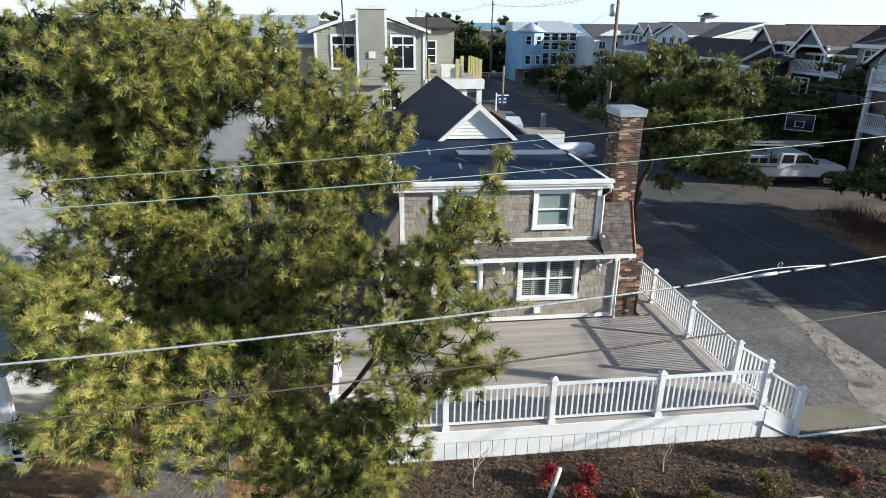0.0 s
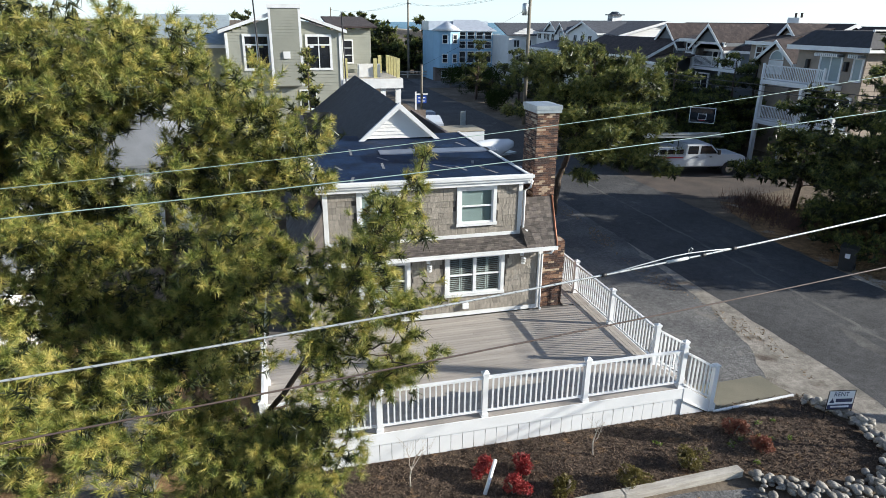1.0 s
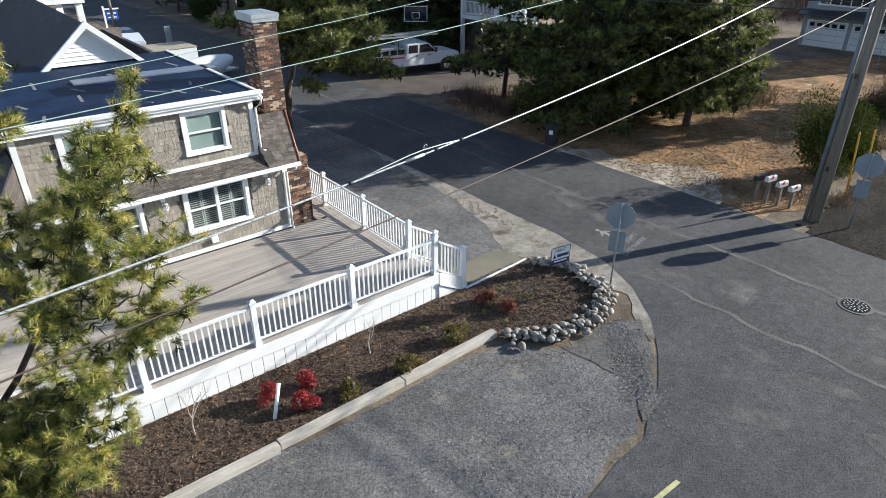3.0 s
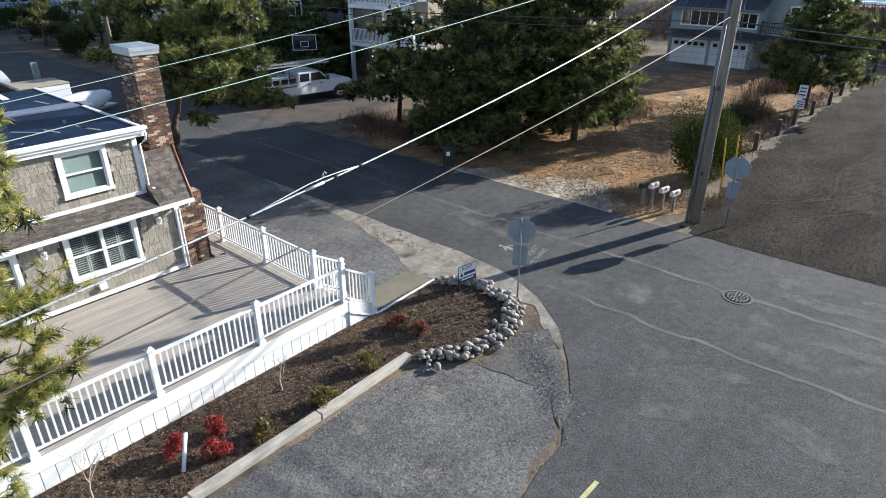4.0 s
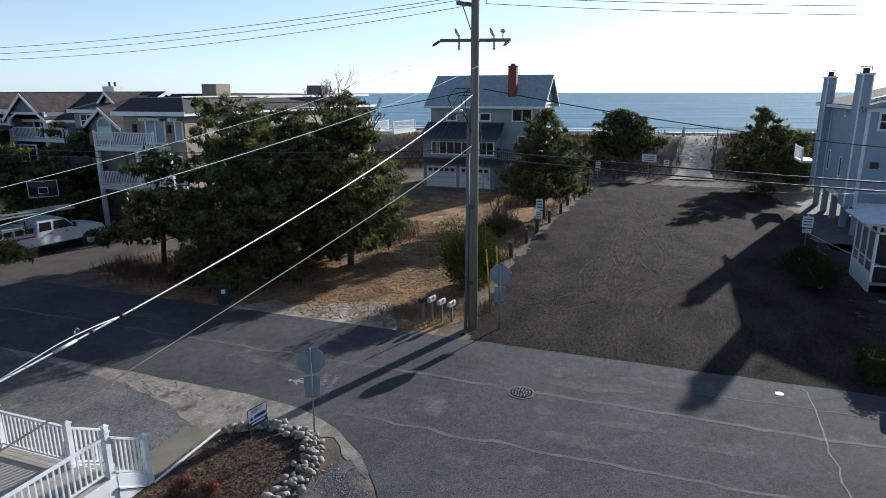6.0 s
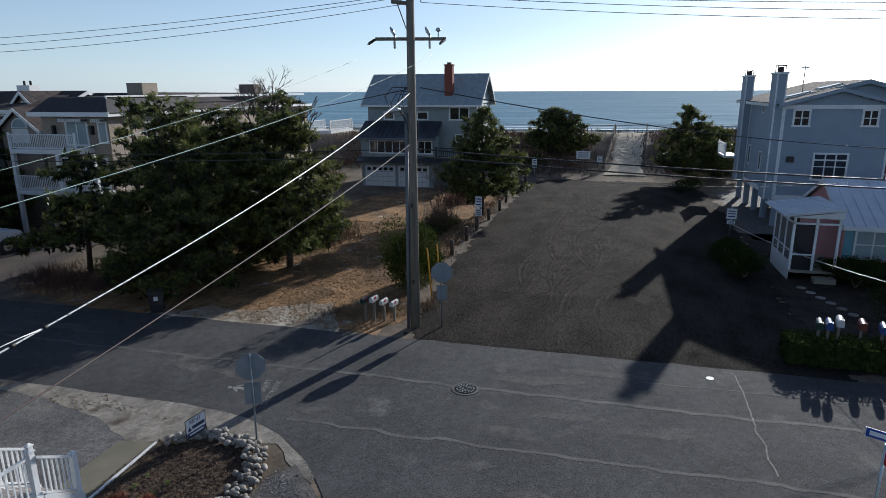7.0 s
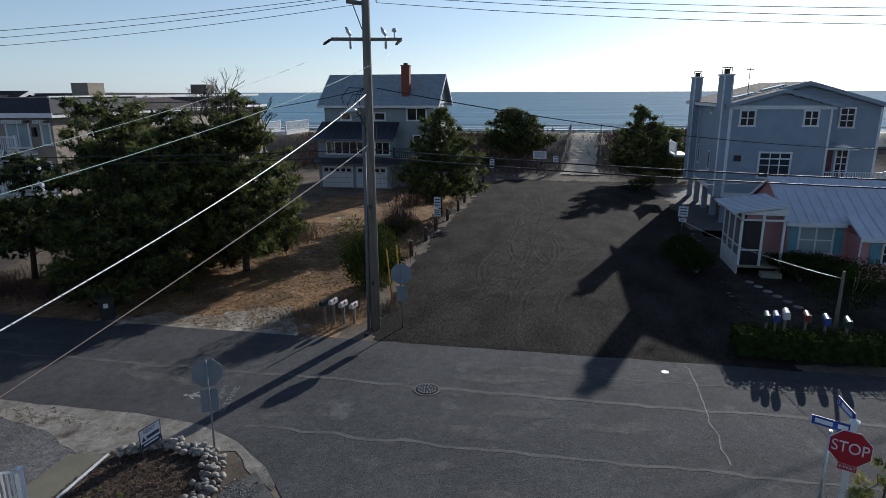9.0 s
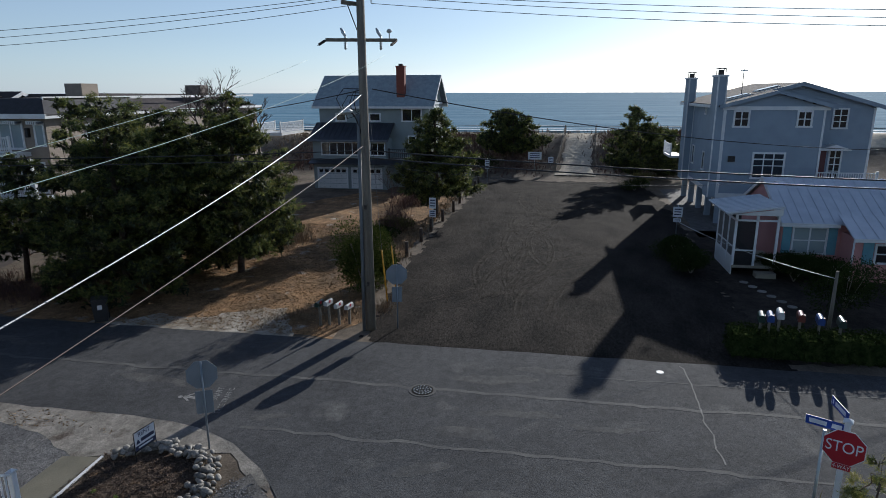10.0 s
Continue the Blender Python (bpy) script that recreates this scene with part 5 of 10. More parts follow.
# ---- trees ----
def needle_mesh(name, centres, dirs, sizes, count, width, material, rng, droop=0.15, spread=(0.45, 1.25), shoot=(-0.55, 0.35)):
    """Tufts of thin needles: at each centre, count needles fanned round its direction, along a short shoot."""
    c = np.asarray(centres, float)
    d = np.asarray(dirs, float)
    d /= np.linalg.norm(d, axis=1)[:, None]
    s = np.asarray(sizes, float)
    n = len(c)
    ref = np.where(np.abs(d[:, 2:3]) < 0.9, np.array([[0, 0, 1.0]]), np.array([[1.0, 0, 0]]))
    u = np.cross(d, ref)
    u /= np.linalg.norm(u, axis=1)[:, None]
    w = np.cross(u, d)
    ang = rng.uniform(0, 2 * np.pi, (n, count))
    tilt = rng.uniform(spread[0], spread[1], (n, count))
    out = (np.cos(ang)[..., None] * u[:, None] + np.sin(ang)[..., None] * w[:, None]) * np.sin(tilt)[..., None] + d[:, None] * np.cos(tilt)[..., None]
    length = s[:, None] * rng.uniform(0.7, 1.15, (n, count))
    base = c[:, None] + d[:, None] * (s[:, None] * rng.uniform(shoot[0], shoot[1], (n, count)))[..., None]
    tip = base + out * length[..., None]
    tip[..., 2] -= droop * length * rng.uniform(0, 1, (n, count))
    side = np.cross(out, rng.normal(size=(n, count, 3)))
    side /= np.linalg.norm(side, axis=2)[..., None] + 1e-9
    half = side * (width * 0.5)
    v = np.stack([base - half, base + half, tip], 2).reshape(-1, 3)
    k = n * count
    me = bpy.data.meshes.new(name)
    me.vertices.add(len(v)), me.loops.add(3 * k), me.polygons.add(k)
    me.vertices.foreach_set("co", v.ravel())
    me.loops.foreach_set("vertex_index", np.arange(3 * k, dtype=np.int32))
    me.polygons.foreach_set("loop_start", np.arange(k, dtype=np.int32) * 3)
    me.polygons.foreach_set("loop_total", np.full(k, 3, np.int32))
    me.update()
    me.materials.append(material)
    return me


def curve_pts(a, b, lift, wob, rng, k=6):
    a, b = np.asarray(a, float), np.asarray(b, float)
    t = np.linspace(0, 1, k)[:, None]
    p = a + (b - a) * t
    p[:, 2] += lift * 4 * t[:, 0] * (1 - t[:, 0])
    p[1:-1] += rng.normal(0, wob, (k - 2, 3))
    return p


def boughs(pads, unit, rng, flat):
    """Large masses of foliage broken into boughs of about one unit, uneven in size."""
    out = []
    for x, y, z, r in pads:
        if r < 1.25 * unit:
            out.append((x, y, z, r))
            continue
        for _ in range(max(2, int(1.7 * (r / unit) ** 2))):
            v = rng.normal(size=3)
            v *= rng.uniform(0.35, 1.0) / np.linalg.norm(v)
            out.append((x + v[0] * r * 0.95, y + v[1] * r * 0.95, z + v[2] * r * 0.8, unit * rng.uniform(0.55, 1.15)))
    return out


def pine(name, label, trunk, pads, tuft=0.2, per=60, needles=34, width=0.011, material=None, seed=1, radius=0.2, group="", flat=0.6, category="pine tree", plate=0.25, inner=28, unit=0.95, near=False):
    """trunk: points from the ground up; pads: (x, y, z, r) masses of foliage, each on a limb that springs from the nearest wood."""
    rng = np.random.default_rng(seed)
    material = material or NEEDLE
    tree = thing(name, label, category, group, at=tuple(trunk[0]))
    base = np.asarray(trunk[0], float)
    tr = np.asarray(trunk, float)
    dense = np.concatenate([tr[i] + (tr[i + 1] - tr[i]) * np.linspace(0, 1, 6)[:-1, None] for i in range(len(tr) - 1)] + [tr[-1:]])
    dense[1:-1] += rng.normal(0, radius * 0.25, (len(dense) - 2, 3))
    bm = bmesh.new()
    add_tube(bm, dense - base, list(np.linspace(radius, radius * 0.25, len(dense))), 10)
    part("trunk", bm, BARK, tree)
    bm = bmesh.new()
    C, D, S = [], [], []
    IC, ID, IS = [], [], []
    nodes = [(q, 0) for q in dense[2:]]
    pads = list(pads) if near else boughs(pads, unit, rng, flat)
    if near:
        # smaller boughs between the large ones, a little farther in
        axis = np.mean(dense, axis=0)
        for x, y, z, r in list(pads):
            others = sorted(pads, key=lambda q: (q[0] - x) ** 2 + (q[1] - y) ** 2 + (q[2] - z) ** 2)[1:4]
            for q in others:
                if 0.6 < math.dist(q[:3], (x, y, z)) < 2.6 and rng.random() < 0.8:
                    m_ = (np.array(q[:3]) + np.array((x, y, z))) / 2
                    m_ += (axis - m_) * 0.10 + rng.normal(0, 0.12, 3)
                    pads.append((*m_, 0.5 * (r + q[3]) * 0.8))
        # the shaded far side of the crown
        for x, y, z, r in list(pads)[::3]:
            away = np.array((x, y)) / math.hypot(x, y) * rng.uniform(1.0, 1.9)
            pads.append((x + away[0], y + away[1], z + rng.normal(-0.2, 0.25), r * 0.95))
    gap = lambda q: min(np.linalg.norm(dense - np.asarray(q[:3]), axis=1))
    for x, y, z, r in sorted(pads, key=gap):
        p = np.array((x, y, z))
        cost = [np.linalg.norm(p - q) + 1.2 * max(0.0, q[2] - z + 0.1) + 0.25 * lv for q, lv in nodes]
        a, level = nodes[int(np.argmin(cost))]
        length = np.linalg.norm(p - a)
        lim = curve_pts(a, p - np.array((0, 0, 0.12 * r)), -0.06 * length, 0.05 * min(1.5, length), rng, 7 if near else 5)
        rr = min(radius * (0.4, 0.22, 0.16)[min(2, level)], 0.014 * length + 0.014)
        add_tube(bm, lim - base, list(np.linspace(rr, max(0.007, rr * 0.4), len(lim))), 6 if near else 4, cap=False)
        nodes.append((p - np.array((0, 0, 0.12 * r)), level + 1))
        out = p - dense[np.argmin(np.abs(dense[:, 2] - z))]
        out[2] = 0
        out /= np.linalg.norm(out) + 1e-6
        side = np.cross(out, (0, 0, 1.0))
        n = max(6, int(per * (r / 0.9) ** 2))
        clumps = 4 + int(3 * min(1.5, r / 0.9))
        mid = rng.normal(0, 0.5, (clumps, 3)) * r * np.array((1, 1, flat))
        size = r * rng.uniform(0.3, 0.6, clumps)
        for _ in range(n):
            v = rng.normal(size=3)
            v /= np.linalg.norm(v)
            ci = rng.integers(clumps)
            if near:
                pos = p + mid[ci] + v * rng.uniform(0.55, 1.0) * size[ci] * np.array((1, 1, 0.75))
                if rng.random() < plate:
                    u = rng.uniform(0.45, 1.1)
                    pos = a + (p - a) * u + side * rng.normal(0, 0.4) * r * (1.25 - 0.6 * u) + np.array((0, 0, rng.normal(0.05, 0.13) * r))
            else:
                # a flat bough, longer outwards than across, its tip turned up
                u, w = rng.uniform(-0.8, 1.15), rng.normal(0, 0.42)
                pos = p + out * u * r + side * w * r * (1.1 - 0.45 * abs(u)) + np.array((0, 0, r * (0.16 * u * abs(u) + rng.normal(0, 0.34) * flat)))
            dr = v * np.array((1, 1, 0.5)) + np.array((0, 0, 0.5)) + 0.55 * out + rng.normal(0, 0.25, 3)
            C.append(pos - base), D.append(dr), S.append(tuft * rng.uniform(0.75, 1.2))
            if near and rng.random() < 0.3:
                st = lim[np.argmin(np.linalg.norm(lim - pos, axis=1))]
                if np.linalg.norm(st - pos) < 0.6 * r:
                    tw = curve_pts(st, pos, 0, 0.04, rng, 3)
                    add_tube(bm, tw - base, [0.009, 0.007, 0.005], 3, cap=False)
        # old needles within the bough, the shade there put into their dark colour
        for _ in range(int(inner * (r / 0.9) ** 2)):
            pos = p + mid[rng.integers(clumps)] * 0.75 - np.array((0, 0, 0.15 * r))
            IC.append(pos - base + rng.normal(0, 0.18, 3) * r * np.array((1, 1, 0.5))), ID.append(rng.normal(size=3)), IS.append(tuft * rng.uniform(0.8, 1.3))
    part("branch_work", bm, BARK, tree, kind="stuff")
    cr = new("crown", needle_mesh("crown", C, D, S, needles, width, material, rng, droop=0.08 if near else 0.15, spread=(0.3, 1.45) if near else (0.35, 1.2), shoot=(-0.75, 0.15) if near else (-0.8, 0.35)))
    cr.parent = tree
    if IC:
        ic = new("inner_foliage", needle_mesh("inner_foliage", IC, ID, IS, 16 if near else 9, width * (3.5 if near else 4.0), NEEDLE_SHADE, rng, spread=(0.2, 1.5)))
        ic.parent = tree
    return tree


def crown_pads(x, y, z0, z1, r0, r1, layers, each, rng, size=0.9, lean=(0, 0)):
    """Foliage masses of a crown: wider below, drawn in above, uneven."""
    out = []
    for i in range(layers):
        t = (i + 0.5) / layers
        rad = r0 + (r1 - r0) * t ** 1.2
        for k in range(max(1, int(each * (1 - 0.6 * t)))):
            a = rng.uniform(0, 2 * math.pi)
            q = rad * rng.uniform(0.45, 1.08)
            out.append((x + lean[0] * t + q * math.cos(a), y + lean[1] * t + q * math.sin(a), z0 + (z1 - z0) * t + rng.uniform(-0.5, 0.5), size * rng.uniform(0.7, 1.25) * (1 - 0.35 * t)))
    out.append((x + lean[0], y + lean[1], z1, size * 0.6))
    return out


def bearing(az_deg, el_deg, dist):
    a = radians(az_deg)
    return (-math.sin(a) * dist, math.cos(a) * dist, EYE + math.tan(radians(el_deg)) * dist)


# old pine between the two houses: bearing, elevation, distance, size of its boughs
HIGH_BOUGHS = [
    (20.6, -1.1, 11.9, 1.08), (17.5, -4.2, 11.4, 1.14), (12.0, -1.1, 12.3, 1.11), (7.1, -1.6, 11.7, 0.64), (10.5, -4.3, 11.3, 0.92), (24.3, -11.2, 11.5, 0.74),
    (26.1, -8.7, 12.8, 0.53), (19.9, -12.1, 12.3, 1.03), (14.8, -13.5, 12.2, 1.25), (21.9, -16.1, 10.7, 0.61), (19.0, -17.4, 11.4, 1.02), (29.3, -19.2, 10.5, 0.81),
    (25.4, -21.4, 10.2, 0.59), (15.2, -9.2, 11.0, 0.51), (23.9, -2.3, 11.8, 0.53), (20.8, -7.1, 13.0, 0.95), (14.0, -18.9, 11.9, 1.26), (19.4, -23.0, 11.5, 1.14),
    (28.0, -25.8, 11.2, 0.90), (29.9, -23.5, 10.0, 0.59),
]
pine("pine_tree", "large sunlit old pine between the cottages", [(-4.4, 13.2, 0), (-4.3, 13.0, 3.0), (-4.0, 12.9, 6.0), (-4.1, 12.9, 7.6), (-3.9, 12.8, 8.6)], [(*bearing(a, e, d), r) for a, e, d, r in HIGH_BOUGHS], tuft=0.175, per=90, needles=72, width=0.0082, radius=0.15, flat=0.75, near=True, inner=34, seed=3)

# old pine beside the deck
MID_BOUGHS = [
    (4.1, -7.2, 10.7, 0.88), (0.2, -8.8, 11.3, 0.94), (-2.8, -10.3, 11.5, 0.63), (8.5, -12.5, 11.6, 1.07), (2.4, -12.2, 11.6, 0.92), (8.0, -19.0, 9.4, 0.95),
    (1.6, -17.8, 10.7, 0.56), (12.8, -25.0, 10.3, 1.18), (5.2, -23.8, 10.0, 0.95), (0.7, -22.0, 9.5, 0.46), (5.8, -3.9, 11.3, 0.57), (11.8, -30.0, 8.7, 0.82),
    (5.7, -29.8, 10.6, 0.77), (19.4, -28.7, 10.4, 1.07), (15.2, -27.6, 9.8, 0.80), (23.5, -25.1, 9.3, 0.51),
]
pine("pine_tree", "large sunlit old pine leaning over the deck", [(-1.9, 11.6, 0), (-2.0, 11.4, 2.5), (-2.2, 11.6, 5.0), (-2.0, 11.6, 6.6), (-1.7, 11.4, 7.6)], [(*bearing(a, e, d), r) for a, e, d, r in MID_BOUGHS], tuft=0.175, per=90, needles=72, width=0.0082, radius=0.15, flat=0.75, near=True, inner=34, seed=4)

# lower pine before the deck
LOW_BOUGHS = [
    (27.8, -30.8, 7.9, 0.54), (31.0, -31.5, 8.5, 0.45), (20.0, -32.3, 8.2, 0.52), (10.8, -35.9, 8.4, 0.75), (3.8, -36.3, 8.3, 0.89), (-2.3, -35.2, 8.1, 0.6),
    (6.6, -40.1, 8.6, 0.97), (0.4, -40.2, 7.9, 0.71), (12.5, -39.3, 8.3, 0.63), (-1.3, -29.2, 8.4, 0.5), (-2.6, -21.6, 8.8, 0.45), (24.5, -27.6, 8.6, 0.62), (21.6, -29.6, 8.9, 0.6), (16.6, -27.6, 9.0, 0.6), (17.0, -33.6, 8.4, 0.55), (28.2, -22.6, 9.2, 0.6), (22.4, -34.8, 8.2, 0.5), (14.6, -36.4, 8.3, 0.5), (25.6, -31.6, 8.3, 0.5),
]
# its pointed leader and the boughs over the rail: bearing, elevation, size
LEADER_BOUGHS = [
    (-13.0, -11.3, 0.2), (-12.4, -13.0, 0.25), (-11.4, -14.7, 0.3), (-9.9, -16.2, 0.33), (-12.2, -15.9, 0.25), (-8.2, -17.7, 0.4), (-11.4, -17.7,
    0.3), (-12.2, -18.6, 0.2), (-6.6, -19.8, 0.4), (-8.8, -19.9, 0.4), (-6.7, -22.3, 0.4), (-8.8, -23.2, 0.35), (-10.4, -25.1, 0.3), (-12.2, -25.0,
    0.28), (-14.0, -24.4, 0.2), (-6.6, -24.8, 0.4), (-8.8, -26.6, 0.35), (-10.8, -27.5, 0.3), (-4.7, -26.5, 0.4), (-6.2, -29.1, 0.35), (-9.9, -31.4,
    0.35), (-12.5, -30.6, 0.3), (-14.1, -30.0, 0.22), (-3.9, -30.6, 0.4), (-6.7, -33.0, 0.35), (-3.8, -34.6, 0.45), (-1.2, -34.7, 0.45), (-4.4, -37.1,
    0.3), (-1.1, -37.6, 0.4), (1.0, -38.8, 0.4), (-1.4, -40.3, 0.35),
]
pine("pine_tree", "sunlit pine with low branches over the deck rail", [(-2.1, 10.0, 0), (-1.7, 9.9, 1.5), (-0.7, 9.5, 3.2), (0.4, 8.9, 5.0), (1.2, 8.4, 6.9)], [(*bearing(a, e, d), r) for a, e, d, r in LOW_BOUGHS] + [(*bearing(a, e, 8.35 + 0.25 * (k % 3 - 1)), r) for k, (a, e, r) in enumerate(LEADER_BOUGHS)], tuft=0.165, per=124, needles=72, width=0.0076, radius=0.085, flat=0.75, near=True, inner=34, seed=5)

# pine on the driveway behind the chimney
CHIMNEY_PINE = [
    (-27.0, -2.3, 30.0, 1.0), (-25.3, -3.4, 29.3, 1.15), (-29.5, -3.4, 30.4, 1.1), (-31.3, -4.4, 30.0, 1.0), (-27.9, -4.9, 29.2, 1.3), (-25.6, -5.6, 29.7, 1.15),
    (-30.4, -6.0, 30.3, 1.25), (-27.6, -7.4, 28.8, 1.3), (-25.9, -8.4, 29.4, 1.1), (-30.1, -7.9, 29.4, 1.25), (-32.0, -8.6, 30.2, 1.0), (-29.1, -9.4, 28.6, 1.2),
    (-26.8, -10.4, 28.6, 0.9), (-28.8, -11.0, 28.4, 0.9), (-31.2, -11.0, 28.9, 0.9), (-33.2, -11.4, 29.2, 0.75), (-34.7, -12.0, 29.0, 0.55), (-27.4, -12.9, 28.3, 0.65),
    (-31.7, -10.2, 30.4, 0.95), (-24.9, -7.0, 30.2, 0.9), (-22.9, -4.2, 29.6, 0.95), (-32.0, -5.5, 31.0, 0.9), (-21.2, -7.4, 30.6, 0.6), (-23.6, -3.2, 30.4, 0.8),
]
pine("pine_tree", "leaning pine with layered boughs on the driveway", [(13.9, 29.6, 0), (14.0, 29.4, 2.0), (14.3, 28.6, 4.0), (14.2, 27.0, 6.0), (14.0, 26.6, 8.6)], [(*bearing(a, e, d), r) for a, e, d, r in CHIMNEY_PINE], plate=0.35, tuft=0.27, per=110, needles=28, width=0.026, radius=0.2, flat=0.5, material=NEEDLE_MID, seed=6, inner=40)

def dense_crown(x, y, z0, z1, rx, ry, n, rng, size=0.8, lean=(0.0, 0.0), full=0.62):
    """Boughs over the outside of a broad pointed crown that reaches low, with some behind them."""
    out = []
    for k in range(n):
        t = rng.random() ** 1.25
        a = rng.uniform(0, 2 * math.pi)
        wave = 1 + 0.22 * noise.noise(Vector((math.cos(a) * 1.4, math.sin(a) * 1.4, t * 3.5 + x)))
        q = (1 - t ** 1.5) ** full * wave * (rng.uniform(0.78, 1.04) if k % 4 else rng.uniform(0.3, 0.7))
        out.append((x + lean[0] * t + rx * q * math.cos(a), y + lean[1] * t + ry * q * math.sin(a), z0 + (z1 - z0) * t, size * rng.uniform(0.7, 1.2) * (1 - 0.35 * t)))
    out.append((x + lean[0], y + lean[1], z1, size * 0.5))
    return out


def whorl_crown(x, y, z0, z1, rx, ry, n, rng, size=0.5, lean=(0.0, 0.0), full=0.8, rise=0.25):
    """Boughs strung along limbs that spread from the trunk, tips a little raised, spiky in outline."""
    out = []
    for k in range(n):
        t = ((k + rng.random()) / n) ** 1.1
        a = k * 2.4 + rng.uniform(-0.5, 0.5)
        reach = (1 - t ** 1.4) ** full * rng.uniform(0.72, 1.12) * (1 + 0.2 * noise.noise(Vector((math.cos(a), math.sin(a), t * 4 + y))))
        z = z0 + (z1 - z0) * t
        long = max(reach * max(rx, ry), 0.35)
        steps = max(1, int(long / (size * 0.95)))
        for i in range(steps):
            u = (i + 1) / steps
            if u < 0.3:
                continue
            turn = a + rng.uniform(-0.32, 0.32) * (1.2 - u * 0.5)
            out.append((x + lean[0] * t + rx * reach * u * math.cos(turn), y + lean[1] * t + ry * reach * u * math.sin(turn), z + rise * long * (u * u - 0.4) + rng.uniform(-0.16, 0.16), size * rng.uniform(0.7, 1.15) * (1.15 - 0.4 * u)))
    out.append((x + lean[0], y + lean[1], z1, size * 0.7))
    return out


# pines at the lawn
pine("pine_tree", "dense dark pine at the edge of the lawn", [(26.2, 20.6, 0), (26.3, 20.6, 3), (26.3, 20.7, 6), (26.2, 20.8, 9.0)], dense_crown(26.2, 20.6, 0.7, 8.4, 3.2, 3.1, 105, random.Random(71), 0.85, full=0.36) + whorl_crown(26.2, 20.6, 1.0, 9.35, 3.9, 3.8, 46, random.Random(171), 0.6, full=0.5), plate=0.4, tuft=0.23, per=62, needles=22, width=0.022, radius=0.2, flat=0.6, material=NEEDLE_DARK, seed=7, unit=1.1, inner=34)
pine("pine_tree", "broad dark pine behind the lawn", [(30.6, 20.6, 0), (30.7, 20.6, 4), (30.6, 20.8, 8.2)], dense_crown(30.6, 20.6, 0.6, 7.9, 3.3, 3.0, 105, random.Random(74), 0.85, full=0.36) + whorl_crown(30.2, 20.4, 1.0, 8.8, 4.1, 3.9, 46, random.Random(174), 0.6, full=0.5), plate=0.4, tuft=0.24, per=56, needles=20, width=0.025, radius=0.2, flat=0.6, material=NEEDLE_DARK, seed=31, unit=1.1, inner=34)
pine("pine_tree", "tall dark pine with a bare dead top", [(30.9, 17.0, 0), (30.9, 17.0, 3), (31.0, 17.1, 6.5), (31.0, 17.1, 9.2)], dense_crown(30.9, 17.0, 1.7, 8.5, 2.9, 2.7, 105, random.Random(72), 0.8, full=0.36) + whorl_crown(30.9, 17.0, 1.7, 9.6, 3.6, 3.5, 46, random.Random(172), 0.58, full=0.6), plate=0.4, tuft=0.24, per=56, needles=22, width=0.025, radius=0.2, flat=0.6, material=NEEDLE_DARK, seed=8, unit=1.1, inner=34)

# pine before the ocean house
pine("pine_tree", "bushy dark pine before the ocean house", [(48.3, 9.2, 0), (48.3, 9.2, 4), (48.3, 9.3, 8.0)], whorl_crown(48.3, 9.2, 1.9, 8.3, 3.1, 3.5, 74, random.Random(73), 0.62), plate=0.45, tuft=0.30, per=62, needles=26, width=0.02, radius=0.2, flat=0.7, material=NEEDLE_DARK, seed=9, unit=1.1, inner=34)

# dune pines
pine("pine_tree", "windswept low pine on the dune", [(79.8, 5.3, dune_height(79.8, 5.3)), (79.8, 5.2, 3.5), (79.8, 5.4, 6.8)], whorl_crown(79.8, 5.2, 2.6, 7.4, 3.0, 4.2, 46, random.Random(75), 0.75, (0, 0.9), 0.55), plate=0.5, tuft=0.34, per=54, needles=20, width=0.03, radius=0.18, flat=0.7, material=NEEDLE_DARK, seed=10, unit=1.2)
pine("pine_tree", "dark pine beside the beach path", [(70.0, -9.3, dune_height(70, -9.3)), (70, -9.0, 3.5), (70, -8.4, 7.6)], whorl_crown(70.0, -9.6, 1.6, 8.0, 3.0, 4.0, 46, random.Random(76), 0.72, (0, 1.4), 1.0), plate=0.5, tuft=0.34, per=54, needles=20, width=0.03, radius=0.18, flat=0.65, material=NEEDLE_DARK, seed=11, unit=1.2)
pine("pine_tree", "low spreading pine on the dune", [(72.5, -12.2, dune_height(72.5, -12.2)), (72.5, -12.2, 2.0), (72.5, -12.0, 4.2)], dense_crown(72.5, -12.2, 1.2, 5.4, 2.0, 2.2, 55, random.Random(77), 0.8), plate=0.5, tuft=0.32, per=46, needles=14, width=0.048, radius=0.15, flat=0.75, material=NEEDLE_DARK, seed=32, unit=1.2)

# background pines behind the pale roof
WEST_PINE = [
    (26.1, -3.1, 29.7, 1.48), (24.6, -5.4, 31.5, 1.58), (27.1, -6.5, 29.9, 1.50), (26.2, -8.9, 29.2, 1.21), (24.8, -1.7, 29.7, 1.08), (23.3, -3.2, 28.6, 1.17),
    (26.5, -1.1, 29.8, 0.94),
]
pine("pine_tree", "dark pine behind the pale-roofed cottage", [(-16.0, 26.0, 0), (-15.8, 26.0, 4), (-15.6, 26.2, 9.6)], [(*bearing(a, e, d), r) for a, e, d, r in WEST_PINE], plate=0.5, tuft=0.32, per=70, needles=24, width=0.034, radius=0.2, flat=0.5, material=NEEDLE_DARK, seed=12)

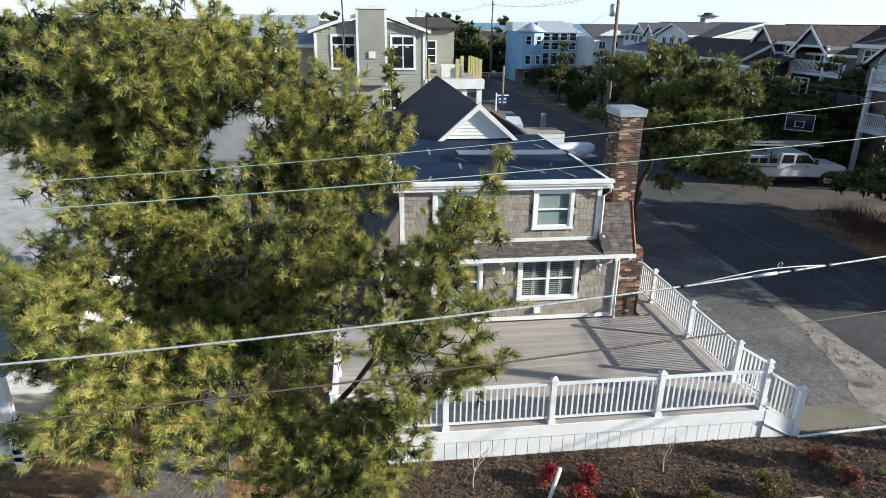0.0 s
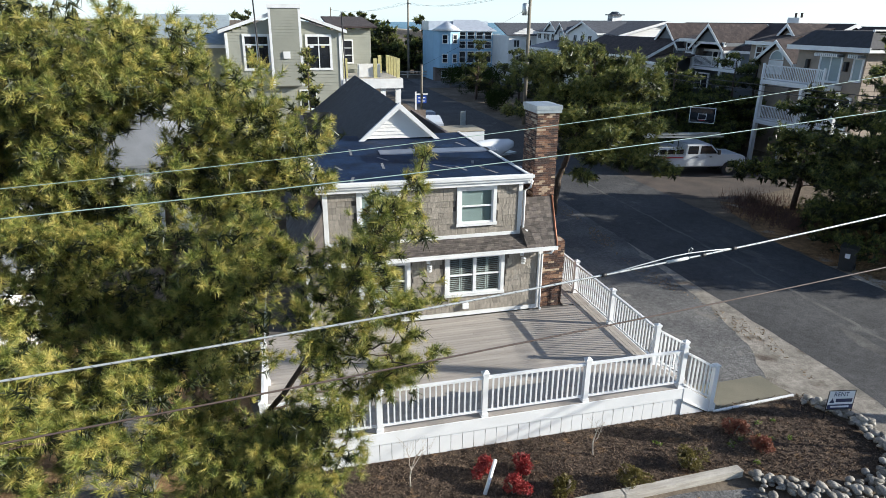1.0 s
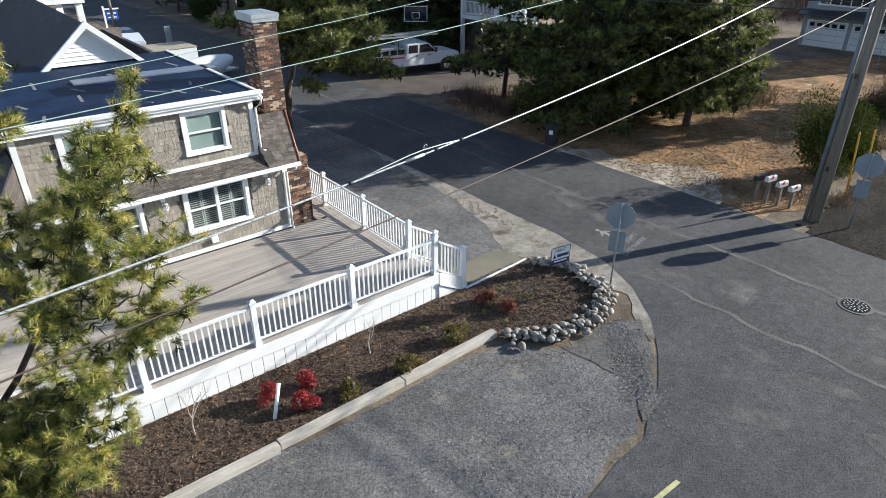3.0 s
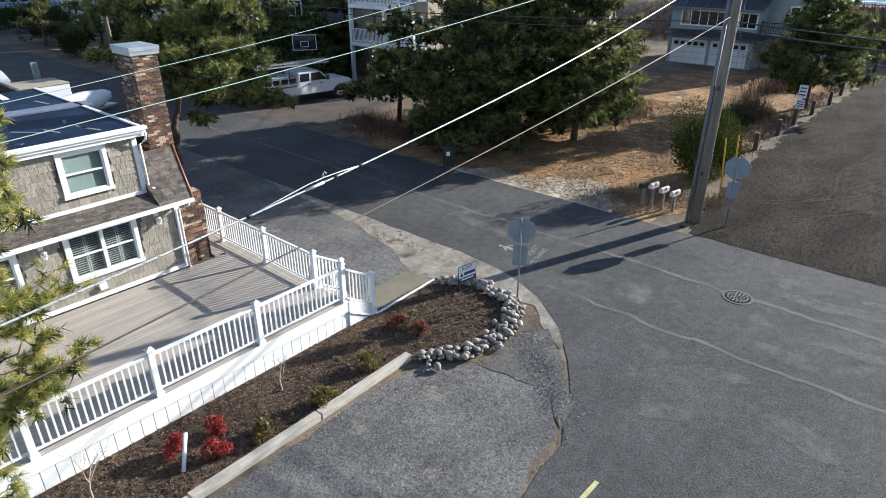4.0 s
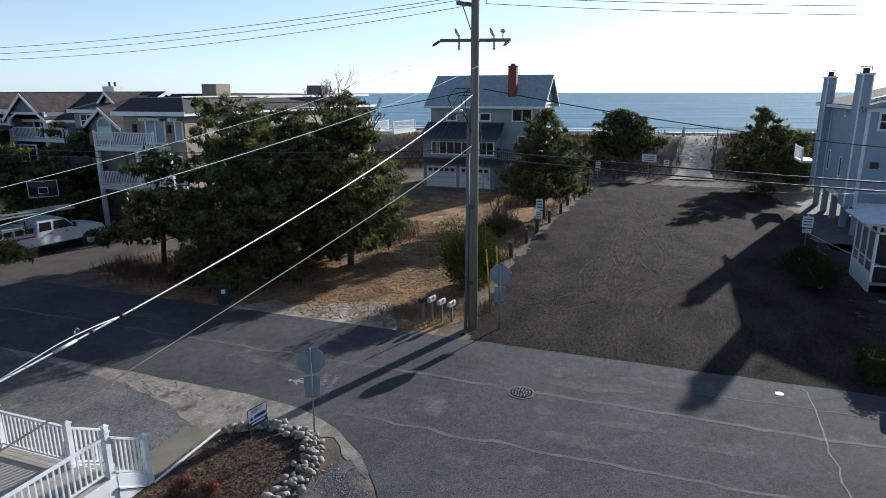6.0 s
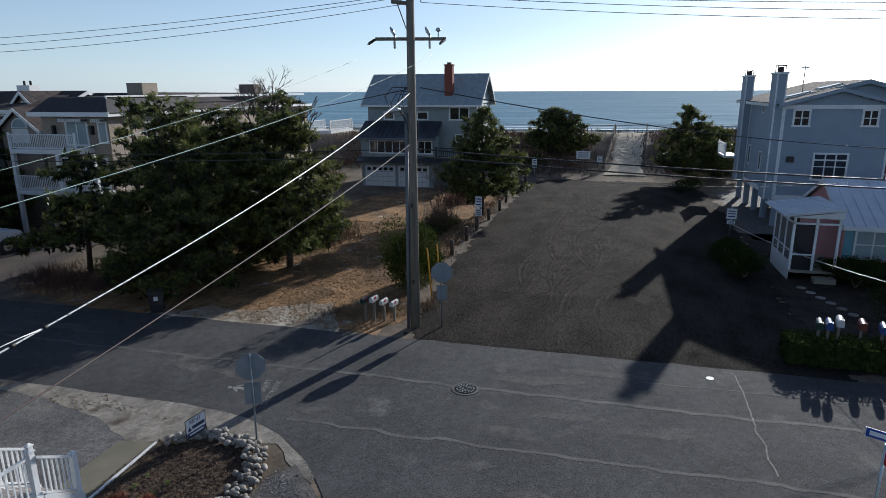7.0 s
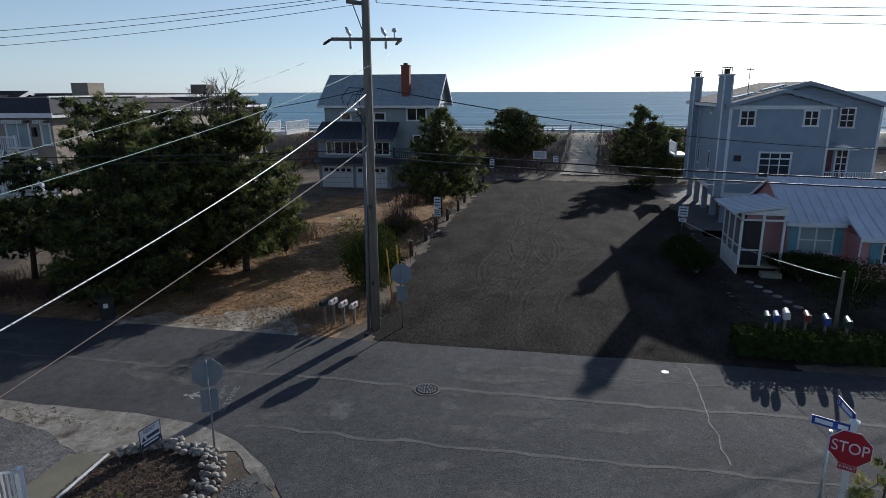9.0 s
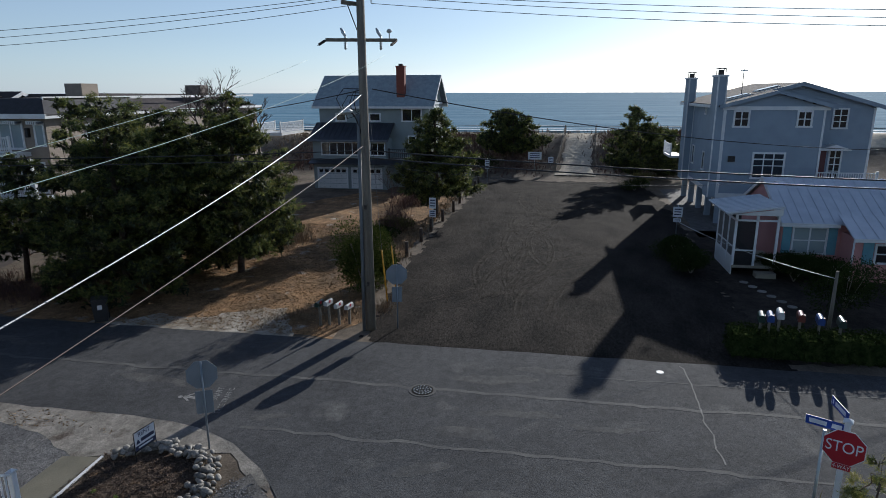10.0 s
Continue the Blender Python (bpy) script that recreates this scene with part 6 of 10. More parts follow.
# generic pines: along the road north, behind the houses and in the distance
GENERIC = [
    # x, y, height, crown radius, distance class
    (27.5, 47.0, 6.2, 2.6, 1), (31.0, 45.5, 5.6, 2.5, 1), (33.5, 49.5, 6.6, 2.6, 1), (28.5, 53.5, 6.8, 2.8, 1), (34.5, 43.5, 4.6, 2.2, 1),
    (26.5, 62.0, 6.6, 2.6, 1), (25.5, 80.5, 7.2, 2.6, 1), (29.0, 74.0, 6.4, 2.8, 1), (24.8, 38.6, 4.6, 2.2, 1), (-9.0, 33.0, 8.6, 3.0, 1), (-20, 36, 9.4, 3.2, 1),
    (29.5, 25.5, 9.2, 2.8, 1), (36.6, 21.8, 8.6, 2.6, 1), (33.4, 24.5, 9.0, 2.8, 1), (27.5, 27.5, 6.5, 2.4, 1),
    (24.6, 44.8, 5.6, 2.4, 1), (27.2, 42.9, 4.8, 2.4, 1), (30.3, 44.4, 7.2, 2.5, 1), (29.4, 42.3, 4.2, 2.3, 1), (32.6, 42.4, 4.4, 2.4, 1), (35.3, 43.8, 7.4, 2.5, 1),
    (38.0, 44.6, 7.0, 2.4, 1), (25.2, 48.6, 5.6, 2.4, 1), (36.2, 46.5, 5.5, 2.4, 1),
]
for k, (x, y, h, r, cl) in enumerate(GENERIC):
    g = random.Random(40 + k)
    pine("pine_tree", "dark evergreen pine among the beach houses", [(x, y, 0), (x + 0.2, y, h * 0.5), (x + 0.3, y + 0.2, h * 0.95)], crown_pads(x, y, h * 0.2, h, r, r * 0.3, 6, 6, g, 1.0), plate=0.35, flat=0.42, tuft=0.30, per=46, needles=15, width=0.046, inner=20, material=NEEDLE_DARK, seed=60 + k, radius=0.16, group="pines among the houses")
for k in range(42):
    g = random.Random(300 + k)
    a, d = g.uniform(-16, 16), g.uniform(125, 175)
    if k >= 34:
        a, d = g.uniform(14, 40), g.uniform(60, 120)
    x, y = -math.sin(radians(a)) * d, math.cos(radians(a)) * d
    h = g.uniform(7.5, 11.0)
    if k < 16:
        x, y, h = 8.5 + 1.3 * k + g.uniform(-1, 1), g.uniform(119, 132), g.uniform(5.5, 9.6)
    elif k < 22:
        x, y, h = g.uniform(12, 34), g.uniform(140, 170), g.uniform(9, 11.5)
    pine("pine_tree", "distant dark pine on the skyline", [(x, y, 0), (x, y, h * 0.9)], crown_pads(x, y, h * 0.2, h, 3.0, 1.1, 5, 5, g, 1.5), tuft=0.7, per=13, needles=7, width=0.2, unit=1.6, material=NEEDLE_DARK, seed=400 + k, radius=0.2, group="pines on the skyline", flat=0.4, inner=4)


def bush(name, label, x, y, rx, ry, h, material, leaf=0.05, count=1600, seed=0, group="", lumps=7, category="shrub", z=0.0):
    """A shrub of many small leaves on lumpy mounds with a few stems."""
    rng = np.random.default_rng(seed)
    b = thing(name, label, category, group, at=(x, y, z))
    bm = bmesh.new()
    for k in range(5):
        a = rng.uniform(0, 6.28)
        add_tube(bm, [(0, 0, 0), (0.3 * rx * math.cos(a), 0.3 * ry * math.sin(a), h * 0.4), (0.6 * rx * math.cos(a), 0.6 * ry * math.sin(a), h * 0.75)], [0.03, 0.02, 0.01], 5)
    part("stem_work", bm, TWIG, b, kind="stuff")
    cen = rng.normal(0, 0.38, (lumps, 3)) * np.array((rx, ry, 0.0)) + np.array((0, 0, 1)) * rng.uniform(0.35, 0.7, (lumps, 1)) * h
    rad = rng.uniform(0.45, 0.7, lumps)
    which = rng.integers(0, lumps, count)
    v = rng.normal(size=(count, 3))
    v /= np.linalg.norm(v, axis=1)[:, None]
    p = cen[which] + v * rad[which][:, None] * np.array((rx, ry, h * 0.55)) * rng.uniform(0.6, 1.05, (count, 1))
    p[:, 2] = np.clip(p[:, 2], 0.03, None)
    me = needle_mesh("leaves", p, v + np.array((0, 0, 0.4)), np.full(count, leaf), 3, leaf * 0.55, material, rng, spread=(0.2, 1.4))
    ob = new("leaves", me)
    ob.parent = b
    return b


def brush(name, label, pts, h, r, count, material, seed, category="brush", width=0.012, group="", lean=0.35):
    """Bare twigs and dry stems, uncountable, over a stretch of ground."""
    rng = np.random.default_rng(seed)
    c = []
    for x, y, sx, sy in pts:
        q = rng.normal(0, 0.5, (count, 2)) * np.array((sx, sy)) + np.array((x, y))
        c.append(q)
    c = np.concatenate(c)
    z = np.array([dune_height(float(a), float(b_)) for a, b_ in c])
    p = np.column_stack([c, z + 0.05])
    me = needle_mesh(name, p, np.tile([0, 0, 1.0], (len(p), 1)) + rng.normal(0, 0.12, (len(p), 3)), rng.uniform(0.5, 1.0, len(p)) * h, 5, width, material, rng, droop=0.1, spread=(0.02, lean * 2))
    return tagged(new(name, me), label, category, group, "stuff")


# ---- neighbouring houses ----
def wall_frame(p0, p1):
    """Local frame of a wall: x along it, -y outwards, z up."""
    return pose(p0[0], p0[1], 0, 0, 0, math.degrees(math.atan2(p1[1] - p0[1], p1[0] - p0[0])))


def span_at(top, z):
    """The stretch of the wall that is higher than z, for a top line of (s, z) points."""
    s0, s1 = None, None
    a, b = top[0][0], top[-1][0]
    for i in range(201):
        s = a + (b - a) * i / 200
        for (u0, h0), (u1, h1) in zip(top, top[1:]):
            if u0 <= s <= u1 + 1e-6:
                h = h0 + (h1 - h0) * (s - u0) / max(1e-6, u1 - u0)
                break
        if h >= z:
            s0 = s if s0 is None else s0
            s1 = s
    return s0, s1


def clap_wall(parent, name, p0, p1, z0, top, material, expo=0.2):
    """A wall with lapped boards; top is a height or a line of (s, z)."""
    m = wall_frame(p0, p1)
    length = math.dist(p0, p1)
    if not hasattr(top, "__len__"):
        top = [(0, top), (length, top)]
    bm = bmesh.new()
    add_prism(bm, [(top[0][0], 0.02, z0), (top[-1][0], 0.02, z0)] + [(s, 0.02, z) for s, z in top[::-1]], (0, 0.12, 0))
    z, zmax, last = z0, max(t[1] for t in top), None
    while z < zmax - 0.04:
        h = min(expo, zmax - z)
        s0, s1 = span_at(top, z + h * 0.6)
        if s0 is not None and s1 - s0 > 0.1:
            v = [bm.verts.new(p) for p in ((s0, -0.025, z), (s1, -0.025, z), (s1, 0.008, z + h), (s0, 0.008, z + h))]
            bm.faces.new(v)
            if last:
                bm.faces.new((last[3], last[2], v[1], v[0]))
            last = v
        z += expo
    bmesh.ops.transform(bm, matrix=m, verts=bm.verts[:])
    bmesh.ops.recalc_face_normals(bm, faces=bm.faces[:])
    part(name, bm, material, parent)
    return m


def far_window(parent, m, s0, s1, z0, z1, cols=1, rows=2, trim=0.1, frame_material=None, pane=None):
    """A trimmed window with bars and a glass pane set in it, on the wall frame m."""
    bm = bmesh.new()
    t = trim
    add_box(bm, s0, s0 + t, -0.07, 0.03, z0, z1, m)
    add_box(bm, s1 - t, s1, -0.07, 0.03, z0, z1, m)
    add_box(bm, s0 + t, s1 - t, -0.07, 0.03, z1 - t, z1, m)
    add_box(bm, s0 - 0.03, s1 + 0.03, -0.09, 0.03, z0 - 0.03, z0 + t * 0.8, m)
    a, b, c, d = s0 + t, s1 - t, z0 + t * 0.8, z1 - t
    w = part("window", bm, frame_material or TRIM, parent)
    for i in range(1, cols):
        x = a + (b - a) * i / cols
        part("mullion", box(x - 0.04, x + 0.04, -0.06, 0.02, c, d, 0, m), frame_material or TRIM, w)
    for j in range(1, rows):
        z = c + (d - c) * j / rows
        part("glazing_bar", box(a, b, -0.055, 0.02, z - 0.03, z + 0.03, 0, m), frame_material or TRIM, w)
    part("pane", box(a, b, -0.032, -0.025, c, d, 0, m), pane or PANE_DARK, w)
    return w


def panel(parent, name, m, s0, s1, d0, d1, z0, z1, material, label="", bevel=0.0):
    return part(name, box(s0, s1, d0, d1, z0, z1, bevel, m), material, parent, label)


def slab(parent, name, pts, thick, material, label=""):
    return part(name, prism(pts, (0, 0, thick)), material, parent, label)


def gable_roof(parent, x0, x1, y0, y1, ze, zr, axis, material, over=0.4, trim=True):
    """Two slopes with thickness and white edges; axis: along which the ridge runs."""
    a, b, c, d = x0 - over, x1 + over, y0 - over, y1 + over
    slope_drop = over * (zr - ze) / (((y1 - y0) if axis == "x" else (x1 - x0)) / 2)
    e = ze - slope_drop
    if axis == "x":
        m = (y0 + y1) / 2
        quads = ([(a, c, e), (b, c, e), (b, m, zr), (a, m, zr)], [(b, d, e), (a, d, e), (a, m, zr), (b, m, zr)])
        ends = [[(x, c, e), (x, m, zr), (x, d, e)] for x in (a, b)]
    else:
        m = (x0 + x1) / 2
        quads = ([(a, d, e), (a, c, e), (m, c, zr), (m, d, zr)], [(b, c, e), (b, d, e), (m, d, zr), (m, c, zr)])
        ends = [[(a, y, e), (m, y, zr), (b, y, e)] for y in (c, d)]
    for q in quads:
        slab(parent, "roof", q, 0.16, material)
        if trim:
            p, r = Vector(q[0]), Vector(q[1])
            dv = (r - p).normalized()
            out = Vector((dv.y, -dv.x, 0)) * 0.03
            bm = bmesh.new()
            add_prism(bm, [p + out - Vector((0, 0, 0.12)), r + out - Vector((0, 0, 0.12)), r + out + Vector((0, 0, 0.1)), p + out + Vector((0, 0, 0.1))], out * 2)
            bmesh.ops.recalc_face_normals(bm, faces=bm.faces[:])
            part("eave_board", bm, TRIM, parent)
    if trim:
        sgn = (-1, 1)
        for k, en in enumerate(ends):
            n = Vector((sgn[k], 0, 0)) if axis == "x" else Vector((0, sgn[k], 0))
            bm = bmesh.new()
            for p, r in ((en[0], en[1]), (en[1], en[2])):
                p, r = Vector(p) + n * 0.02, Vector(r) + n * 0.02
                add_prism(bm, [p + Vector((0, 0, -0.14)), r + Vector((0, 0, -0.14)), r + Vector((0, 0, 0.14)), p + Vector((0, 0, 0.14))], n * 0.05)
            bmesh.ops.recalc_face_normals(bm, faces=bm.faces[:])
            part("rake_board", bm, TRIM, parent)


def balustrade(parent, m, s0, s1, d, z, h=1.0, material=None, step=0.14):
    bm = bmesh.new()
    add_box(bm, s0, s1, d - 0.03, d + 0.03, z + h - 0.07, z + h, m)
    add_box(bm, s0, s1, d - 0.025, d + 0.025, z + 0.08, z + 0.14, m)
    s = s0 + step
    while s < s1:
        add_box(bm, s - 0.02, s + 0.02, d - 0.02, d + 0.02, z + 0.14, z + h - 0.07, m)
        s += step
    for s in (s0, s1):
        add_box(bm, s - 0.06, s + 0.06, d - 0.06, d + 0.06, z, z + h + 0.1, m)
    return part("railing", bm, material or WHITE, parent)


def garage_door(parent, m, s0, s1, z0, z1, material, lights=True):
    bm = bmesh.new()
    n = 4
    for j in range(n):
        a, b = z0 + (z1 - z0) * j / n, z0 + (z1 - z0) * (j + 1) / n
        k = max(2, round((s1 - s0) / 0.6))
        add_box(bm, s0, s1, -0.02, 0.02, a + 0.01, b - 0.01, m)
        for i in range(k):
            p, q = s0 + (s1 - s0) * i / k, s0 + (s1 - s0) * (i + 1) / k
            add_box(bm, p + 0.07, q - 0.07, -0.035, -0.02, a + 0.07, b - 0.07, m)
    g = part("garage_door", bm, material, parent, "panelled white garage door")
    if lights:
        k = max(2, round((s1 - s0) / 0.6))
        for i in range(k):
            p, q = s0 + (s1 - s0) * i / k, s0 + (s1 - s0) * (i + 1) / k
            panel(g, "pane", m, p + 0.1, q - 0.1, -0.045, -0.036, z1 - (z1 - z0) / n + 0.1, z1 - 0.1, PANE_DARK)
    bm = bmesh.new()
    add_box(bm, s0 - 0.12, s0, -0.07, 0.03, z0, z1 + 0.12, m)
    add_box(bm, s1, s1 + 0.12, -0.07, 0.03, z0, z1 + 0.12, m)
    add_box(bm, s0, s1, -0.07, 0.03, z1, z1 + 0.12, m)
    part("door_frame", bm, TRIM, parent)


# west neighbour with a pale roof and white porch
nb = thing("cottage", "white cottage with pale grey shingle roof and screened porch", "house")
mE = clap_wall(nb, "wall_east", (-7.8, 15.3), (-7.8, 33), 0, 3.0, SIDING_WHITE)
clap_wall(nb, "wall_south", (-16.5, 15.3), (-7.8, 15.3), 0, [(0, 3.0), (4.35, 5.1), (8.7, 3.0)], SIDING_WHITE)
clap_wall(nb, "wall_north", (-7.8, 33), (-16.5, 33), 0, [(0, 3.0), (4.35, 5.1), (8.7, 3.0)], SIDING_WHITE)
clap_wall(nb, "wall_west", (-16.5, 33), (-16.5, 15.3), 0, 3.0, SIDING_WHITE)
shingled_plane(nb, "roof", (-7.3, 14.9, 2.85), (-7.3, 33.4, 2.85), (-12.15, 33.4, 5.25), (-12.15, 14.9, 5.25), ROOF_PALE, course=0.15, tab=0.3, seed=21, label="pale grey shingled roof slope")
shingled_plane(nb, "roof", (-17.0, 33.4, 2.85), (-17.0, 14.9, 2.85), (-12.15, 14.9, 5.25), (-12.15, 33.4, 5.25), ROOF_PALE, course=0.3, tab=0.5, seed=22)
part("eave_board", box(-7.31, -7.27, 14.9, 33.4, 2.66, 2.86), TRIM, nb)
for s in (-1, 1):
    part("rake_board", prism([(-12.15, 14.86, 5.28), (-12.15 + s * 4.87, 14.86, 2.85), (-12.15 + s * 4.87, 14.86, 2.62), (-12.15, 14.86, 5.04)], (0, 0.05, 0)), TRIM, nb)
far_window(nb, mE, 5.2, 6.4, 1.0, 2.3)
far_window(nb, mE, 9.5, 10.7, 1.0, 2.3)
# screened porch on its south side
for x in (-15.8, -14.0, -12.2, -10.5, -8.8, -7.9):
    part("porch_post", box(x - 0.09, x + 0.09, 12.6, 12.78, 0, 2.7), WHITE, nb)
bm = bmesh.new()
add_box(bm, -16, -7.7, 12.58, 12.8, 2.5, 2.72)
add_box(bm, -16, -7.7, 12.6, 12.78, 0.5, 0.62)
add_box(bm, -7.85, -7.7, 12.8, 15.2, 2.5, 2.72)
add_box(bm, -7.85, -7.7, 12.8, 15.2, 0.5, 0.62)
part("porch_beam", bm, WHITE, nb)
part("porch_floor", box(-16, -7.7, 12.6, 15.2, 0.3, 0.42), DECK, nb)
slab(nb, "porch_roof", [(-16.3, 12.2, 2.72), (-7.5, 12.2, 2.72), (-7.5, 15.2, 3.1), (-16.3, 15.2, 3.1)], 0.1, ROOF_PALE)
# second pale roof behind it
nc = thing("cottage", "small cottage with pale hipped shingle roof", "house")
for q in ([(-13.5, 30, 3.4), (-3.8, 30, 3.4), (-7.8, 36.5, 6.0), (-9.8, 36.5, 6.0)], [(-3.8, 30, 3.4), (-3.8, 43, 3.4), (-7.8, 36.5, 6.0)], [(-3.8, 43, 3.4), (-13.5, 43, 3.4), (-9.8, 36.5, 6.0), (-7.8, 36.5, 6.0)], [(-13.5, 43, 3.4), (-13.5, 30, 3.4), (-9.8, 36.5, 6.0)]):
    slab(nc, "roof", q, 0.12, ROOF_PALE)
for a, b in (((-13, 30.5), (-4.3, 30.5)), ((-4.3, 30.5), (-4.3, 42.5)), ((-4.3, 42.5), (-13, 42.5)), ((-13, 42.5), (-13, 30.5))):
    clap_wall(nc, "wall", a, b, 0, 3.4, SIDING_WHITE)
# brown-roofed house left of the grey one
nd_ = thing("house", "grey house with brown roof and white-trimmed windows", "house")
mS = clap_wall(nd_, "wall_south", (-13.0, 47), (-6.6, 47), 0, 6.4, SIDING_SAGE)
clap_wall(nd_, "wall_east", (-6.6, 47), (-6.6, 56), 0, 6.4, SIDING_SAGE)
gable_roof(nd_, -13, -6.6, 47, 56, 6.4, 8.2, "x", ROOF_FAR)
far_window(nd_, mS, 1.6, 2.9, 4.0, 5.9)
far_window(nd_, mS, 4.3, 5.6, 4.0, 5.9)

# sage-grey house under construction
hb = thing("house", "sage-grey clapboard house with tall windows and new deck", "house")
YB = 50.0
mB = clap_wall(hb, "wall_south", (-3.3, YB), (5.0, YB), 0, [(0, 8.75), (3.1, 9.75), (5.1, 9.75), (8.3, 8.8)], SIDING_SAGE, 0.2)
clap_wall(hb, "wall_east", (5.0, YB), (5.0, YB + 14), 0, 8.75, SIDING_SAGE)
clap_wall(hb, "wall_west", (-3.3, YB + 14), (-3.3, YB), 0, 8.75, SIDING_SAGE)
panel(hb, "tower", mB, 3.15, 5.35, -0.5, 1.2, 5.0, 10.55, SIDING_SAGE, "tall clapboard chimney chase")
panel(hb, "tower_cap", mB, 3.05, 5.45, -0.6, 1.3, 10.5, 10.78, TRIM)
panel(hb, "corner_board", mB, 3.1, 3.28, -0.53, -0.46, 5.0, 10.5, TRIM)
panel(hb, "corner_board", mB, 5.22, 5.4, -0.53, -0.46, 5.0, 10.5, TRIM)
for k in range(26):
    panel(hb, "clapboard", mB, 3.3, 5.2, -0.53, -0.5, 5.05 + 0.21 * k, 5.05 + 0.21 * k + 0.185, SIDING_SAGE)
for s0 in (1.25, 5.75):
    far_window(hb, mB, s0 - 0.1, s0 + 1.85, 6.15, 8.7, 2, 1, 0.17)
    panel(hb, "transom_bar", mB, s0 + 0.07, s0 + 1.68, -0.075, -0.03, 7.9, 8.0, TRIM)
    for j in range(2):
        panel(hb, "sticker", mB, s0 + 0.22 + 0.85 * j, s0 + 0.5 + 0.85 * j, -0.04, -0.033, 7.75, 7.95, NEW_WOOD if j else SIGN_WHITE)
panel(hb, "vent_box", mB, 4.0, 4.5, -0.62, -0.5, 7.0, 7.5, TRIM, "white square wall vent")
far_window(hb, mB, 5.0, 6.3, 3.2, 4.7, 2, 2)
panel(hb, "corner_board", mB, -0.05, 0.15, -0.06, 0.02, 3.0, 8.75, TRIM)
panel(hb, "corner_board", mB, 8.15, 8.35, -0.06, 0.02, 3.0, 8.8, TRIM)
for a, b in (((-3.75, 8.72), (-0.1, 9.95)), ((2.0, 9.95), (5.45, 8.78))):
    part("rake_board", prism([(a[0], YB - 0.4, a[1]), (b[0], YB - 0.4, b[1]), (b[0], YB - 0.4, b[1] + 0.24), (a[0], YB - 0.4, a[1] + 0.24)], (0, 0.5, 0)), TRIM, hb)
slab(hb, "roof", [(-3.8, YB - 0.3, 8.9), (1.0, YB - 0.3, 10.3), (1.0, YB + 14, 10.3), (-3.8, YB + 14, 8.9)], 0.12, ROOF_FAR)
slab(hb, "roof", [(1.0, YB - 0.3, 10.3), (5.5, YB - 0.3, 8.95), (5.5, YB + 14, 8.95), (1.0, YB + 14, 10.3)], 0.12, ROOF_FAR)
mB2 = clap_wall(hb, "wing_wall", (-9.5, YB + 3), (-3.3, YB + 3), 0, 7.8, SIDING_SAGE)
slab(hb, "wing_roof", [(-9.9, YB + 2.5, 7.8), (-3.3, YB + 2.5, 7.8), (-3.3, YB + 8, 9.9), (-9.9, YB + 8, 9.9)], 0.14, ROOF_SLATE)
panel(hb, "eave_board", mB2, -0.4, 6.2, -0.6, -0.52, 7.62, 7.86, TRIM)
mB3 = clap_wall(hb, "east_wing", (5.0, YB + 5), (8.0, YB + 5), 0, 9.0, SIDING_SAGE)
far_window(hb, mB3, 0.6, 1.5, 6.3, 8.2, 1, 3)
clap_wall(hb, "east_wing_side", (8.0, YB + 5), (8.0, YB + 14), 0, 9.0, SIDING_SAGE)
slab(hb, "wing_roof", [(4.6, YB + 4.5, 9.1), (8.5, YB + 4.5, 9.1), (8.5, YB + 14, 9.9), (4.6, YB + 14, 9.9)], 0.14, ROOF_FAR)
part("deck_floor", box(5.1, 9.6, YB, YB + 5.0, 5.35, 5.5), TIMBER, hb, "raw plank deck under construction")
part("deck_fascia", box(5.05, 9.75, YB - 0.12, YB, 4.7, 5.42), TRIM, hb)
part("deck_fascia", box(9.62, 9.75, YB, YB + 5.1, 4.7, 5.42), TRIM, hb)
for x, y in ((5.3, YB + 0.2), (7.6, YB + 0.2), (9.4, YB + 0.2), (9.4, YB + 1.4), (9.4, YB + 2.6), (9.4, YB + 3.8), (9.4, YB + 4.9), (8.7, YB + 4.9)):
    part("deck_post", box(x - 0.14, x + 0.14, y - 0.14, y + 0.14, 5.5, 6.95), NEW_WOOD, hb, "raw treated lumber post")
part("tarp", box(6.3, 8.1, YB + 0.8, YB + 1.0, 5.5, 6.5), SIDING_WHITE, hb)
for x in (5.4, 6.9, 8.2, 9.4):
    part("porch_column", box(x - 0.2, x + 0.2, YB + 0.1, YB + 0.5, 0, 4.7), TRIM, hb)
for x, h, y in ((-0.95, 11.9, 39.5), (4.1, 10.2, 40.0)):
    solid("antenna_mast", tube([(x + 0.3, y, 0), (x + 0.15, y, h * 0.5), (x, y, h)], [0.05, 0.045, 0.04], 8), BLACK, "tall thin black pole rising above the roof", "mast", "masts behind the cottage")

# pale blue house far up the road
hs = thing("house", "pale blue three-storey house with white windows and metal roof", "house")
xs_, ys_ = 27.0, 108.0
mk = clap_wall(hs, "wall_south", (xs_ + 3.4, ys_), (xs_ + 10, ys_), 2.2, 8.1, SIDING_SKY, 0.3)
for j, z in enumerate((2.9, 5.3, 6.8)):
    for i in range(4):
        far_window(hs, mk, 0.4 + 1.55 * i, 1.75 + 1.55 * i, z, z + (2.0 if j == 0 else 1.25), 1, 2, 0.12)
bm = bmesh.new()
add_tube(bm, [(xs_ + 1.9, ys_ + 0.6, 2.2), (xs_ + 1.9, ys_ + 0.6, 8.2)], 2.4, 8)
t_ = part("turret", bm, SIDING_SKY, hs, "pale blue octagonal turret")
for f in t_.data.polygons:
    f.use_smooth = False
bm = bmesh.new()
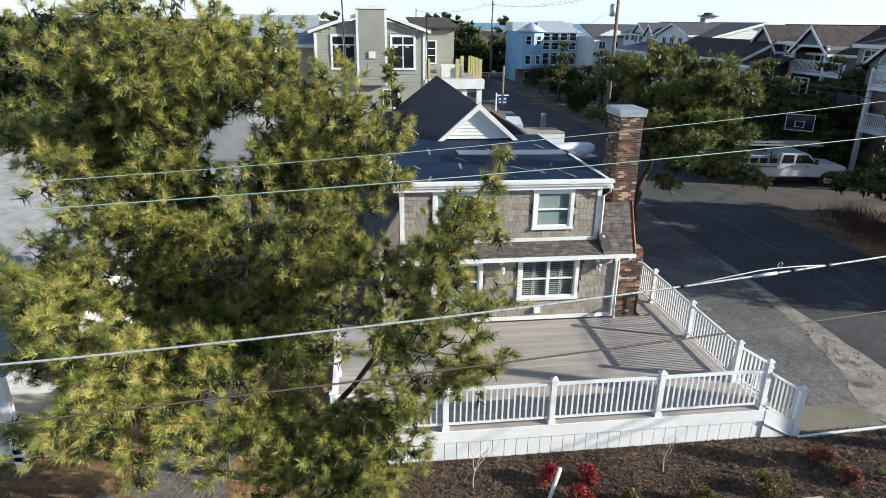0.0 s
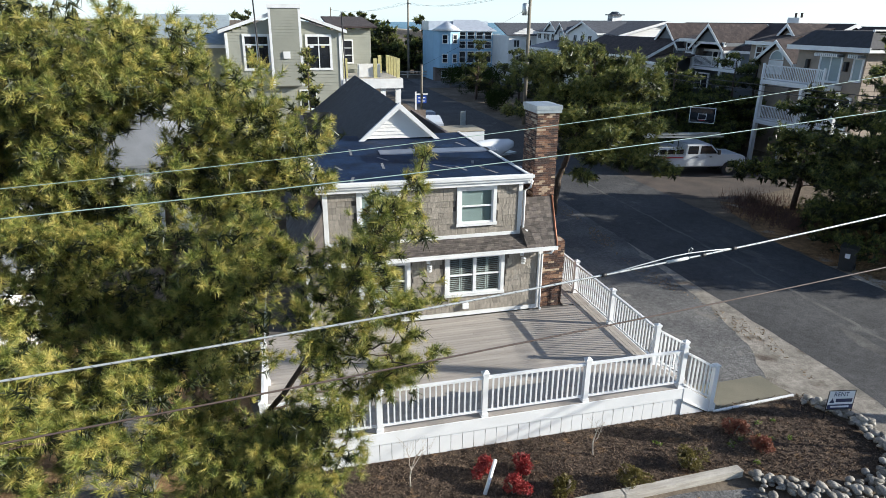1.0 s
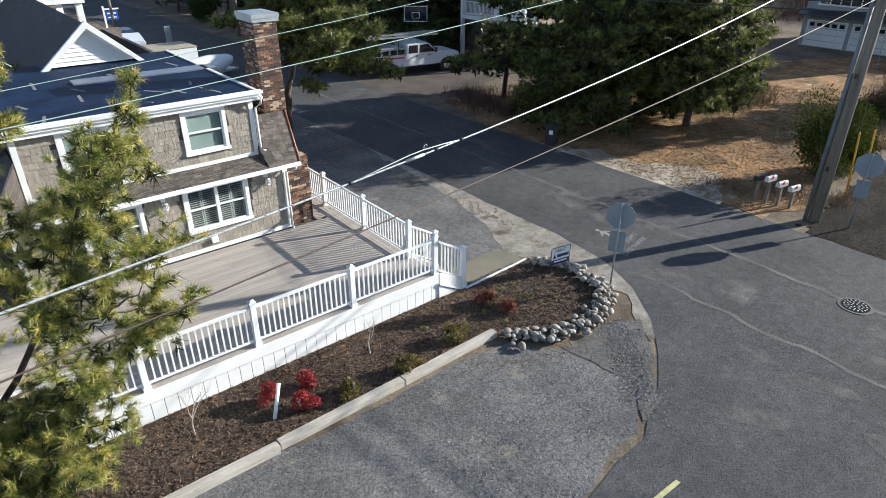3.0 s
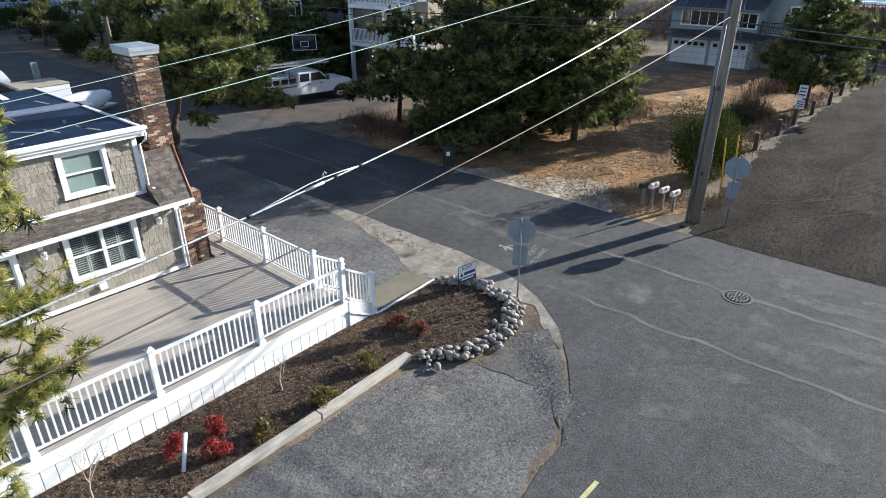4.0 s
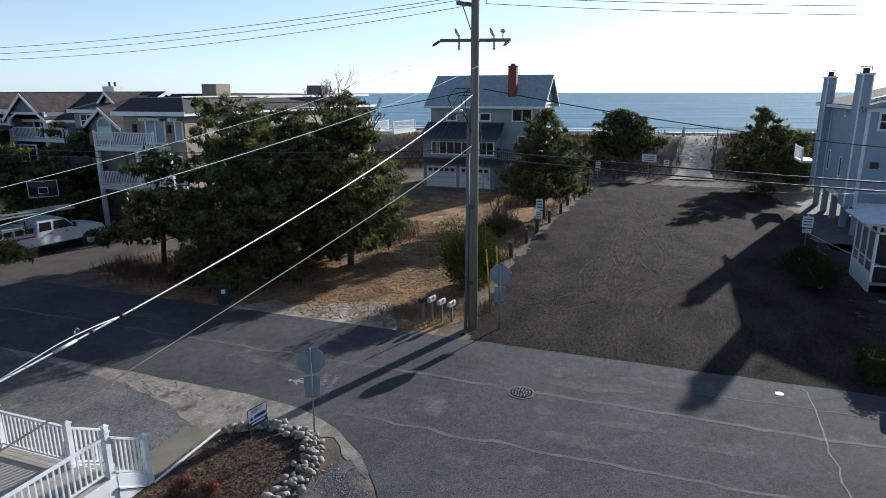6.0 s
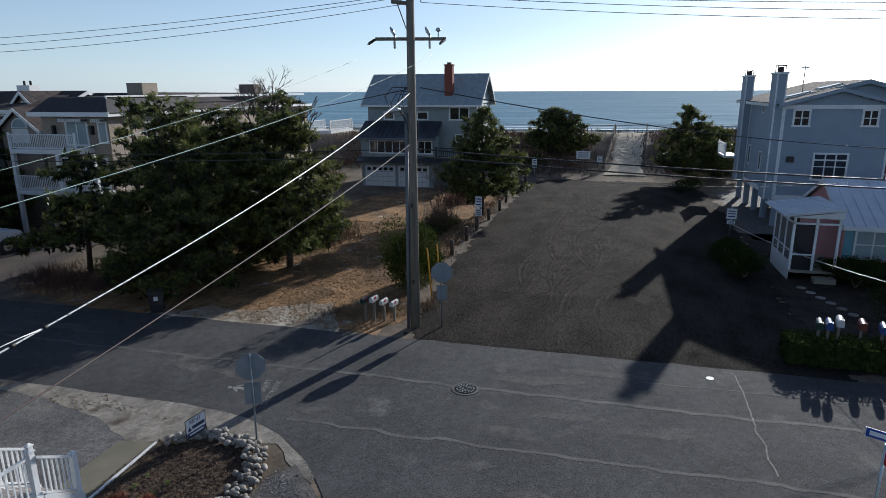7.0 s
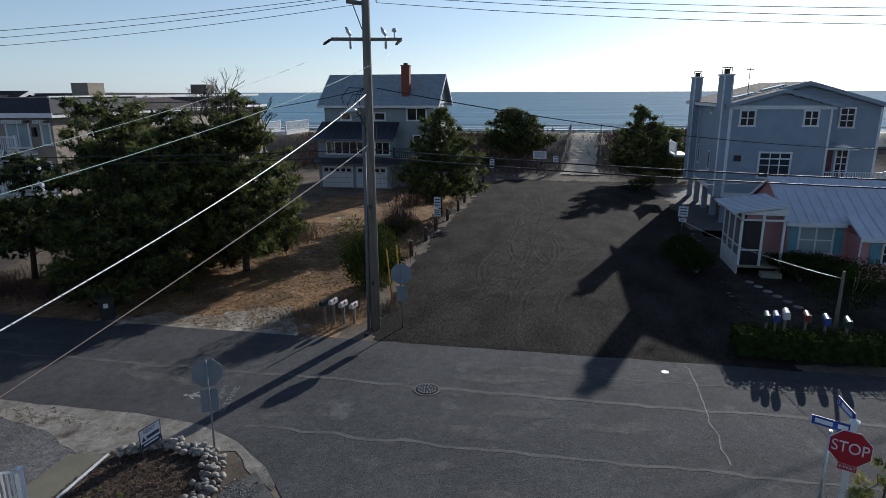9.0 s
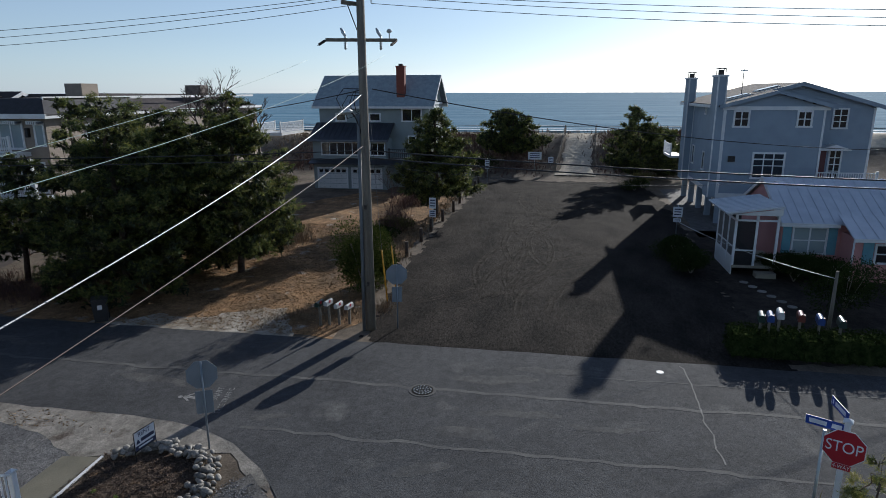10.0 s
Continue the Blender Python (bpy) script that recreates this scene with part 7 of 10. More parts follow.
add_tube(bm, [(xs_ + 1.9, ys_ + 0.6, 8.15), (xs_ + 1.9, ys_ + 0.6, 9.7)], [2.8, 0.1], 8)
part("turret_roof", bm, METAL_ROOF, hs)
for a in (-112, -67, -22):
    m = pose(xs_ + 1.9, ys_ + 0.6, 0, 0, 0, a + 90) @ pose(0, -2.24, 0)
    for z in (3.0, 6.1):
        far_window(hs, m, -0.5, 0.5, z, z + 1.5, 1, 2, 0.12)
part("roof", prism([(xs_ + 2.5, ys_ - 0.4, 8.1), (xs_ + 10.5, ys_ - 0.4, 8.1), (xs_ + 8.5, ys_ + 4, 9.8), (xs_ + 4, ys_ + 4, 9.8)], (0, 0.05, 0.14)), METAL_ROOF, hs)
clap_wall(hs, "wall_west", (xs_ - 0.4, ys_ + 9), (xs_ - 0.4, ys_ + 1), 0, 8.1, SIDING_SKY, 0.3)
part("body", box(xs_ - 0.2, xs_ + 10, ys_ + 1, ys_ + 9, 0, 8.2), SIDING_SKY, hs)
part("roof", box(xs_ - 0.5, xs_ + 10.3, ys_ + 4, ys_ + 9.3, 8.2, 9.7), METAL_ROOF, hs)
part("base", box(xs_ - 0.4, xs_ + 10, ys_ - 0.2, ys_ + 1, 0, 2.2), SIDING_BROWN, hs)
mk2 = wall_frame((xs_ - 0.4, ys_ - 0.2), (xs_ + 10, ys_ - 0.2))
for i in range(3):
    far_window(hs, mk2, 1.2 + 2.6 * i, 2.4 + 2.6 * i, 0.5, 1.8, 1, 1, 0.12)
hs2 = thing("house", "cream three-storey house with dark solar roof", "house")
mk = clap_wall(hs2, "wall_south", (37, 100), (46, 100), 0, [(0, 7.6), (3.2, 8.9), (6.4, 7.6), (9, 7.6)], SIDING_WHITE, 0.3)
clap_wall(hs2, "wall_west", (37, 112), (37, 100), 0, 7.6, SIDING_WHITE, 0.3)
for i in range(4):
    far_window(hs2, mk, 0.8 + 2.1 * i, 1.9 + 2.1 * i, 5.8, 7.0, 2, 1, 0.1)
    far_window(hs2, mk, 0.8 + 2.1 * i, 1.9 + 2.1 * i, 3.0, 4.5, 2, 1, 0.1)
slab(hs2, "roof", [(36.5, 99.6, 7.6), (46.6, 99.6, 7.6), (46.6, 106, 9.4), (36.5, 106, 9.4)], 0.15, ROOF_STEEL)
balustrade(hs2, mk, 3, 9, -1.6, 5.0, 1.0, None, 0.25)
panel(hs2, "balcony", mk, 3, 9, -1.7, 0, 4.8, 5.0, TRIM)

# row of houses on the sea side of the road
def house_body(label, x0, x1, ya, yb, eave, ridge, wall, roof, group="beach houses along the road"):
    """Four lapped walls under a roof whose ridge runs north and south."""
    h = thing("house", label, "house", group)
    m = clap_wall(h, "wall_west", (x0, yb), (x0, ya), 0, eave, wall, 0.22)
    deep = x1 - x0
    clap_wall(h, "wall_south", (x0, ya), (x1, ya), 0, [(0, eave), (deep / 2, ridge - 0.1), (deep, eave)], wall, 0.22)
    clap_wall(h, "wall_north", (x1, yb), (x0, yb), 0, [(0, eave), (deep / 2, ridge - 0.1), (deep, eave)], wall, 0.22)
    gable_roof(h, x0, x1, ya, yb, eave, ridge, "y", roof)
    return h, m


def front_gable(h, xb, x_back, y, hw, z0, eave, peak, wall, roof, over=0.3):
    """A gable that faces west, with its cheeks and roof; returns the wall's frame."""
    m = clap_wall(h, "gable_wall", (xb, y + hw), (xb, y - hw), z0, [(0, eave), (hw, peak - 0.12), (2 * hw, eave)], wall, 0.2)
    clap_wall(h, "gable_cheek", (xb, y - hw), (x_back, y - hw), z0, eave, wall, 0.2)
    clap_wall(h, "gable_cheek", (x_back, y + hw), (xb, y + hw), z0, eave, wall, 0.2)
    gable_roof(h, xb, x_back, y - hw, y + hw, eave, peak, "x", roof, over)
    return m


def shed_dormer(h, xb, x_back, ya, yb, z0, eave, top, wall, roof):
    m = clap_wall(h, "dormer_wall", (xb, yb), (xb, ya), z0, eave, wall, 0.2)
    for y in (ya, yb):
        part("dormer_cheek", prism([(xb, y - 0.04, z0), (x_back, y - 0.04, top), (xb, y - 0.04, eave)], (0, 0.08, 0)), wall, h)
    slab(h, "dormer_roof", [(xb - 0.4, ya - 0.3, eave), (x_back, ya - 0.3, top), (x_back, yb + 0.3, top), (xb - 0.4, yb + 0.3, eave)], 0.12, roof)
    part("dormer_fascia", box(xb - 0.46, xb - 0.38, ya - 0.3, yb + 0.3, eave - 0.14, eave + 0.14), TRIM, h)
    return m


# long white house with dormers, navy porch roof and a cupola
h1, m1 = house_body("white gabled beach house with dark dormers and navy porch roof", 41, 53, 72, 98, 8.3, 9.85, SIDING_WHITE, ROOF_STEEL)
g1 = front_gable(h1, 40, 46, 80, 4.2, 0, 8.45, 9.75, SIDING_WHITE, ROOF_STEEL)
for q in (1.5, 3.6, 5.8):
    far_window(h1, g1, q, q + 1.2, 7.2, 8.2, 2, 1, 0.12)
    far_window(h1, g1, q, q + 1.2, 4.4, 6.0, 1, 2, 0.12)
g2 = front_gable(h1, 40.2, 46, 87.2, 1.5, 0, 8.3, 9.5, SIDING_WHITE, ROOF_STEEL)
far_window(h1, g2, 0.9, 2.1, 7.0, 8.6, 2, 2, 0.12)
g3 = front_gable(h1, 41.0, 46, 92.5, 2.4, 0, 8.3, 9.7, SIDING_WHITE, ROOF_STEEL)
for q in (0.8, 2.6):
    far_window(h1, g3, q, q + 1.3, 7.0, 8.2, 2, 1, 0.12)
for q in (0.6, 2.9, 16.0, 23.4):
    far_window(h1, m1, q, q + 1.3, 7.2, 8.2, 2, 1, 0.12)
slab(h1, "porch_roof", [(35.5, 76.5, 6.3), (35.5, 88.0, 6.3), (40, 88.0, 7.2), (40, 76.5, 7.2)], 0.15, mat("navy_metal_roof", (0.02, 0.03, 0.075), (0.016, 0.024, 0.06), 0.45, 2, 0.1), "navy blue metal porch roof")
part("porch_fascia", box(35.42, 35.5, 76.5, 88.0, 6.1, 6.42), TRIM, h1)
for y in (76.8, 80.5, 84.2, 87.8):
    part("porch_post", box(35.5, 35.75, y - 0.12, y + 0.12, 0, 6.3), TRIM, h1)
cup = thing("cupola", "white louvred cupola with dark cap on the ridge", "cupola")
part("body", box(46.2, 47.6, 83.7, 85.1, 9.4, 10.7), TRIM, cup)
for k in range(5):
    part("slat", box(46.15, 46.2, 83.9, 84.9, 9.8 + 0.16 * k, 9.9 + 0.16 * k), SIDING_SLATE, cup)
part("cap", prism([(45.9, 83.4, 10.7), (47.9, 83.4, 10.7), (47.9, 85.4, 10.7), (45.9, 85.4, 10.7)], (0, 0, 0.14)), METAL_DARK, cup)
part("cap_top", tube([(46.9, 84.4, 10.84), (46.9, 84.4, 11.2)], [0.95, 0.5], 4), METAL_DARK, cup)

# brown-roofed house with a grey gable and a porch gable
h2, m2 = house_body("grey shingled beach house with brown roof and gabled porches", 40, 50, 43, 64.5, 7.6, 9.7, SIDING_SLATE, ROOF_FAR)
gA = front_gable(h2, 38.4, 44, 58.2, 2.15, 0, 7.65, 9.62, SIDING_SLATE, ROOF_FAR)
for q in (0.65, 2.65):
    far_window(h2, gA, q, q + 0.95, 6.95, 8.15, 1, 3, 0.12, pane=SIDING_WHITE)
mS2 = shed_dormer(h2, 38.9, 44, 53.7, 56.0, 6.6, 8.25, 9.4, SIDING_BROWN, ROOF_FAR)
far_window(h2, mS2, 0.5, 1.9, 7.1, 8.1, 2, 2, 0.13)
gB = front_gable(h2, 38.4, 44, 51.55, 2.2, 8.15, 7.7, 9.62, SIDING_SLATE, ROOF_FAR)
part("porch_beam", box(38.35, 38.5, 49.35, 53.75, 8.0, 8.2), TRIM, h2)
for y0, y1 in ((53.7, 52.7), (49.4, 50.4)):
    part("brace", prism([(38.36, y0, 7.4), (38.36, y0, 7.65), (38.36, y1, 8.2), (38.36, y1, 8.0)], (0.12, 0, 0)), TRIM, h2)
for y in (53.65, 49.45):
    part("porch_post", box(38.3, 38.55, y - 0.13, y + 0.13, 0, 8.0), TRIM, h2)
mBp = wall_frame((38.4, 53.75), (38.4, 49.35))
panel(h2, "balcony", mBp, 0, 4.4, -0.05, 1.6, 5.75, 6.0, TRIM)
balustrade(h2, mBp, 0.15, 4.25, 0.05, 6.0, 0.95, None, 0.16)
far_window(h2, m2, 11.6, 12.5, 6.0, 7.5, 1, 1, 0.12)
far_window(h2, m2, 13.0, 14.0, 6.1, 7.4, 2, 1, 0.12)
far_window(h2, mBp, 0.9, 2.9, 4.0, 5.5, 2, 1, 0.12)
mS3 = shed_dormer(h2, 38.9, 44, 43.8, 46.6, 6.6, 8.3, 9.4, SIDING_TAN, ROOF_FAR)
far_window(h2, mS3, 0.6, 2.1, 7.0, 8.1, 2, 2, 0.13)
mbal = wall_frame((38.2, 49.2), (38.2, 46.8))
panel(h2, "balcony", mbal, 0, 2.4, 0, 1.7, 5.75, 6.0, TRIM)
balustrade(h2, mbal, 0.1, 2.3, 0.05, 6.0, 0.95, None, 0.16)
part("roof_box", box(46.5, 47.6, 50.2, 51.6, 9.3, 10.35), TRIM, h2, "white boxed roof vent")
for y in (50.5, 51.2):
    part("vent_pipe", tube([(47, y, 10.35), (47, y, 10.75)], 0.1, 8), IRON, h2)

# taupe house with an arched window
h3, m3 = house_body("taupe shingled house with arched gable window", 41.5, 50, 39.0, 42.8, 7.2, 9.5, SIDING_BROWN, ROOF_FAR)
gC = front_gable(h3, 38.0, 43, 42.5, 1.75, 0, 7.15, 8.5, SIDING_TAN, ROOF_FAR, 0.35)
far_window(h3, gC, 1.0, 2.5, 6.1, 7.1, 2, 1, 0.14, pane=SIDING_WHITE)
arch = part("arch_window", prism([(37.93, 42.5 + 0.75 * math.cos(math.pi * k / 12), 7.15 + 0.75 * math.sin(math.pi * k / 12)) for k in range(13)], (0.06, 0, 0)), TRIM, h3, "white arched window frame")
part("pane", prism([(37.91, 42.5 + 0.6 * math.cos(math.pi * k / 12), 7.2 + 0.6 * math.sin(math.pi * k / 12)) for k in range(13)], (0.02, 0, 0)), BLIND, arch)
gD = front_gable(h3, 41.2, 46, 45.2, 1.9, 7.0, 7.9, 9.7, SIDING_TAN, ROOF_FAR, 0.35)
rw = part("round_window", tube([(41.13, 45.2, 8.6), (41.2, 45.2, 8.6)], 0.5, 16), TRIM, h3)
part("pane", tube([(41.1, 45.2, 8.6), (41.13, 45.2, 8.6)], 0.38, 16), BLIND, rw)

# low brown shingled house in front
h4, m4 = house_body("low brown shingled house with long roof", 35.5, 41.5, 56.8, 71.0, 6.7, 8.2, SIDING_BROWN, ROOF_FAR)
for q in (1.2, 5.6, 9.6, 12.0):
    far_window(h4, m4, q, q + 1.35, 5.0, 6.3, 2, 2, 0.14)
slab(h4, "wing_roof", [(34.8, 52.8, 6.2), (38.0, 52.8, 6.9), (38.0, 56.9, 6.9), (34.8, 56.9, 6.2)], 0.14, ROOF_FAR)
part("wing_fascia", box(34.72, 34.8, 52.8, 56.9, 6.04, 6.3), TRIM, h4)
m4w = clap_wall(h4, "wing_wall", (35.4, 56.8), (35.4, 53.0), 0, 6.1, SIDING_WHITE, 0.22)
for q in (0.3, 1.5, 2.7):
    far_window(h4, m4w, q, q + 1.0, 4.2, 5.8, 1, 1, 0.14)

# three-storey house with balconies
hc = thing("house", "tan three-storey house with white balconies and garage below", "house")
mC = clap_wall(hc, "wall_west", (36.2, 38.5), (36.2, 32.9), 2.9, 8.3, SIDING_TAN, 0.16)
clap_wall(hc, "garage_wall", (36.0, 38.5), (36.0, 32.9), 0, 3.1, SIDING_WHITE, 0.3)
mCs = clap_wall(hc, "wall_south", (36.2, 32.9), (66, 32.9), 0, 8.3, SIDING_TAN, 0.16)
clap_wall(hc, "wall_north", (66, 38.5), (36.2, 38.5), 0, 8.3, SIDING_TAN, 0.16)
clap_wall(hc, "wall_east", (66, 32.9), (66, 38.5), 0, 8.3, SIDING_TAN, 0.16)
for q, mtl in (([(35.7, 39.0, 8.3), (35.7, 32.4, 8.3), (36.8, 33.4, 9.3), (36.8, 38.1, 9.3)], ROOF_DARK), ([(35.7, 32.4, 8.3), (45.5, 32.4, 8.3), (45.5, 33.4, 9.3), (36.8, 33.4, 9.3)], ROOF_DARK), ([(45.5, 32.4, 8.3), (66.5, 32.4, 8.0), (66.5, 36.5, 9.45), (45.5, 36.5, 9.6)], ROOF_FAR), ([(66.5, 39.0, 8.0), (35.7, 39.0, 8.3), (36.8, 38.1, 9.3), (66.5, 36.5, 9.45)], ROOF_DARK)):
    slab(hc, "roof", q, 0.1, mtl)
part("roof_top", box(36.8, 45.5, 33.3, 38.1, 9.3, 9.40), ROOF_DARK, hc)
part("eave_board", box(35.62, 35.7, 32.3, 39.1, 8.12, 8.42), TRIM, hc)
part("eave_board", box(35.7, 66.5, 32.5, 32.4, 8.12, 8.36), TRIM, hc)
part("parapet", box(36.75, 66.4, 33.3, 33.42, 9.3, 9.5), TRIM, hc)
part("roof_box", box(41.5, 43.2, 34.2, 35.6, 9.3, 10.4), SIDING_TAN, hc, "tan boxed chimney with metal cap")
part("roof_box", box(56.0, 57.4, 33.4, 35.0, 9.0, 10.4), SIDING_BROWN, hc, "brown boxed chimney")
for z, s0, s1 in ((3.1, -1.3, 5.6), (5.95, -1.3, 4.2)):
    panel(hc, "balcony", mC, s0, s1, -1.7, 0, z - 0.28, z, TRIM, "white balcony floor")
    balustrade(hc, mC, s0, s1, -1.6, z, 1.05, None, 0.15)
for s in (-1.2, 2.6, 5.5):
    panel(hc, "column", mC, s - 0.13, s + 0.13, -1.68, -1.42, 0.0 if s != 2.6 else 3.1, 5.7, TRIM)
far_window(hc, mC, 2.0, 3.9, 6.1, 7.9, 2, 1, 0.14, pane=BLIND)
far_window(hc, mC, 4.7, 5.5, 6.3, 7.8, 1, 1, 0.12, pane=BLIND)
far_window(hc, mC, 1.2, 2.4, 3.2, 5.3, 1, 1, 0.12)
far_window(hc, mC, 3.2, 5.2, 3.2, 5.3, 2, 1, 0.12)
for s, w in ((1.9, 2.0), (4.6, 0.9)):
    aw = bmesh.new()
    for k in range(int(w / 0.16)):
        add_box(aw, s + 0.16 * k, s + 0.16 * k + 0.09, -0.5, 0.0, 7.75, 7.98, mC)
    part("awning", aw, SIDING_WHITE, hc, "striped white awning")
    panel(hc, "awning_valance", mC, s, s + w, -0.46, -0.03, 7.8, 7.93, SIDING_SLATE)
for s in (1.1, 4.3):
    panel(hc, "sconce", mC, s - 0.1, s + 0.1, -0.25, -0.02, 6.9, 7.5, BLACK, "black carriage lantern")
mCg = wall_frame((36.0, 39.4), (36.0, 32.9))
bm = bmesh.new()
for s0 in (1.1, 3.0):
    add_box(bm, s0, s0 + 1.7, -0.06, 0.02, 0.0, 1.75, mCg)
part("garage_panel", bm, mat("tan_door_panel", (0.42, 0.31, 0.23), (0.37, 0.27, 0.2), 0.7, 2, 0.05), hc)
panel(hc, "garage_arch", mCg, 1.0, 4.8, -0.05, 0.02, 1.75, 2.45, PANE_DARK)
bm = bmesh.new()
for s in (0.9, 2.85, 4.75):
    add_box(bm, s, s + 0.16, -0.1, 0.02, 0, 2.5, mCg)
for k in range(7):
    add_box(bm, 1.1 + 0.55 * k, 1.15 + 0.55 * k, -0.08, 0.02, 1.75, 2.45, mCg)
add_box(bm, 0.9, 4.9, -0.1, 0.02, 2.42, 2.6, mCg), add_box(bm, 1.06, 4.75, -0.08, 0.02, 2.05, 2.11, mCg)
part("garage_frame", bm, TRIM, hc)
for i, s in enumerate((3.5, 12.5, 14.5, 20.0)):
    far_window(hc, mCs, s, s + 1.2, 6.0, 7.6, 1, 2, 0.12)
panel(hc, "balcony", mCs, 22, 29, -2.6, 0, 5.3, 5.6, TRIM)
balustrade(hc, mCs, 22, 29, -2.5, 5.6, 1.05, None, 0.2)
panel(hc, "balcony", mCs, 26, 32, -4.6, -2.6, 5.3, 5.6, TRIM)
balustrade(hc, mCs, 26, 32, -4.5, 5.6, 1.05, None, 0.2)

# grey-green house by the sea
hd = thing("house", "grey-green ocean house with slate roof and garage doors", "house", at=(0.3, -0.33, 0))
mD = clap_wall(hd, "wall_west", (63.2, 24.85), (63.2, 13.1), 0, 8.55, SIDING_TEAL, 0.17)
mDs = clap_wall(hd, "wall_south", (63.2, 13.1), (70.5, 13.1), 0, [(0, 8.55), (3.65, 11.15), (7.3, 8.55)], SIDING_TEAL, 0.17)
clap_wall(hd, "wall_north", (70.5, 24.85), (63.2, 24.85), 0, [(0, 8.55), (3.65, 11.15), (7.3, 8.55)], SIDING_TEAL, 0.17)
clap_wall(hd, "wall_east", (70.5, 13.1), (70.5, 24.85), 0, 8.55, SIDING_TEAL, 0.17)
gable_roof(hd, 63.2, 70.5, 13.1, 24.85, 8.6, 11.3, "y", ROOF_SLATE, 0.55)
for k in range(8):
    z = 8.75 + 0.3 * k
    w = 3.5 * (11.05 - z) / 2.5
    part("gable_board", box(66.85 - w, 66.85 + w, 13.02, 13.06, z, z + 0.27), SIDING_TEAL, hd)
part("gable_trim", box(63.0, 70.7, 12.98, 13.06, 8.42, 8.62), TRIM, hd)
part("chimney", box(63.75, 64.5, 15.78, 16.62, 8.9, 12.2, 0.02), BRICK_RED, hd, "red brick chimney")
part("chimney_cap", box(63.7, 64.55, 15.73, 16.67, 12.2, 12.3), BRICK_RED, hd)
part("flue", box(63.95, 64.3, 16.0, 16.4, 12.3, 12.5), IRON, hd)
for s0, s1, z0, z1, cc in ((1.75, 2.95, 6.76, 7.62, 1), (5.4, 6.65, 6.76, 7.62, 1), (8.85, 11.0, 6.75, 8.08, 2)):
    far_window(hd, mD, s0, s1, z0, z1, cc, 1, 0.13)
for q in (0.5, 2.1, 3.9, 5.5):
    far_window(hd, mDs, q, q + 1.25, 6.6, 8.2, 1, 2, 0.14)
far_window(hd, mD, 9.5, 10.4, 4.5, 5.35, 1, 1, 0.12)
for q in (0.0, 7.16):
    panel(hd, "corner_board", mDs, q, q + 0.14, -0.06, 0.02, 3.2, 8.5, TRIM)
mDp = clap_wall(hd, "porch_wall", (61.0, 24.9), (61.0, 17.1), 0, 5.1, SIDING_TEAL, 0.17)
clap_wall(hd, "porch_side", (61.0, 17.1), (63.2, 17.1), 0, 5.1, SIDING_TEAL, 0.17)
slab(hd, "shed_roof", [(60.4, 25.2, 4.93), (60.4, 16.75, 4.93), (63.2, 16.75, 6.5), (63.2, 25.2, 6.5)], 0.12, METAL_DARK, "dark standing-seam shed roof")
part("eave_board", box(60.33, 60.4, 16.75, 25.2, 4.86, 5.06), SIDING_SLATE, hd)
seam_me = mesh_of("seam", prism([(60.4, 0, 5.05), (60.4, 0.05, 5.05), (63.2, 0.05, 6.62), (63.2, 0, 6.62)], (0, 0, 0.06)), METAL_DARK)
for k in range(17):
    piece("seam", seam_me, hd, pose(0, 16.8 + 0.52 * k, 0))
slab(hd, "awning", [(60.0, 25.1, 2.6), (60.0, 15.4, 2.6), (61.0, 15.4, 3.0), (61.0, 25.1, 3.0)], 0.1, METAL_DARK)
far_window(hd, mDp, 0.9, 5.15, 3.45, 4.8, 5, 1, 0.12)
far_window(hd, mDp, 6.1, 7.7, 3.45, 4.8, 2, 1, 0.12)
garage_door(hd, mDp, 0.5, 3.55, 0.05, 2.1, SIDING_WHITE)
garage_door(hd, mDp, 4.15, 7.2, 0.05, 2.1, SIDING_WHITE)
panel(hd, "porch_deck", mD, 8.0, 12.2, -2.2, 0, 2.9, 3.1, TIMBER)
balustrade(hd, mD, 8.0, 12.2, -2.1, 3.1, 1.0, BLACK, 0.2)

# blue-grey house beside the lot
he = thing("house", "tall blue-grey clapboard house with twin chimney chases on piles", "house")
XE, YE, FLOOR_E, EAVE_E = 48.65, -11.9, 2.35, 8.55
mE1 = clap_wall(he, "wall_west", (XE, YE), (XE, -18.6), FLOOR_E, EAVE_E, SIDING_BLUE, 0.19)
mE2 = clap_wall(he, "wall_west", (XE + 2.2, -18.6), (XE + 2.2, -22.75), FLOOR_E, [(0, 9.9), (4.15, 8.55)], SIDING_BLUE, 0.19)
mE3 = clap_wall(he, "wall_north", (XE + 14.0, YE), (XE, YE), FLOOR_E, EAVE_E, SIDING_BLUE, 0.19)
clap_wall(he, "wall_return", (XE, -18.6), (XE + 2.2, -18.6), FLOOR_E, EAVE_E, SIDING_BLUE, 0.19)
clap_wall(he, "wall_south", (XE + 2.2, -22.75), (XE + 14.0, -22.75), FLOOR_E, EAVE_E, SIDING_BLUE, 0.19)
part("rear_wall", box(XE + 13.9, XE + 14.0, -22.75, YE, FLOOR_E, EAVE_E), SIDING_BLUE, he)
part("underfloor", box(XE + 0.05, XE + 13.95, -18.5, YE - 0.05, FLOOR_E - 0.2, FLOOR_E), TRIM, he)
part("skirt_beam", box(XE - 0.06, XE + 14.0, YE - 0.02, YE + 0.06, FLOOR_E - 0.32, FLOOR_E + 0.02), TRIM, he, "white beam under the siding")
part("skirt_beam", box(XE - 0.06, XE + 0.02, -18.6, YE - 0.02, FLOOR_E - 0.32, FLOOR_E + 0.02), TRIM, he)
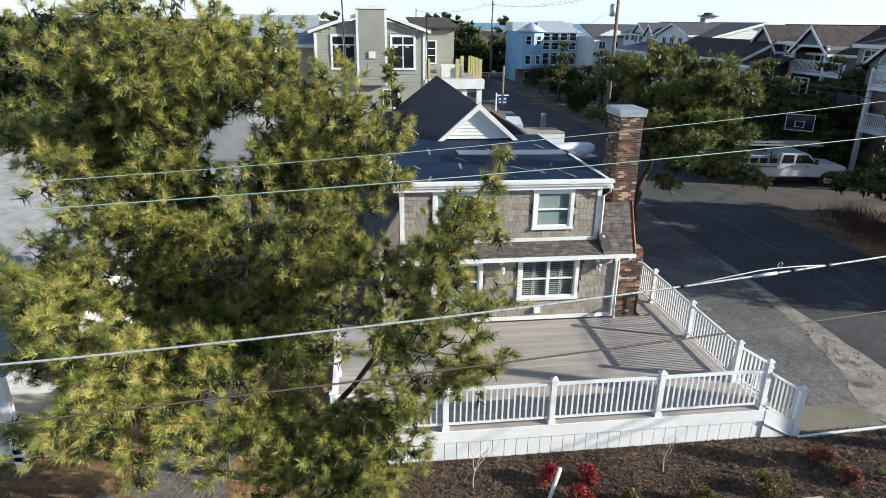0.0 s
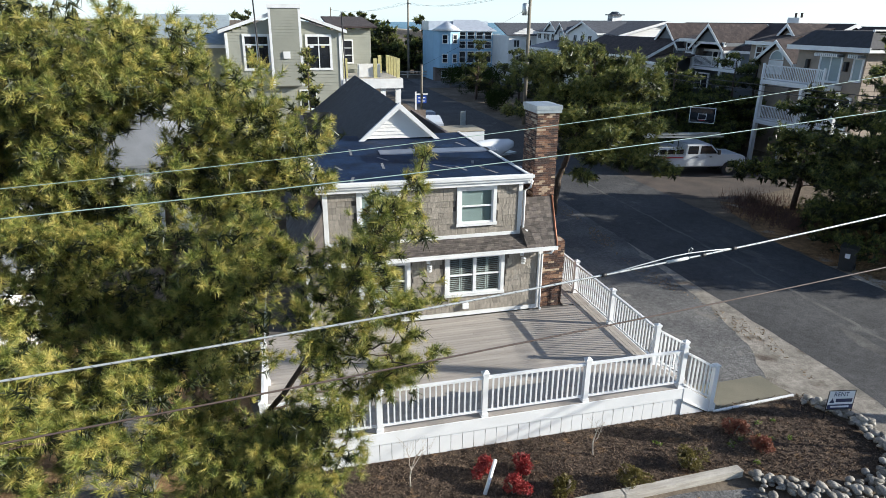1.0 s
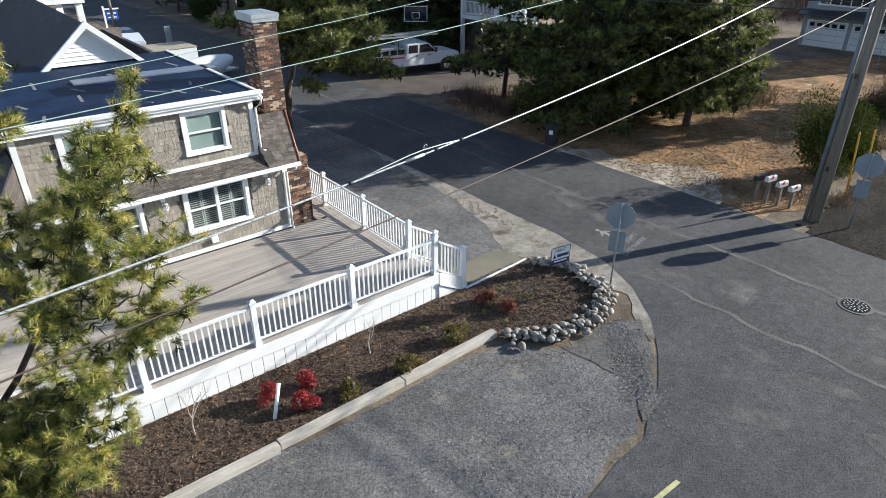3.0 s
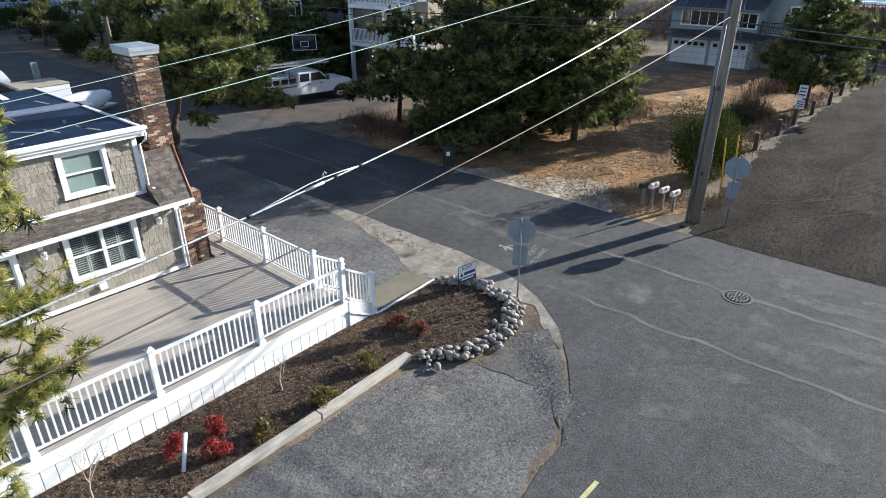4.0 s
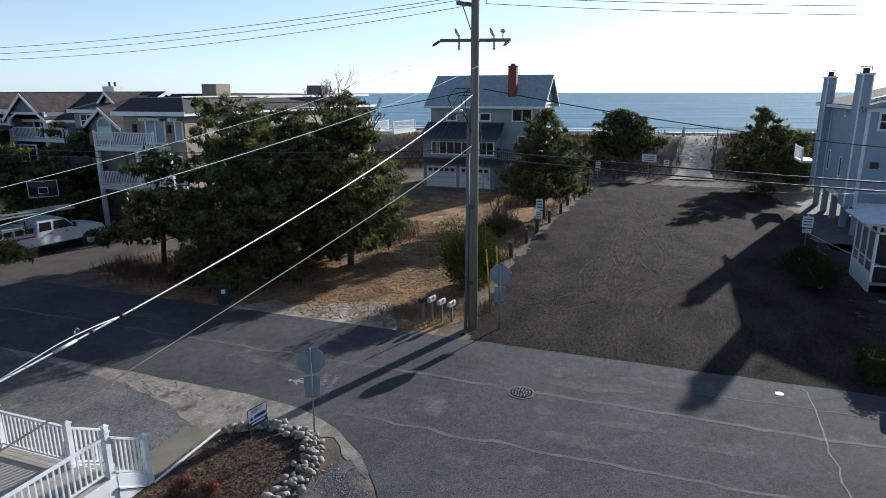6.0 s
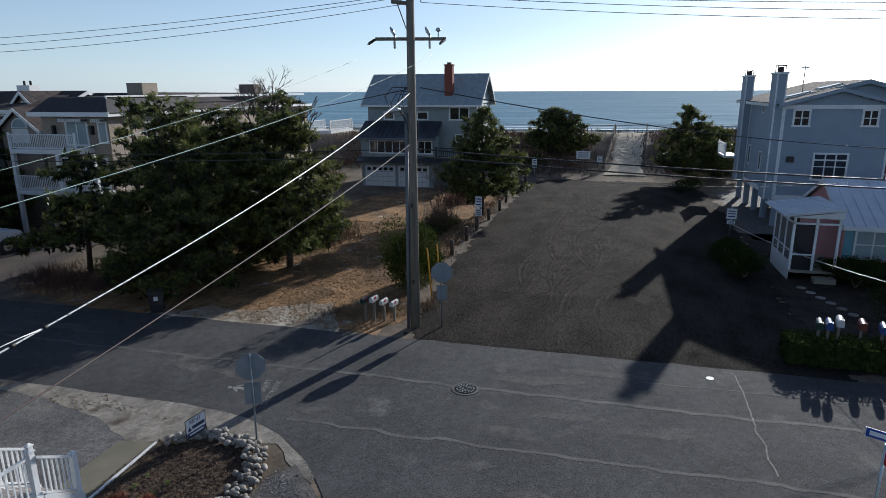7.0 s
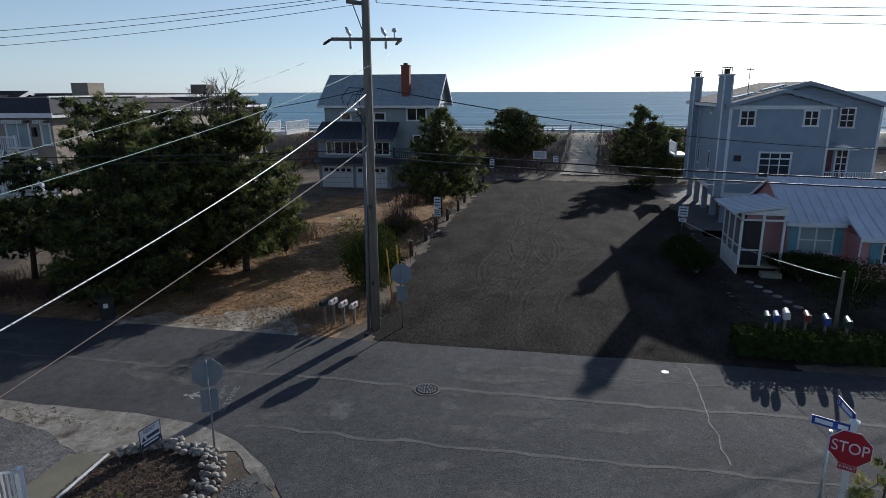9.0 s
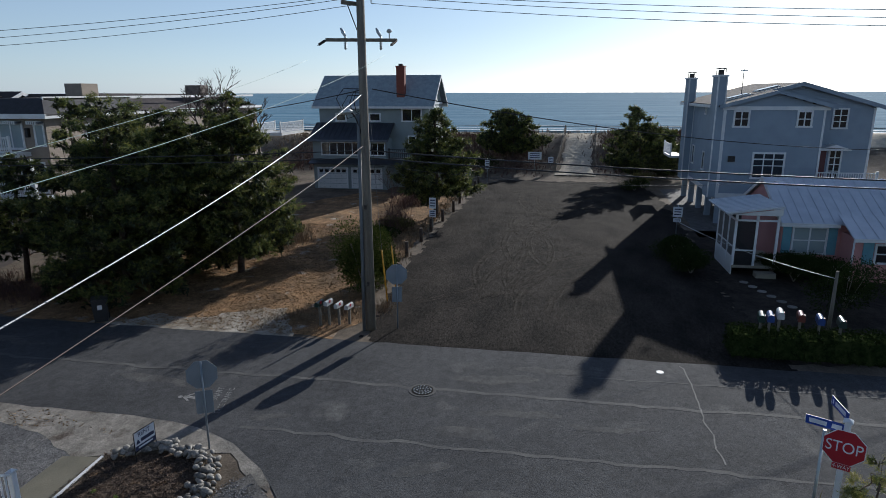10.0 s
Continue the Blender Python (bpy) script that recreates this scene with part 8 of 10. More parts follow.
# low front gable, its face set back in the rake
GPY, GPZ = -15.3, 9.66
part("front_gable", prism([(XE + 0.0, YE + 0.05, EAVE_E), (XE + 0.0, -18.65, EAVE_E), (XE + 0.0, GPY, GPZ - 0.12)], (0.1, 0, 0)), SIDING_BLUE, he)
for k in range(5):
    z = EAVE_E + 0.08 + 0.19 * k
    q = (GPZ - 0.15 - z) / (GPZ - 0.15 - EAVE_E)
    part("gable_board", prism([(XE - 0.03, GPY + 3.4 * q, z), (XE - 0.03, GPY - 3.3 * q, z), (XE - 0.004, GPY - 3.3 * q, z + 0.18), (XE - 0.004, GPY + 3.4 * q, z + 0.18)], (0.004, 0, 0.0)), SIDING_BLUE, he)
part("frieze", box(XE - 0.1, XE - 0.032, -18.85, YE + 0.15, EAVE_E - 0.16, EAVE_E + 0.1), TRIM, he, "pale blue-white frieze board")
for y0, z0, y1, z1 in ((YE + 0.45, EAVE_E + 0.05, GPY, GPZ), (GPY, GPZ, -19.2, EAVE_E + 0.02)):
    slab(he, "roof", [(XE - 0.4, y0, z0), (XE - 0.4, y1, z1), (XE + 6.0, y1, z1), (XE + 6.0, y0, z0)], 0.1, ROOF_FAR)
    part("rake_board", prism([(XE - 0.45, y0, z0 - 0.12), (XE - 0.45, y1, z1 - 0.12), (XE - 0.45, y1, z1 + 0.13), (XE - 0.45, y0, z0 + 0.13)], (0.05, 0, 0)), SIDING_BLUE, he, "blue-grey rake board")
# main roof behind it
RPY, RPZ = -17.55, 10.2
for y0, z0, y1, z1 in ((YE + 0.45, EAVE_E + 0.1, RPY, RPZ), (RPY, RPZ, -23.3, 8.5)):
    slab(he, "roof", [(XE + 1.8, y0, z0), (XE + 1.8, y1, z1), (XE + 14.4, y1, z1), (XE + 14.4, y0, z0)], 0.12, ROOF_FAR)
    part("rake_board", prism([(XE + 1.74, y0, z0 - 0.14), (XE + 1.74, y1, z1 - 0.14), (XE + 1.74, y1, z1 + 0.15), (XE + 1.74, y0, z0 + 0.15)], (0.06, 0, 0)), SIDING_BLUE, he, "blue-grey rake board")
part("upper_gable", prism([(XE + 2.2, YE - 0.1, EAVE_E), (XE + 2.2, -22.7, EAVE_E), (XE + 2.2, RPY, RPZ - 0.05)], (0.1, 0, 0)), SIDING_BLUE, he)
part("eave_board", box(XE + 1.8, XE + 14.4, YE + 0.42, YE + 0.5, EAVE_E - 0.06, EAVE_E + 0.16), TRIM, he)
for x in (XE - 0.02, XE + 10.2):
    c = part("chimney_chase", box(x, x + 1.75, YE, YE + 0.62, FLOOR_E - 0.3, 10.82), SIDING_BLUE, he, "blue-grey clapboard chimney chase")
    lap = bmesh.new()
    for k in range(43):
        z = FLOOR_E - 0.2 + 0.195 * k
        add_prism(lap, [(x - 0.018, YE + 0.02, z), (x - 0.018, YE + 0.6, z), (x - 0.001, YE + 0.6, z + 0.18), (x - 0.001, YE + 0.02, z + 0.18)], (0.0005, 0, 0.002))
    bmesh.ops.recalc_face_normals(lap, faces=lap.faces[:])
    part("lap_siding", lap, SIDING_BLUE, c, kind="stuff")
    for y in (YE + 0.57, YE + 0.0):
        part("corner_trim", box(x - 0.035, x + 0.09, y, y + 0.08, FLOOR_E - 0.3, 10.75), TRIM, c)
    part("crown", box(x - 0.08, x + 1.83, YE - 0.05, YE + 0.7, 10.72, 10.84), TRIM, c)
    part("flue", tube([(x + 0.85, YE + 0.3, 10.84), (x + 0.85, YE + 0.3, 11.2)], 0.17, 10), IRON, c)
    part("flue_cap", box(x + 0.5, x + 1.2, YE, YE + 0.6, 11.26, 11.31), IRON, c)
    for dx, dy in ((0.55, 0.05), (1.15, 0.05), (0.55, 0.55), (1.15, 0.55)):
        part("cap_leg", box(x + dx - 0.02, x + dx + 0.02, YE + dy - 0.02, YE + dy + 0.02, 10.84, 11.26), IRON, c)
for q in (0.0, 6.58):
    panel(he, "corner_board", mE1, q, q + 0.13, -0.06, 0.02, FLOOR_E, EAVE_E - 0.16, TRIM)
panel(he, "corner_board", mE2, 4.0, 4.15, -0.06, 0.02, FLOOR_E, 8.5, TRIM)
for s0, s1, z0, z1, cc, rr in ((0.62, 1.75, 7.18, 8.38, 2, 2), (4.85, 5.9, 7.2, 8.38, 2, 2), (2.2, 4.45, 3.5, 5.42, 3, 2)):
    far_window(he, mE1, s0, s1, z0, z1, cc, rr, 0.13)
panel(he, "transom_bar", mE1, 2.3, 4.35, -0.075, -0.03, 4.86, 4.96, TRIM)
panel(he, "wall_lamp", mE1, 0.55, 1.0, -0.22, 0, 4.72, 5.12, IRON, "bronze square wall lamp")
far_window(he, mE2, 1.3, 2.4, 7.0, 8.5, 2, 3, 0.12)
panel(he, "entry_door", mE2, 0.35, 1.25, -0.05, 0.02, 3.1, 5.5, mat("dark_red_door", (0.10, 0.02, 0.025), (0.085, 0.017, 0.02), 0.4, 1, 0.0), "dark red entry door")
far_window(he, mE2, 1.4, 2.35, 3.3, 5.5, 2, 4, 0.12)
part("door_hood", prism([(XE + 1.0, -18.8, 5.55), (XE + 1.0, -21.2, 5.55), (XE + 1.0, -20.0, 5.92)], (1.2, 0, 0)), TRIM, he)
part("hood_soffit", box(XE + 1.05, XE + 2.2, -21.1, -18.9, 5.48, 5.55), TRIM, he)
panel(he, "porch_deck", mE2, 0.0, 4.1, -1.9, 0, 2.85, 3.05, TRIM)
balustrade(he, mE2, 0.0, 4.1, -1.8, 3.05, 0.95, None, 0.16)
for s0, z0, w, h in ((5.4, 7.9, 0.5, 0.6), (4.7, 3.5, 0.75, 1.5), (8.6, 3.6, 0.8, 1.6)):
    far_window(he, mE3, 14.0 - s0 - w, 14.0 - s0, z0, z0 + h, 1, 1, 0.1)
panel(he, "corner_board", mE3, 13.2, 13.34, -0.06, 0.02, FLOOR_E, EAVE_E, TRIM)
for k in range(5):
    for y in (YE - 0.35, -15.2, -18.3):
        part("support_post", box(XE + 0.35 + 3.2 * k, XE + 0.75 + 3.2 * k, y - 0.2, y + 0.2, 0, FLOOR_E - 0.2), SIDING_BLUE, he)
part("lattice", box(XE + 1.0, XE + 13.5, -17.1, -17.0, 0, FLOOR_E - 0.2), WALL_BACK, he)
for x, y in ((XE + 3.6, -15.6), (XE + 2.9, -13.4)):
    m = Matrix.Translation((x, y, EAVE_E + 0.1 + (YE + 0.45 - y) * 0.253 + 0.12)) @ Matrix.Rotation(radians(-14.2), 4, "X")
    part("skylight", box(-0.55, 0.55, -0.75, 0.75, 0.0, 0.12, 0.01, m), PANE_DARK, he, "dark roof skylight")
    part("skylight_curb", box(-0.62, 0.62, -0.82, 0.82, 0.0, 0.07, 0, m), TRIM, he)
part("weather_mast", tube([(XE + 4.5, -14.1, 9.2), (XE + 4.5, -14.1, 11.0), (XE + 4.5, -14.1, 11.35)], 0.03, 6), GALV, he, "small weather vane mast")
part("weather_vane", box(XE + 4.48, XE + 4.52, -14.4, -13.85, 11.2, 11.27), GALV, he)
panel(he, "side_deck", mE3, -3.0, 0.6, -1.2, 0.0, 3.6, 3.8, TRIM)
balustrade(he, mE3, -3.0, 0.6, -1.15, 3.8, 1.1, None, 0.16)

# pink cottage with a metal roof and screened porch
hp_ = thing("cottage", "pink stucco cottage with pale metal roof and screened porch", "house", at=(-0.2, -0.63, 0))


def metal_roof(parent, pts, seams, label=""):
    """A metal slope a-b (eave), c-d (top), with standing seams."""
    a, b, c, d = map(Vector, pts)
    n = (b - a).cross(d - a).normalized()
    roof = part("metal_roof", prism([a, b, c, d], n * 0.06), METAL_ROOF, parent, label)
    for k in range(seams + 1):
        t = k / seams
        p, q = a.lerp(b, t) + n * 0.0605, d.lerp(c, t) + n * 0.0605
        w = (b - a).normalized() * 0.02
        part("seam", prism([p - w, p + w, q + w, q - w], n * 0.035), METAL_ROOF, roof)
    return roof


PN = -11.75            # north gable wall
part("wall_west", box(36.2, 36.4, -19.8, PN, 0, 2.75), PINK, hp_)
part("wall_north", prism([(36.4, PN, 0), (43.4, PN, 0), (43.4, PN, 2.75), (39.9, PN, 4.6), (36.4, PN, 2.75)], (0, -0.2, 0)), PINK, hp_)
part("wall_south", prism([(36.4, -19.6, 0), (43.4, -19.6, 0), (43.4, -19.6, 2.75), (39.9, -19.6, 4.6), (36.4, -19.6, 2.75)], (0, -0.2, 0)), PINK, hp_)
part("wall_east", box(43.4, 43.6, -19.8, PN, 0, 2.75), PINK, hp_)
metal_roof(hp_, [(35.8, -11.6, 2.76), (35.8, -20.1, 2.76), (39.8, -20.1, 4.72), (39.8, -11.6, 4.72)], 16, "pale blue-white standing seam roof")
metal_roof(hp_, [(44.0, -20.1, 2.76), (44.0, -11.6, 2.76), (39.8, -11.6, 4.72), (39.8, -20.1, 4.72)], 16)
metal_roof(hp_, [(34.1, -14.5, 2.38), (34.1, -19.8, 2.38), (36.2, -19.8, 3.2), (36.2, -14.5, 3.2)], 9)
part("wing_wall", box(34.6, 36.2, -19.6, -14.75, 0, 2.36), PINK, hp_)
part("eave_board", box(35.74, 35.8, -14.5, -11.6, 2.62, 2.82), TRIM, hp_)
part("eave_board", box(34.04, 34.1, -19.8, -14.5, 2.26, 2.44), TRIM, hp_)
for x0, z0, x1, z1 in ((35.8, 2.74, 39.8, 4.7), (39.8, 4.7, 44.0, 2.74)):
    part("rake_board", prism([(x0, -11.6, z0 - 0.14), (x1, -11.6, z1 - 0.14), (x1, -11.6, z1 + 0.08), (x0, -11.6, z0 + 0.08)], (0, 0.05, 0)), TRIM, hp_)
mP = wall_frame((36.2, PN), (36.2, -19.8))
far_window(hp_, mP, 0.55, 2.35, 1.05, 2.6, 2, 2, 0.1, pane=BLIND)
for q in (0.08, 2.38):
    panel(hp_, "shutter", mP, q, q + 0.44, -0.05, 0.0, 1.05, 2.6, TURQUOISE, "turquoise window shutter")
mP2 = wall_frame((34.6, -14.75), (34.6, -19.6))
far_window(hp_, mP2, 1.0, 2.2, 1.05, 2.1, 1, 2, 0.1)
panel(hp_, "shutter", mP2, 0.45, 0.95, -0.05, 0.0, 1.0, 2.15, TURQUOISE)
part("downspout", tube([(34.5, -14.72, 2.3), (34.52, -14.72, 0.1)], 0.05, 6), TRIM, hp_)
# porch raised on a skirt, open bay beside the wall
PF = 0.55
for x, y in ((35.1, -9.1), (35.1, -10.15), (35.1, -11.2), (36.3, -9.1), (37.5, -9.1), (38.6, -9.1)):
    part("porch_post", box(x - 0.06, x + 0.06, y - 0.06, y + 0.06, PF, 3.3), WHITE, hp_)
bm = bmesh.new()
add_box(bm, 35.05, 35.15, -10.09, -9.16, 1.35, 1.42)
for z in (2.98, 3.3):
    add_box(bm, 35.04, 35.16, -11.2, -9.04, z, z + 0.09)
    add_box(bm, 35.16, 38.7, -9.14, -9.06, z, z + 0.09)
add_box(bm, 35.16, 38.7, -9.13, -9.07, 1.5, 1.57)
part("porch_rail", bm, WHITE, hp_)
for k in range(12):
    part("porch_skirt", box(35.1 + 0.3 * k, 35.38 + 0.3 * k, -9.1, -9.05, 0.0, PF + 0.45), SIDING_WHITE, hp_)
part("porch_gable", prism([(34.75, -8.75, 3.38), (34.75, -11.25, 3.38), (34.75, -11.25, 3.74)], (0.04, 0, 0)), TRIM, hp_)
metal_roof(hp_, [(38.8, -8.45, 3.42), (34.55, -8.45, 3.42), (34.55, -11.25, 3.82), (38.8, -11.25, 3.82)], 12, "pale metal porch roof")
screen_mat = glass_mat("porch_screen", (0.25, 0.25, 0.27), 0.6)
part("screen", box(35.095, 35.105, -10.09, -9.16, PF, 2.98), screen_mat, hp_, "dark insect screen")
part("screen", box(35.16, 38.6, -9.105, -9.095, PF + 0.45, 2.98), screen_mat, hp_, "dark insect screen")
part("porch_floor", box(35.05, 38.7, -11.7, -9.06, PF - 0.15, PF), CONCRETE, hp_)
part("step", box(34.5, 35.05, -11.2, -10.2, 0, 0.28), CONCRETE, hp_)


# ---- planting bed, edging and stones ----
for k, (x0, x1) in enumerate(((-2.2, 3.4), (3.42, 6.6), (6.62, 9.65))):
    bm = box(0, x1 - x0, -0.11, 0.11, 0.0, 0.19, 0.015)
    for v in bm.verts:
        v.co += 0.012 * noise.noise_vector(v.co * 3 + Vector((k, 0, 0)))
    t = solid("landscape_timber", bm, TIMBER, "weathered pale landscape timber edging the bed", "timber", "timbers along the bed")
    t.matrix_basis = pose(x0, 9.47 + 0.02 * k, 0.0, 0, 0, 0.6 * k - 0.3)
solid("bed_edging", prism([(10.6, 11.75, 0.02), (13.3, 11.89, 0.02), (13.3, 11.96, 0.02), (10.6, 11.82, 0.02)], (0, 0, 0.045)), WHITE, "white edging board beside the landing", "edging")

stone_meshes = []
for k in range(9):
    bm = bmesh.new()
    bmesh.ops.create_icosphere(bm, subdivisions=2, radius=0.5)
    for v in bm.verts:
        v.co *= 1 + 0.28 * noise.noise(v.co * 1.7 + Vector((k * 5.1, 0, 0)))
        v.co.z *= 0.66
        v.co.x *= 1.15
    for f in bm.faces:
        f.smooth = True
    stone_meshes.append(mesh_of("stone", bm, STONE))
border = thing("stone_border", "border of rounded grey and white river stones", "stones")
EDGE = [(9.75, 9.3), (10.3, 8.75), (11.2, 8.35), (12.3, 8.3), (13.2, 8.65), (13.8, 9.4), (14.0, 10.2), (13.8, 10.9), (13.3, 11.6)]
rng = random.Random(31)
count = 0
for (ax, ay), (bx, by) in zip(EDGE, EDGE[1:]):
    seg = math.hypot(bx - ax, by - ay)
    wide = 0.3 if ay < 9.2 or by < 9.2 else 0.2
    for _ in range(int(seg * 36)):
        t, o = rng.random(), rng.gauss(0, wide * 0.5)
        nx, ny = -(by - ay) / seg, (bx - ax) / seg
        s = rng.uniform(0.10, 0.24)
        z = 0.05 + s * 0.25 + max(0, 0.16 - abs(o) * 0.35) * rng.random()
        piece("stone", stone_meshes[rng.randrange(9)], border, pose(ax + (bx - ax) * t + nx * o, ay + (by - ay) * t + ny * o, z, rng.uniform(-25, 25), rng.uniform(-25, 25), rng.uniform(0, 360)) @ Matrix.Diagonal((s, s * rng.uniform(0.75, 1), s * rng.uniform(0.8, 1.1), 1)))
        count += 1

for k, (x, y, h) in enumerate(((3.95, 10.95, 0.62), (4.85, 10.85, 0.6), (4.35, 10.2, 0.55))):
    bush("nandina_shrub", "small bright red nandina shrub in the mulch", x, y, 0.24, 0.24, h * 0.9, RED_LEAF, 0.05, 800, 50 + k, "red shrubs in the bed")
for k, (x, y, h) in enumerate(((5.4, 9.95, 0.42), (7.0, 9.85, 0.5), (8.65, 10.05, 0.5))):
    bush("olive_shrub", "small olive-green shrub in the mulch", x, y, 0.3, 0.28, h, OLIVE_LEAF, 0.05, 900, 60 + k, "olive shrubs in the bed")
for k, (x, y, h) in enumerate(((10.5, 10.85, 0.5), (10.7, 10.1, 0.46))):
    bush("russet_shrub", "small russet-leaved shrub in the mulch", x, y, 0.26, 0.26, h, RUSSET_LEAF, 0.05, 800, 70 + k, "russet shrubs in the bed")
SPROUT = leaf_mat("lime_sprout", (0.08, 0.14, 0.015), (0.16, 0.24, 0.03), (0.26, 0.32, 0.06))
for k in range(11):
    g = random.Random(500 + k)
    bush("weed_sprout", "tiny bright green weed sprouting in the mulch", 7.6 + 5.4 * g.random(), 9.5 + 1.7 * g.random(), 0.1, 0.1, 0.09, SPROUT, 0.03, 70, 500 + k, "weeds in the bed", 3, "weed")
solid("white_pipe", tube([(3.72, 10.3, 0.03), (4.1, 10.75, 0.55)], 0.045, 8), WHITE, "white plastic pipe leaning in the bed", "pipe")


def sapling(x, y, h, seed, label="bare pale-barked sapling in the mulch bed", group="bare saplings", material=None, r=0.02, name="sapling", depth0=4, thin=0.55):
    rng = random.Random(seed)
    s = thing(name, label, "tree", group, at=(x, y, 0))
    bm = bmesh.new()

    def grow(p, d, length, rad, depth):
        q = p + d * length
        mid = p.lerp(q, 0.5) + Vector((rng.uniform(-1, 1), rng.uniform(-1, 1), 0)) * length * 0.08
        add_tube(bm, [p, mid, q], [rad, rad * 0.8, rad * 0.6], 5, cap=False)
        if depth:
            for _ in range(rng.choice((2, 3, 3))):
                nd = (d + Vector((rng.uniform(-0.8, 0.8), rng.uniform(-0.8, 0.8), rng.uniform(-0.1, 0.5)))).normalized()
                grow(p.lerp(q, rng.uniform(0.6, 1.0)), nd, length * rng.uniform(0.55, 0.8), rad * thin, depth - 1)

    grow(Vector((0, 0, 0)), Vector((0.08, 0.05, 1)).normalized(), h * 0.38, r, depth0)
    part("branch_work", bm, material or TWIG, s, kind="stuff")
    return s


DEAD_TWIG = mat("dead_pine_twig", (0.11, 0.085, 0.07), (0.07, 0.055, 0.047), 0.9, 6, 0.3)
PALE_BARK = mat("pale_bark", (0.52, 0.46, 0.40), (0.40, 0.35, 0.30), 0.85, 5, 0.2)
sapling(2.2, 10.95, 1.45, 3, material=PALE_BARK)
sapling(6.65, 10.95, 1.75, 8, material=PALE_BARK)


def litter(name, label, x0, x1, y0, y1, n, size, material, seed, keep=None, z=0.035, category="litter", width=0.02):
    """Loose chips and straw lying on the ground."""
    rng = np.random.default_rng(seed)
    p = np.column_stack([rng.uniform(x0, x1, n), rng.uniform(y0, y1, n), np.full(n, z)])
    if keep is not None:
        p = p[[bool(keep(a, b)) for a, b, _ in p]]
    d = np.column_stack([rng.normal(size=(len(p), 2)), rng.uniform(0.0, 0.35, len(p))])
    me = needle_mesh(name, p, d, rng.uniform(0.5, 1.3, len(p)) * size, 3, width, material, rng, droop=0.0, spread=(0.1, 0.8))
    return tagged(new(name, me), label, category, "", "stuff")


MULCH_CHIP = mat("mulch_chip", (0.19, 0.135, 0.095), (0.085, 0.06, 0.046), 0.95, 6, 0.3, island=-0.75)
STRAW_BIT = mat("straw_bit", (0.36, 0.235, 0.12), (0.20, 0.13, 0.065), 0.9, 6, 0.2, island=-0.5)
litter("mulch_chips", "loose brown wood chips over the bed", -1, 13.6, 8.9, 12.0, 17000, 0.065, MULCH_CHIP, 1, lambda x, y: y > 9.6 or x > 10.2, 0.04)
litter("pine_straw", "loose fallen pine needles under the trees", -9, -0.9, 7.5, 14, 7000, 0.11, STRAW_BIT, 2, None, 0.02, width=0.009)
litter("leaf_litter", "brown leaf bits caught in the gravel verge", 10.2, 12.6, 5.2, 8.2, 900, 0.05, STRAW_BIT, 4, lambda x, y: abs((y - 5.6) - 1.1 * (x - 10.2)) < 0.35 or random.Random(x).random() < 0.08, 0.02, width=0.012)
litter("pine_straw", "loose fallen pine needles on the lawn", 22.6, 44, 9.2, 22, 18000, 0.12, STRAW_BIT, 3, None, 0.02, width=0.022)

litter("leaf_litter", "brown leaf bits caught along the drive edge", 13.6, 15.6, 12.5, 34, 2600, 0.07, STRAW_BIT, 6, lambda x, y: abs(x - 14.5 - 0.35 * math.sin(y * 0.5)) < 0.28 + 0.25 * math.sin(y * 1.3), 0.02, width=0.02)
litter("leaf_litter", "brown leaf bits beside the stones and timber", 8.2, 13.9, 7.4, 9.3, 1300, 0.05, STRAW_BIT, 7, lambda x, y: abs(y - 8.0 - 0.12 * (x - 11) ** 2) < 0.22, 0.022, width=0.012)

# loose gravel at the corner
GRAVEL_BIT = mat("gravel_bit", (0.24, 0.245, 0.26), (0.14, 0.142, 0.15), 0.85, 10, 0.2, island=-0.55)
rng = np.random.default_rng(5)
n = 5200
t_ = rng.uniform(0, 1, n)
gx, gy = 10.6 + 2.0 * t_ + rng.normal(0, 0.28, n), 5.6 + 2.2 * t_ + rng.normal(0, 0.22, n)
gx[:2200], gy[:2200] = rng.uniform(4.5, 11.0, 2200), rng.uniform(4.7, 7.6, 2200)
verts, faces = [], []
for i in range(n):
    s = rng.uniform(0.007, 0.018)
    o = np.array((gx[i], gy[i], 0.02))
    q = rng.normal(size=(4, 3)) * s
    q[:, 2] = np.abs(q[:, 2]) * 0.8
    b = len(verts)
    verts.extend((o + q).tolist())
    faces.extend([(b, b + 1, b + 2), (b, b + 1, b + 3), (b + 1, b + 2, b + 3), (b, b + 2, b + 3)])
me = bpy.data.meshes.new("gravel")
me.from_pydata(verts, [], faces)
me.materials.append(GRAVEL_BIT)
tagged(new("gravel", me), "loose grey gravel at the street corner", "gravel", "", "stuff")


# ---- signs ----
def lettering(body, size, material, parent, m, extrude=0.002):
    cu = bpy.data.curves.new("lettering", "FONT")
    cu.body, cu.size, cu.extrude = body, size, extrude
    cu.align_x, cu.align_y = "CENTER", "CENTER"
    tmp = bpy.data.objects.new("lettering_source", cu)
    scene.collection.objects.link(tmp)
    bpy.context.view_layer.update()
    me = bpy.data.meshes.new_from_object(tmp.evaluated_get(bpy.context.evaluated_depsgraph_get()))
    bpy.data.objects.remove(tmp)
    me.name = "lettering"
    me.materials.clear()
    me.materials.append(material)
    ob = new("lettering", me)
    ob.parent = parent
    ob.matrix_basis = m
    return ob


def octagon(r, d):
    return prism([(r * math.cos(radians(22.5 + 45 * k)), 0, r * math.sin(radians(22.5 + 45 * k))) for k in range(8)], (0, d, 0))


